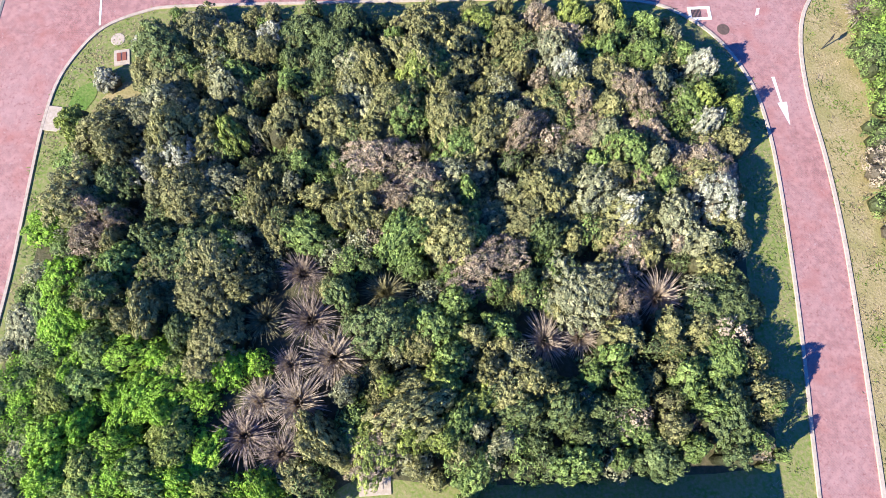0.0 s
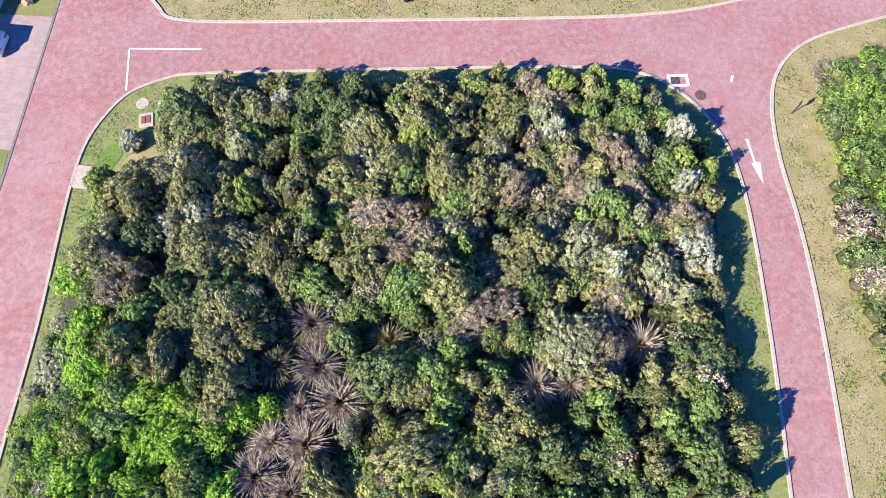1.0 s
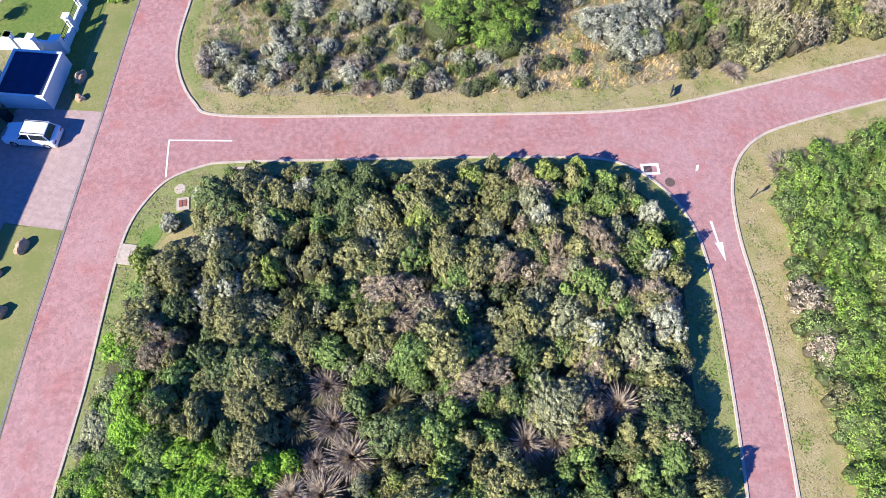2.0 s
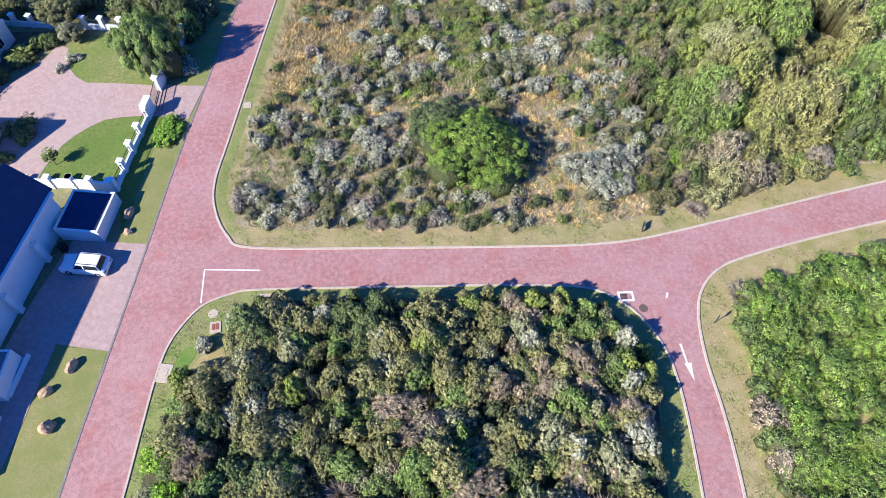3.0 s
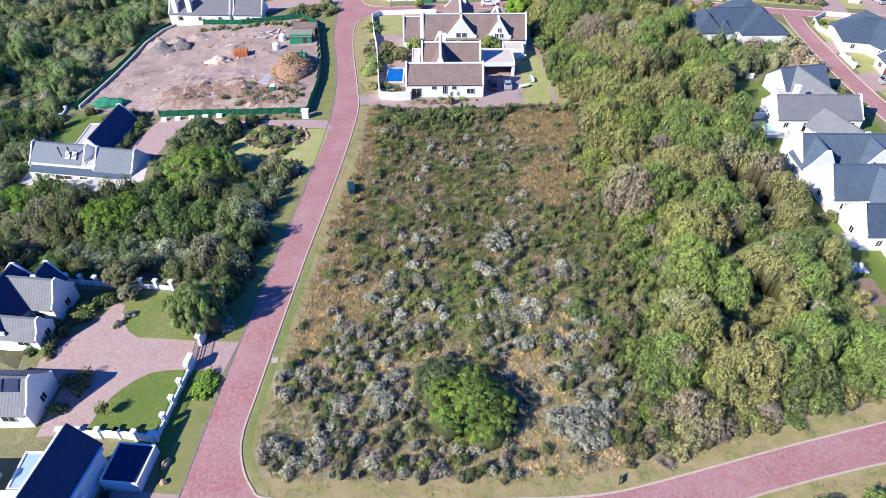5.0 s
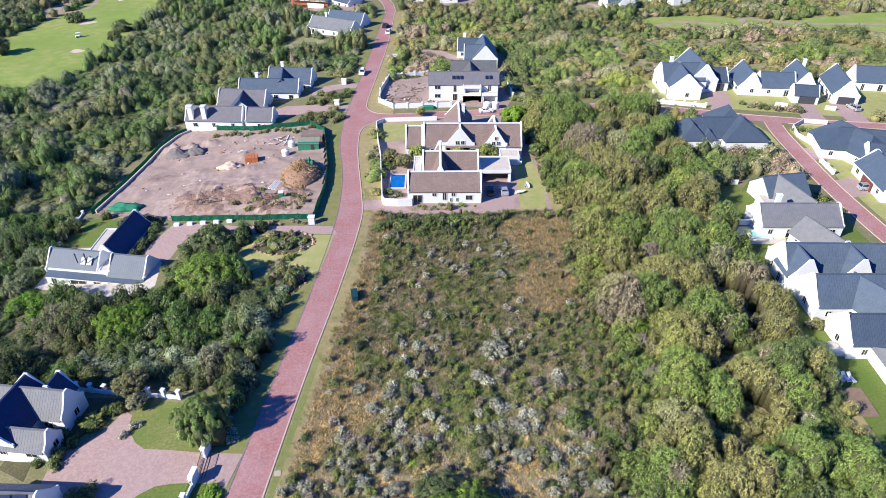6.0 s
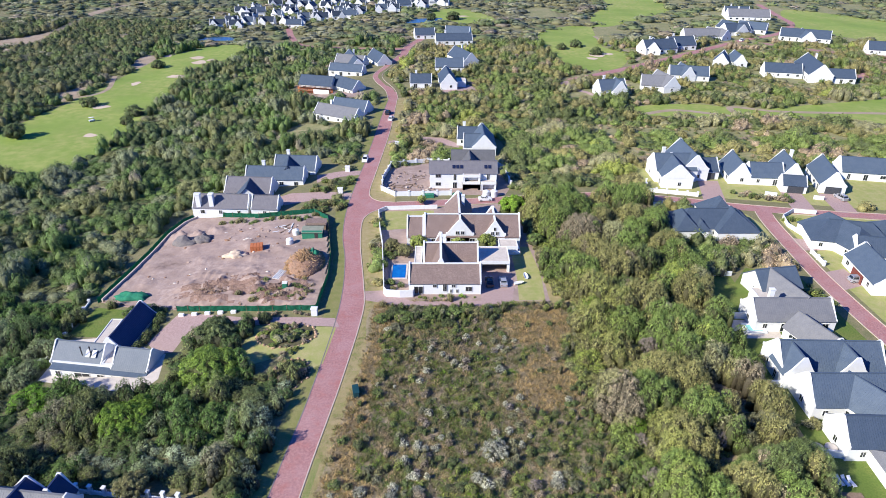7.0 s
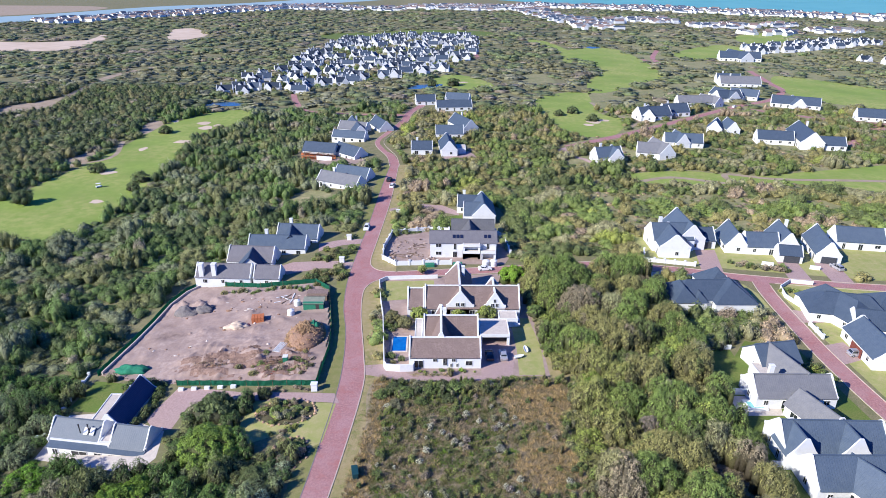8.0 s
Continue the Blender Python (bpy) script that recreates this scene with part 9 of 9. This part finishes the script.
boat(21.3, 130.7, 95, "small white boat on a trailer on the grass")
boat(19.4, 127.4, 20, "small white boat with a cover on the grass")
car(20.4, 143.4, 90, "car_white", "white car parked in the garden shade", False)
car(-25.0, 208.6, -92, "car_white", "white car standing on the road", True)
car(-18.9, 255.6, 80, "car_white", "white car standing at the roadside", True)
car(-20.8, 264, 80, "car_dark", "dark car standing on the road", True)
car(14.5, 175.4, 5, "car_white", "small white car on the lane", False)
car(123.8, 176.8, 100, "car_silver", "silver car parked on a driveway", True)
car(101.0, 128.6, 0, "car_silver", "silver car parked before a garage", True)
car(198.0, 425, 38, "car_white", "white car standing at the far roadside", True)
for x, y, t in ((-14.7, 223, 5), (-30.0, 199.2, 0), (-30, 181, 0)):
    g = thing("gate_pier", "thick white gate pier with stepped cap", "gate pier", x, y, t)
    box_part("shaft", g, "plaster", (0, 0, -0.3, 1.5, 0.9, 2.1))
    box_part("cap", g, "plaster", (0, 0, 1.8, 1.7, 1.1, 0.14))
planting([(-33.7 + rr.uniform(-6, 6), 187 + rr.uniform(-4, 5)) for i in range(26)], "garden shrubs beside the drives", ["dark", "green", "olive", "lime"], 0.8, 1.7, 18)
planting([(-34 + rr.uniform(-5.5, 5.5), 171 + rr.uniform(-3, 3.6)) for i in range(22)], "garden shrubs beside the drives", ["dark", "green", "olive"], 0.9, 1.6, 19)

# scaffolded front of the unfinished house
s = thing("scaffold", "timber scaffold before unfinished brick walls", "scaffold", -59, 304, -14)
for i in range(8):
    box_part("upright", s, "timber", (-9 + i * 2.5, 0, 0, 0.14, 0.14, 4.2))
for z in (1.8, 3.6):
    box_part("deck", s, "timber", (0, 0, z, 18, 0.9, 0.1))
box_part("brick_wall", s, "orange", (0, 1.6, 0, 18, 0.4, 2.8), label="bare brick wall")
box_part("banner", s, "frame", (4, -0.6, 0.4, 8, 0.1, 2.2))

# ---------------------------------------------------------------- gardens of the east lane
WL = "white plastered garden wall"
pier_wall([(67.4, 189), (65.4, 182.2), (80.2, 178.4)], WL, pier_h=1.5, wall_h=1.3, rails=False)
pier_wall([(64.6, 173.2), (63.4, 160), (63.2, 149)], "low white wall with small piers", pier_h=1.0, wall_h=0.6, rails=False)
pier_wall([(64.6, 173.2), (74, 171.6), (86, 169.4)], "low white wall with small piers", pier_h=1.0, wall_h=0.6, rails=False)
pier_wall([(110.4, 165.8), (104.2, 167.2), (99.4, 163.2), (98.2, 157.8), (99.6, 152)], WL, pier_h=1.3, wall_h=1.2, rails=False, piers=False)
pier_wall([(97.0, 142.6), (96.8, 136)], WL, pier_h=1.3, wall_h=1.2, rails=False)
pier_wall([(63.0, 113.4), (70.4, 113.0)], WL, pier_h=1.6, wall_h=1.5, rails=False, piers=False)
pier_wall([(66.0, 131.3), (71.6, 131.3)], WL, pier_h=1.3, wall_h=1.2, rails=False, piers=False)
pier_wall([(63.5, 131.2), (63.2, 126.0)], WL, pier_h=1.3, wall_h=1.2, rails=False, piers=False)
pier_wall([(61.8, 91.2), (66.6, 90.6)], WL, pier_h=1.6, wall_h=1.5, rails=False, piers=False)
pier_wall([(62.8, 74.0), (69, 73.0)], WL, pier_h=1.6, wall_h=1.5, rails=False, piers=False)
pier_wall([(101.6, 179.6), (104.8, 178.4)], WL, pier_h=1.4, wall_h=1.3, rails=False, piers=False)
pier_wall([(115.2, 176.6), (118, 175.8)], WL, pier_h=1.4, wall_h=1.3, rails=False, piers=False)
s = thing("swimming_pool", "small pale green pool with a white surround", "pool", 67.4, 109.2)
box_part("water", s, "pool_pale", (0, 0, 0.1, 3.2, 2.2, 0.25), label="pale green water")
box_part("coping", s, "plaster", (0, 1.4, 0, 4.4, 0.6, 0.45), (0, -1.4, 0, 4.4, 0.6, 0.45), (-1.9, 0, 0, 0.6, 2.2, 0.45), (1.9, 0, 0, 0.6, 2.2, 0.45))
for i in range(4):
    l = thing("sun_lounger", "white sun lounger on the lawn", "lounger", 62.3 + i * 0.85, 68.6 - i * 0.12, 10, "loungers on the lawn")
    box_part("mattress", l, "plaster", (0, -0.25, 0.3, 0.6, 1.35, 0.1))
    bm = bmesh.new()
    add_box(bm, 0, 0, 0, 0.6, 0.75, 0.1)
    bm.transform(Matrix.Translation((0, 0.72, 0.52)) @ Matrix.Rotation(radians(38), 4, 'X'))
    part("backrest", bm, M["plaster"], l)
    for a in (-0.25, 0.25):
        for b in (-0.8, 0.3):
            box_part("leg", l, "frame", (a, b, 0, 0.05, 0.05, 0.3))
s = thing("timber_deck", "grey timber deck beside the lawn", "deck", 63.6, 63.6, -2)
for k in range(16):
    box_part("plank", s, "timber", (-1.6 + k * 0.21, 0, 0.05, 0.19, 5.6, 0.12))
for x, y in ((62.9, 75.0), (65.2, 75.0)):
    s = thing("round_tank", "round grey lidded tank by the house", "tank", x, y)
    bm = bmesh.new()
    add_cyl(bm, 0, 0, 0, 0.95, 1.0, 24)
    add_cyl(bm, 0, 0, 1.0, 0.97, 0.16, 24, 0.5)
    part("barrel", bm, M["concrete"], s)
s = thing("solar_panel", "dark solar panels on a slate roof", "solar panel", 88.4, 194.0, 0, z=4.2)
for i in range(4):
    bm = bmesh.new()
    add_box(bm, -2.7 + i * 1.8, 0, 0, 1.7, 2.2, 0.08)
    bm.transform(Matrix.Rotation(radians(36), 4, 'X'))
    part("panel", bm, M["panel"], s)


def garage_door(x, y, z, w, h, turn, mat, label):
    g = thing("garage_door", label, "garage door", x, y, turn, z=z)
    for k in range(4):
        box_part("panel", g, mat, (0, 0, k * h / 4, w, 0.1, h / 4 - 0.02))


garage_door(111.6, 180.95, 0.05, 4.6, 2.2, -11, "grey_door", "charcoal panelled garage door")
garage_door(123.0, 180.3, 0.05, 4.4, 2.3, -14, "grey_door", "charcoal panelled garage door")
garage_door(100.9, 129.4, 0.05, 4.8, 2.3, 85, "red_door", "red-brown panelled garage door")
garage_door(88, 192.0, 0.05, 5.0, 2.3, 0, "grey_door", "charcoal panelled garage door")
planting([(92 + i * 1.9, 180.6 - i * 0.55) for i in range(9)] + [(94 + i * 1.9, 178.4 - i * 0.55) for i in range(8)], "garden shrubs before the white houses", ["olive", "brown", "grey", "green"], 0.8, 1.4, 21)
planting([(68 + i * 2.6, 169 - i * 0.4) for i in range(8)], "garden shrubs along the low wall", ["lime", "green", "olive"], 0.6, 1.1, 22)
planting([(88.6 - (i % 3) * 1.4, 118 + i * 0.9) for i in range(10)] + [(99.5 + i * 0.9, 161 + math.sin(i)) for i in range(7)], "garden shrubs beside the lane", ["green", "lime", "dark"], 0.6, 1.2, 23)
planting([(63.5 + (i % 4) * 2.0, 98.8 + (i // 4) * 1.6) for i in range(4)] + [(64 + i * 1.2, 81.2) for i in range(3)], "garden shrubs behind the houses", ["olive", "grey"], 0.8, 1.4, 24)

# ---------------------------------------------------------------- golf course trees
for x, y, h, r, sd in ((-170.8, 249, 6.5, 4.6, 331), (-136.2, 281, 5.0, 4.4, 332), (-133.4, 267, 4.0, 3.0, 333), (-162.6, 295, 4.4, 4.2, 334), (-160, 372, 5, 4, 335), (-120, 402, 4, 4, 336), (94, 384, 4.5, 4.5, 337), (86, 405, 5, 4, 338), (76, 398, 4, 3.5, 339), (12, 505, 6, 5, 340), (-4, 502, 5, 4, 341)):
    tree(x, y, h, r, "dark", "round dark green tree on the golf course", sd, leaves=700, subs=18, leaf=0.16)
c = thing("golf_cart", "small white golf cart on the fairway", "golf cart", -150.6, 271.3, 40)
box_part("body", c, "plaster", (0, 0, 0.25, 2.3, 1.2, 0.55), bevel=0.06)
box_part("canopy", c, "plaster", (0, 0, 1.8, 1.9, 1.25, 0.08))
for a in (-0.8, 0.8):
    for b in (-0.5, 0.5):
        box_part("canopy_post", c, "dark_metal", (a, b, 0.7, 0.04, 0.04, 1.1))
        bm = bmesh.new()
        bmesh.ops.create_cone(bm, cap_ends=True, segments=12, radius1=0.25, radius2=0.25, depth=0.2, matrix=Matrix.Translation((a, b * 1.1, 0.25)) @ Matrix.Rotation(math.pi / 2, 4, 'X'))
        part("wheel", bm, M["tyre"], c)


# ---------------------------------------------------------------- loose rubble
def rubble(name, areas, n, lo, hi, mats, seed, label):
    q = np.random.default_rng(seed)
    for key, share in mats:
        V, F = [], []
        for _ in range(int(n * share)):
            cx, cy, rx, ry = areas[q.integers(0, len(areas))]
            x, y = cx + q.uniform(-1, 1) * rx, cy + q.uniform(-1, 1) * ry
            s = lo + (hi - lo) * q.uniform(0, 1) ** 3
            k = len(V)
            sc = np.array([q.uniform(0.7, 1.6), q.uniform(0.6, 1.2), q.uniform(0.35, 0.7)]) * s
            V += [tuple(p) for p in (ICO_V * q.uniform(0.75, 1.2, (len(ICO_V), 1)) * sc + np.array([x, y, ground_z(x) + 0.2 + s * 0.2]))]
            F += [tuple(f + k) for f in ICO_F]
        me = bpy.data.meshes.new(name)
        me.from_pydata(V, [], F)
        me.materials.append(M[key])
        tagged(new(name, me), label, "rubble", kind="stuff")


rubble("rubble", [(-56, 140, 20, 14), (-50, 130, 16, 7), (-60, 158, 14, 5), (-45, 152, 8, 8)], 260, 0.12, 0.6, (("sandy", 0.5), ("spoil", 0.3), ("concrete", 0.2)), 31, "scattered clods, stones and rubble on bare soil")
rubble("rubble", [(-10, 190, 6, 9), (-8, 183, 8, 3)], 160, 0.1, 0.5, (("timber", 0.35), ("sandy", 0.5), ("concrete", 0.15)), 32, "scattered clods, stones and rubble on bare soil")
for i in range(9):
    b = thing("timber_plank", "loose timber plank on the bare ground", "plank", -44 + (i % 3) * 1.6, 156.4 + (i // 3) * 1.5, 20 + i * 31, "loose planks on the site")
    box_part("board", b, "timber" if i % 2 else "frame", (0, 0, 0.35, 3.2, 0.3, 0.1))

for i in range(14):
    b = thing("timber_plank", "loose timber plank in the building yard", "plank", -11 + rr.uniform(-4, 6), 190 + rr.uniform(-6, 8), rr.uniform(0, 180), "loose planks in the building yard")
    box_part("board", b, "timber", (0, 0, 0.08, rr.uniform(2.2, 4.4), 0.28, 0.1))
for x, y in ((-2.4, 177.8), (6.2, 178.4)):
    b = thing("green_skip", "low green rubbish skip by the yard wall", "skip", x, y, 4)
    box_part("tub", b, "green_paint", (0, 0, 0, 2.8, 1.4, 0.9), bevel=0.05)
    box_part("rim", b, "green_paint", (0, 0.7, 0.9, 2.9, 0.1, 0.08), (0, -0.7, 0.9, 2.9, 0.1, 0.08))
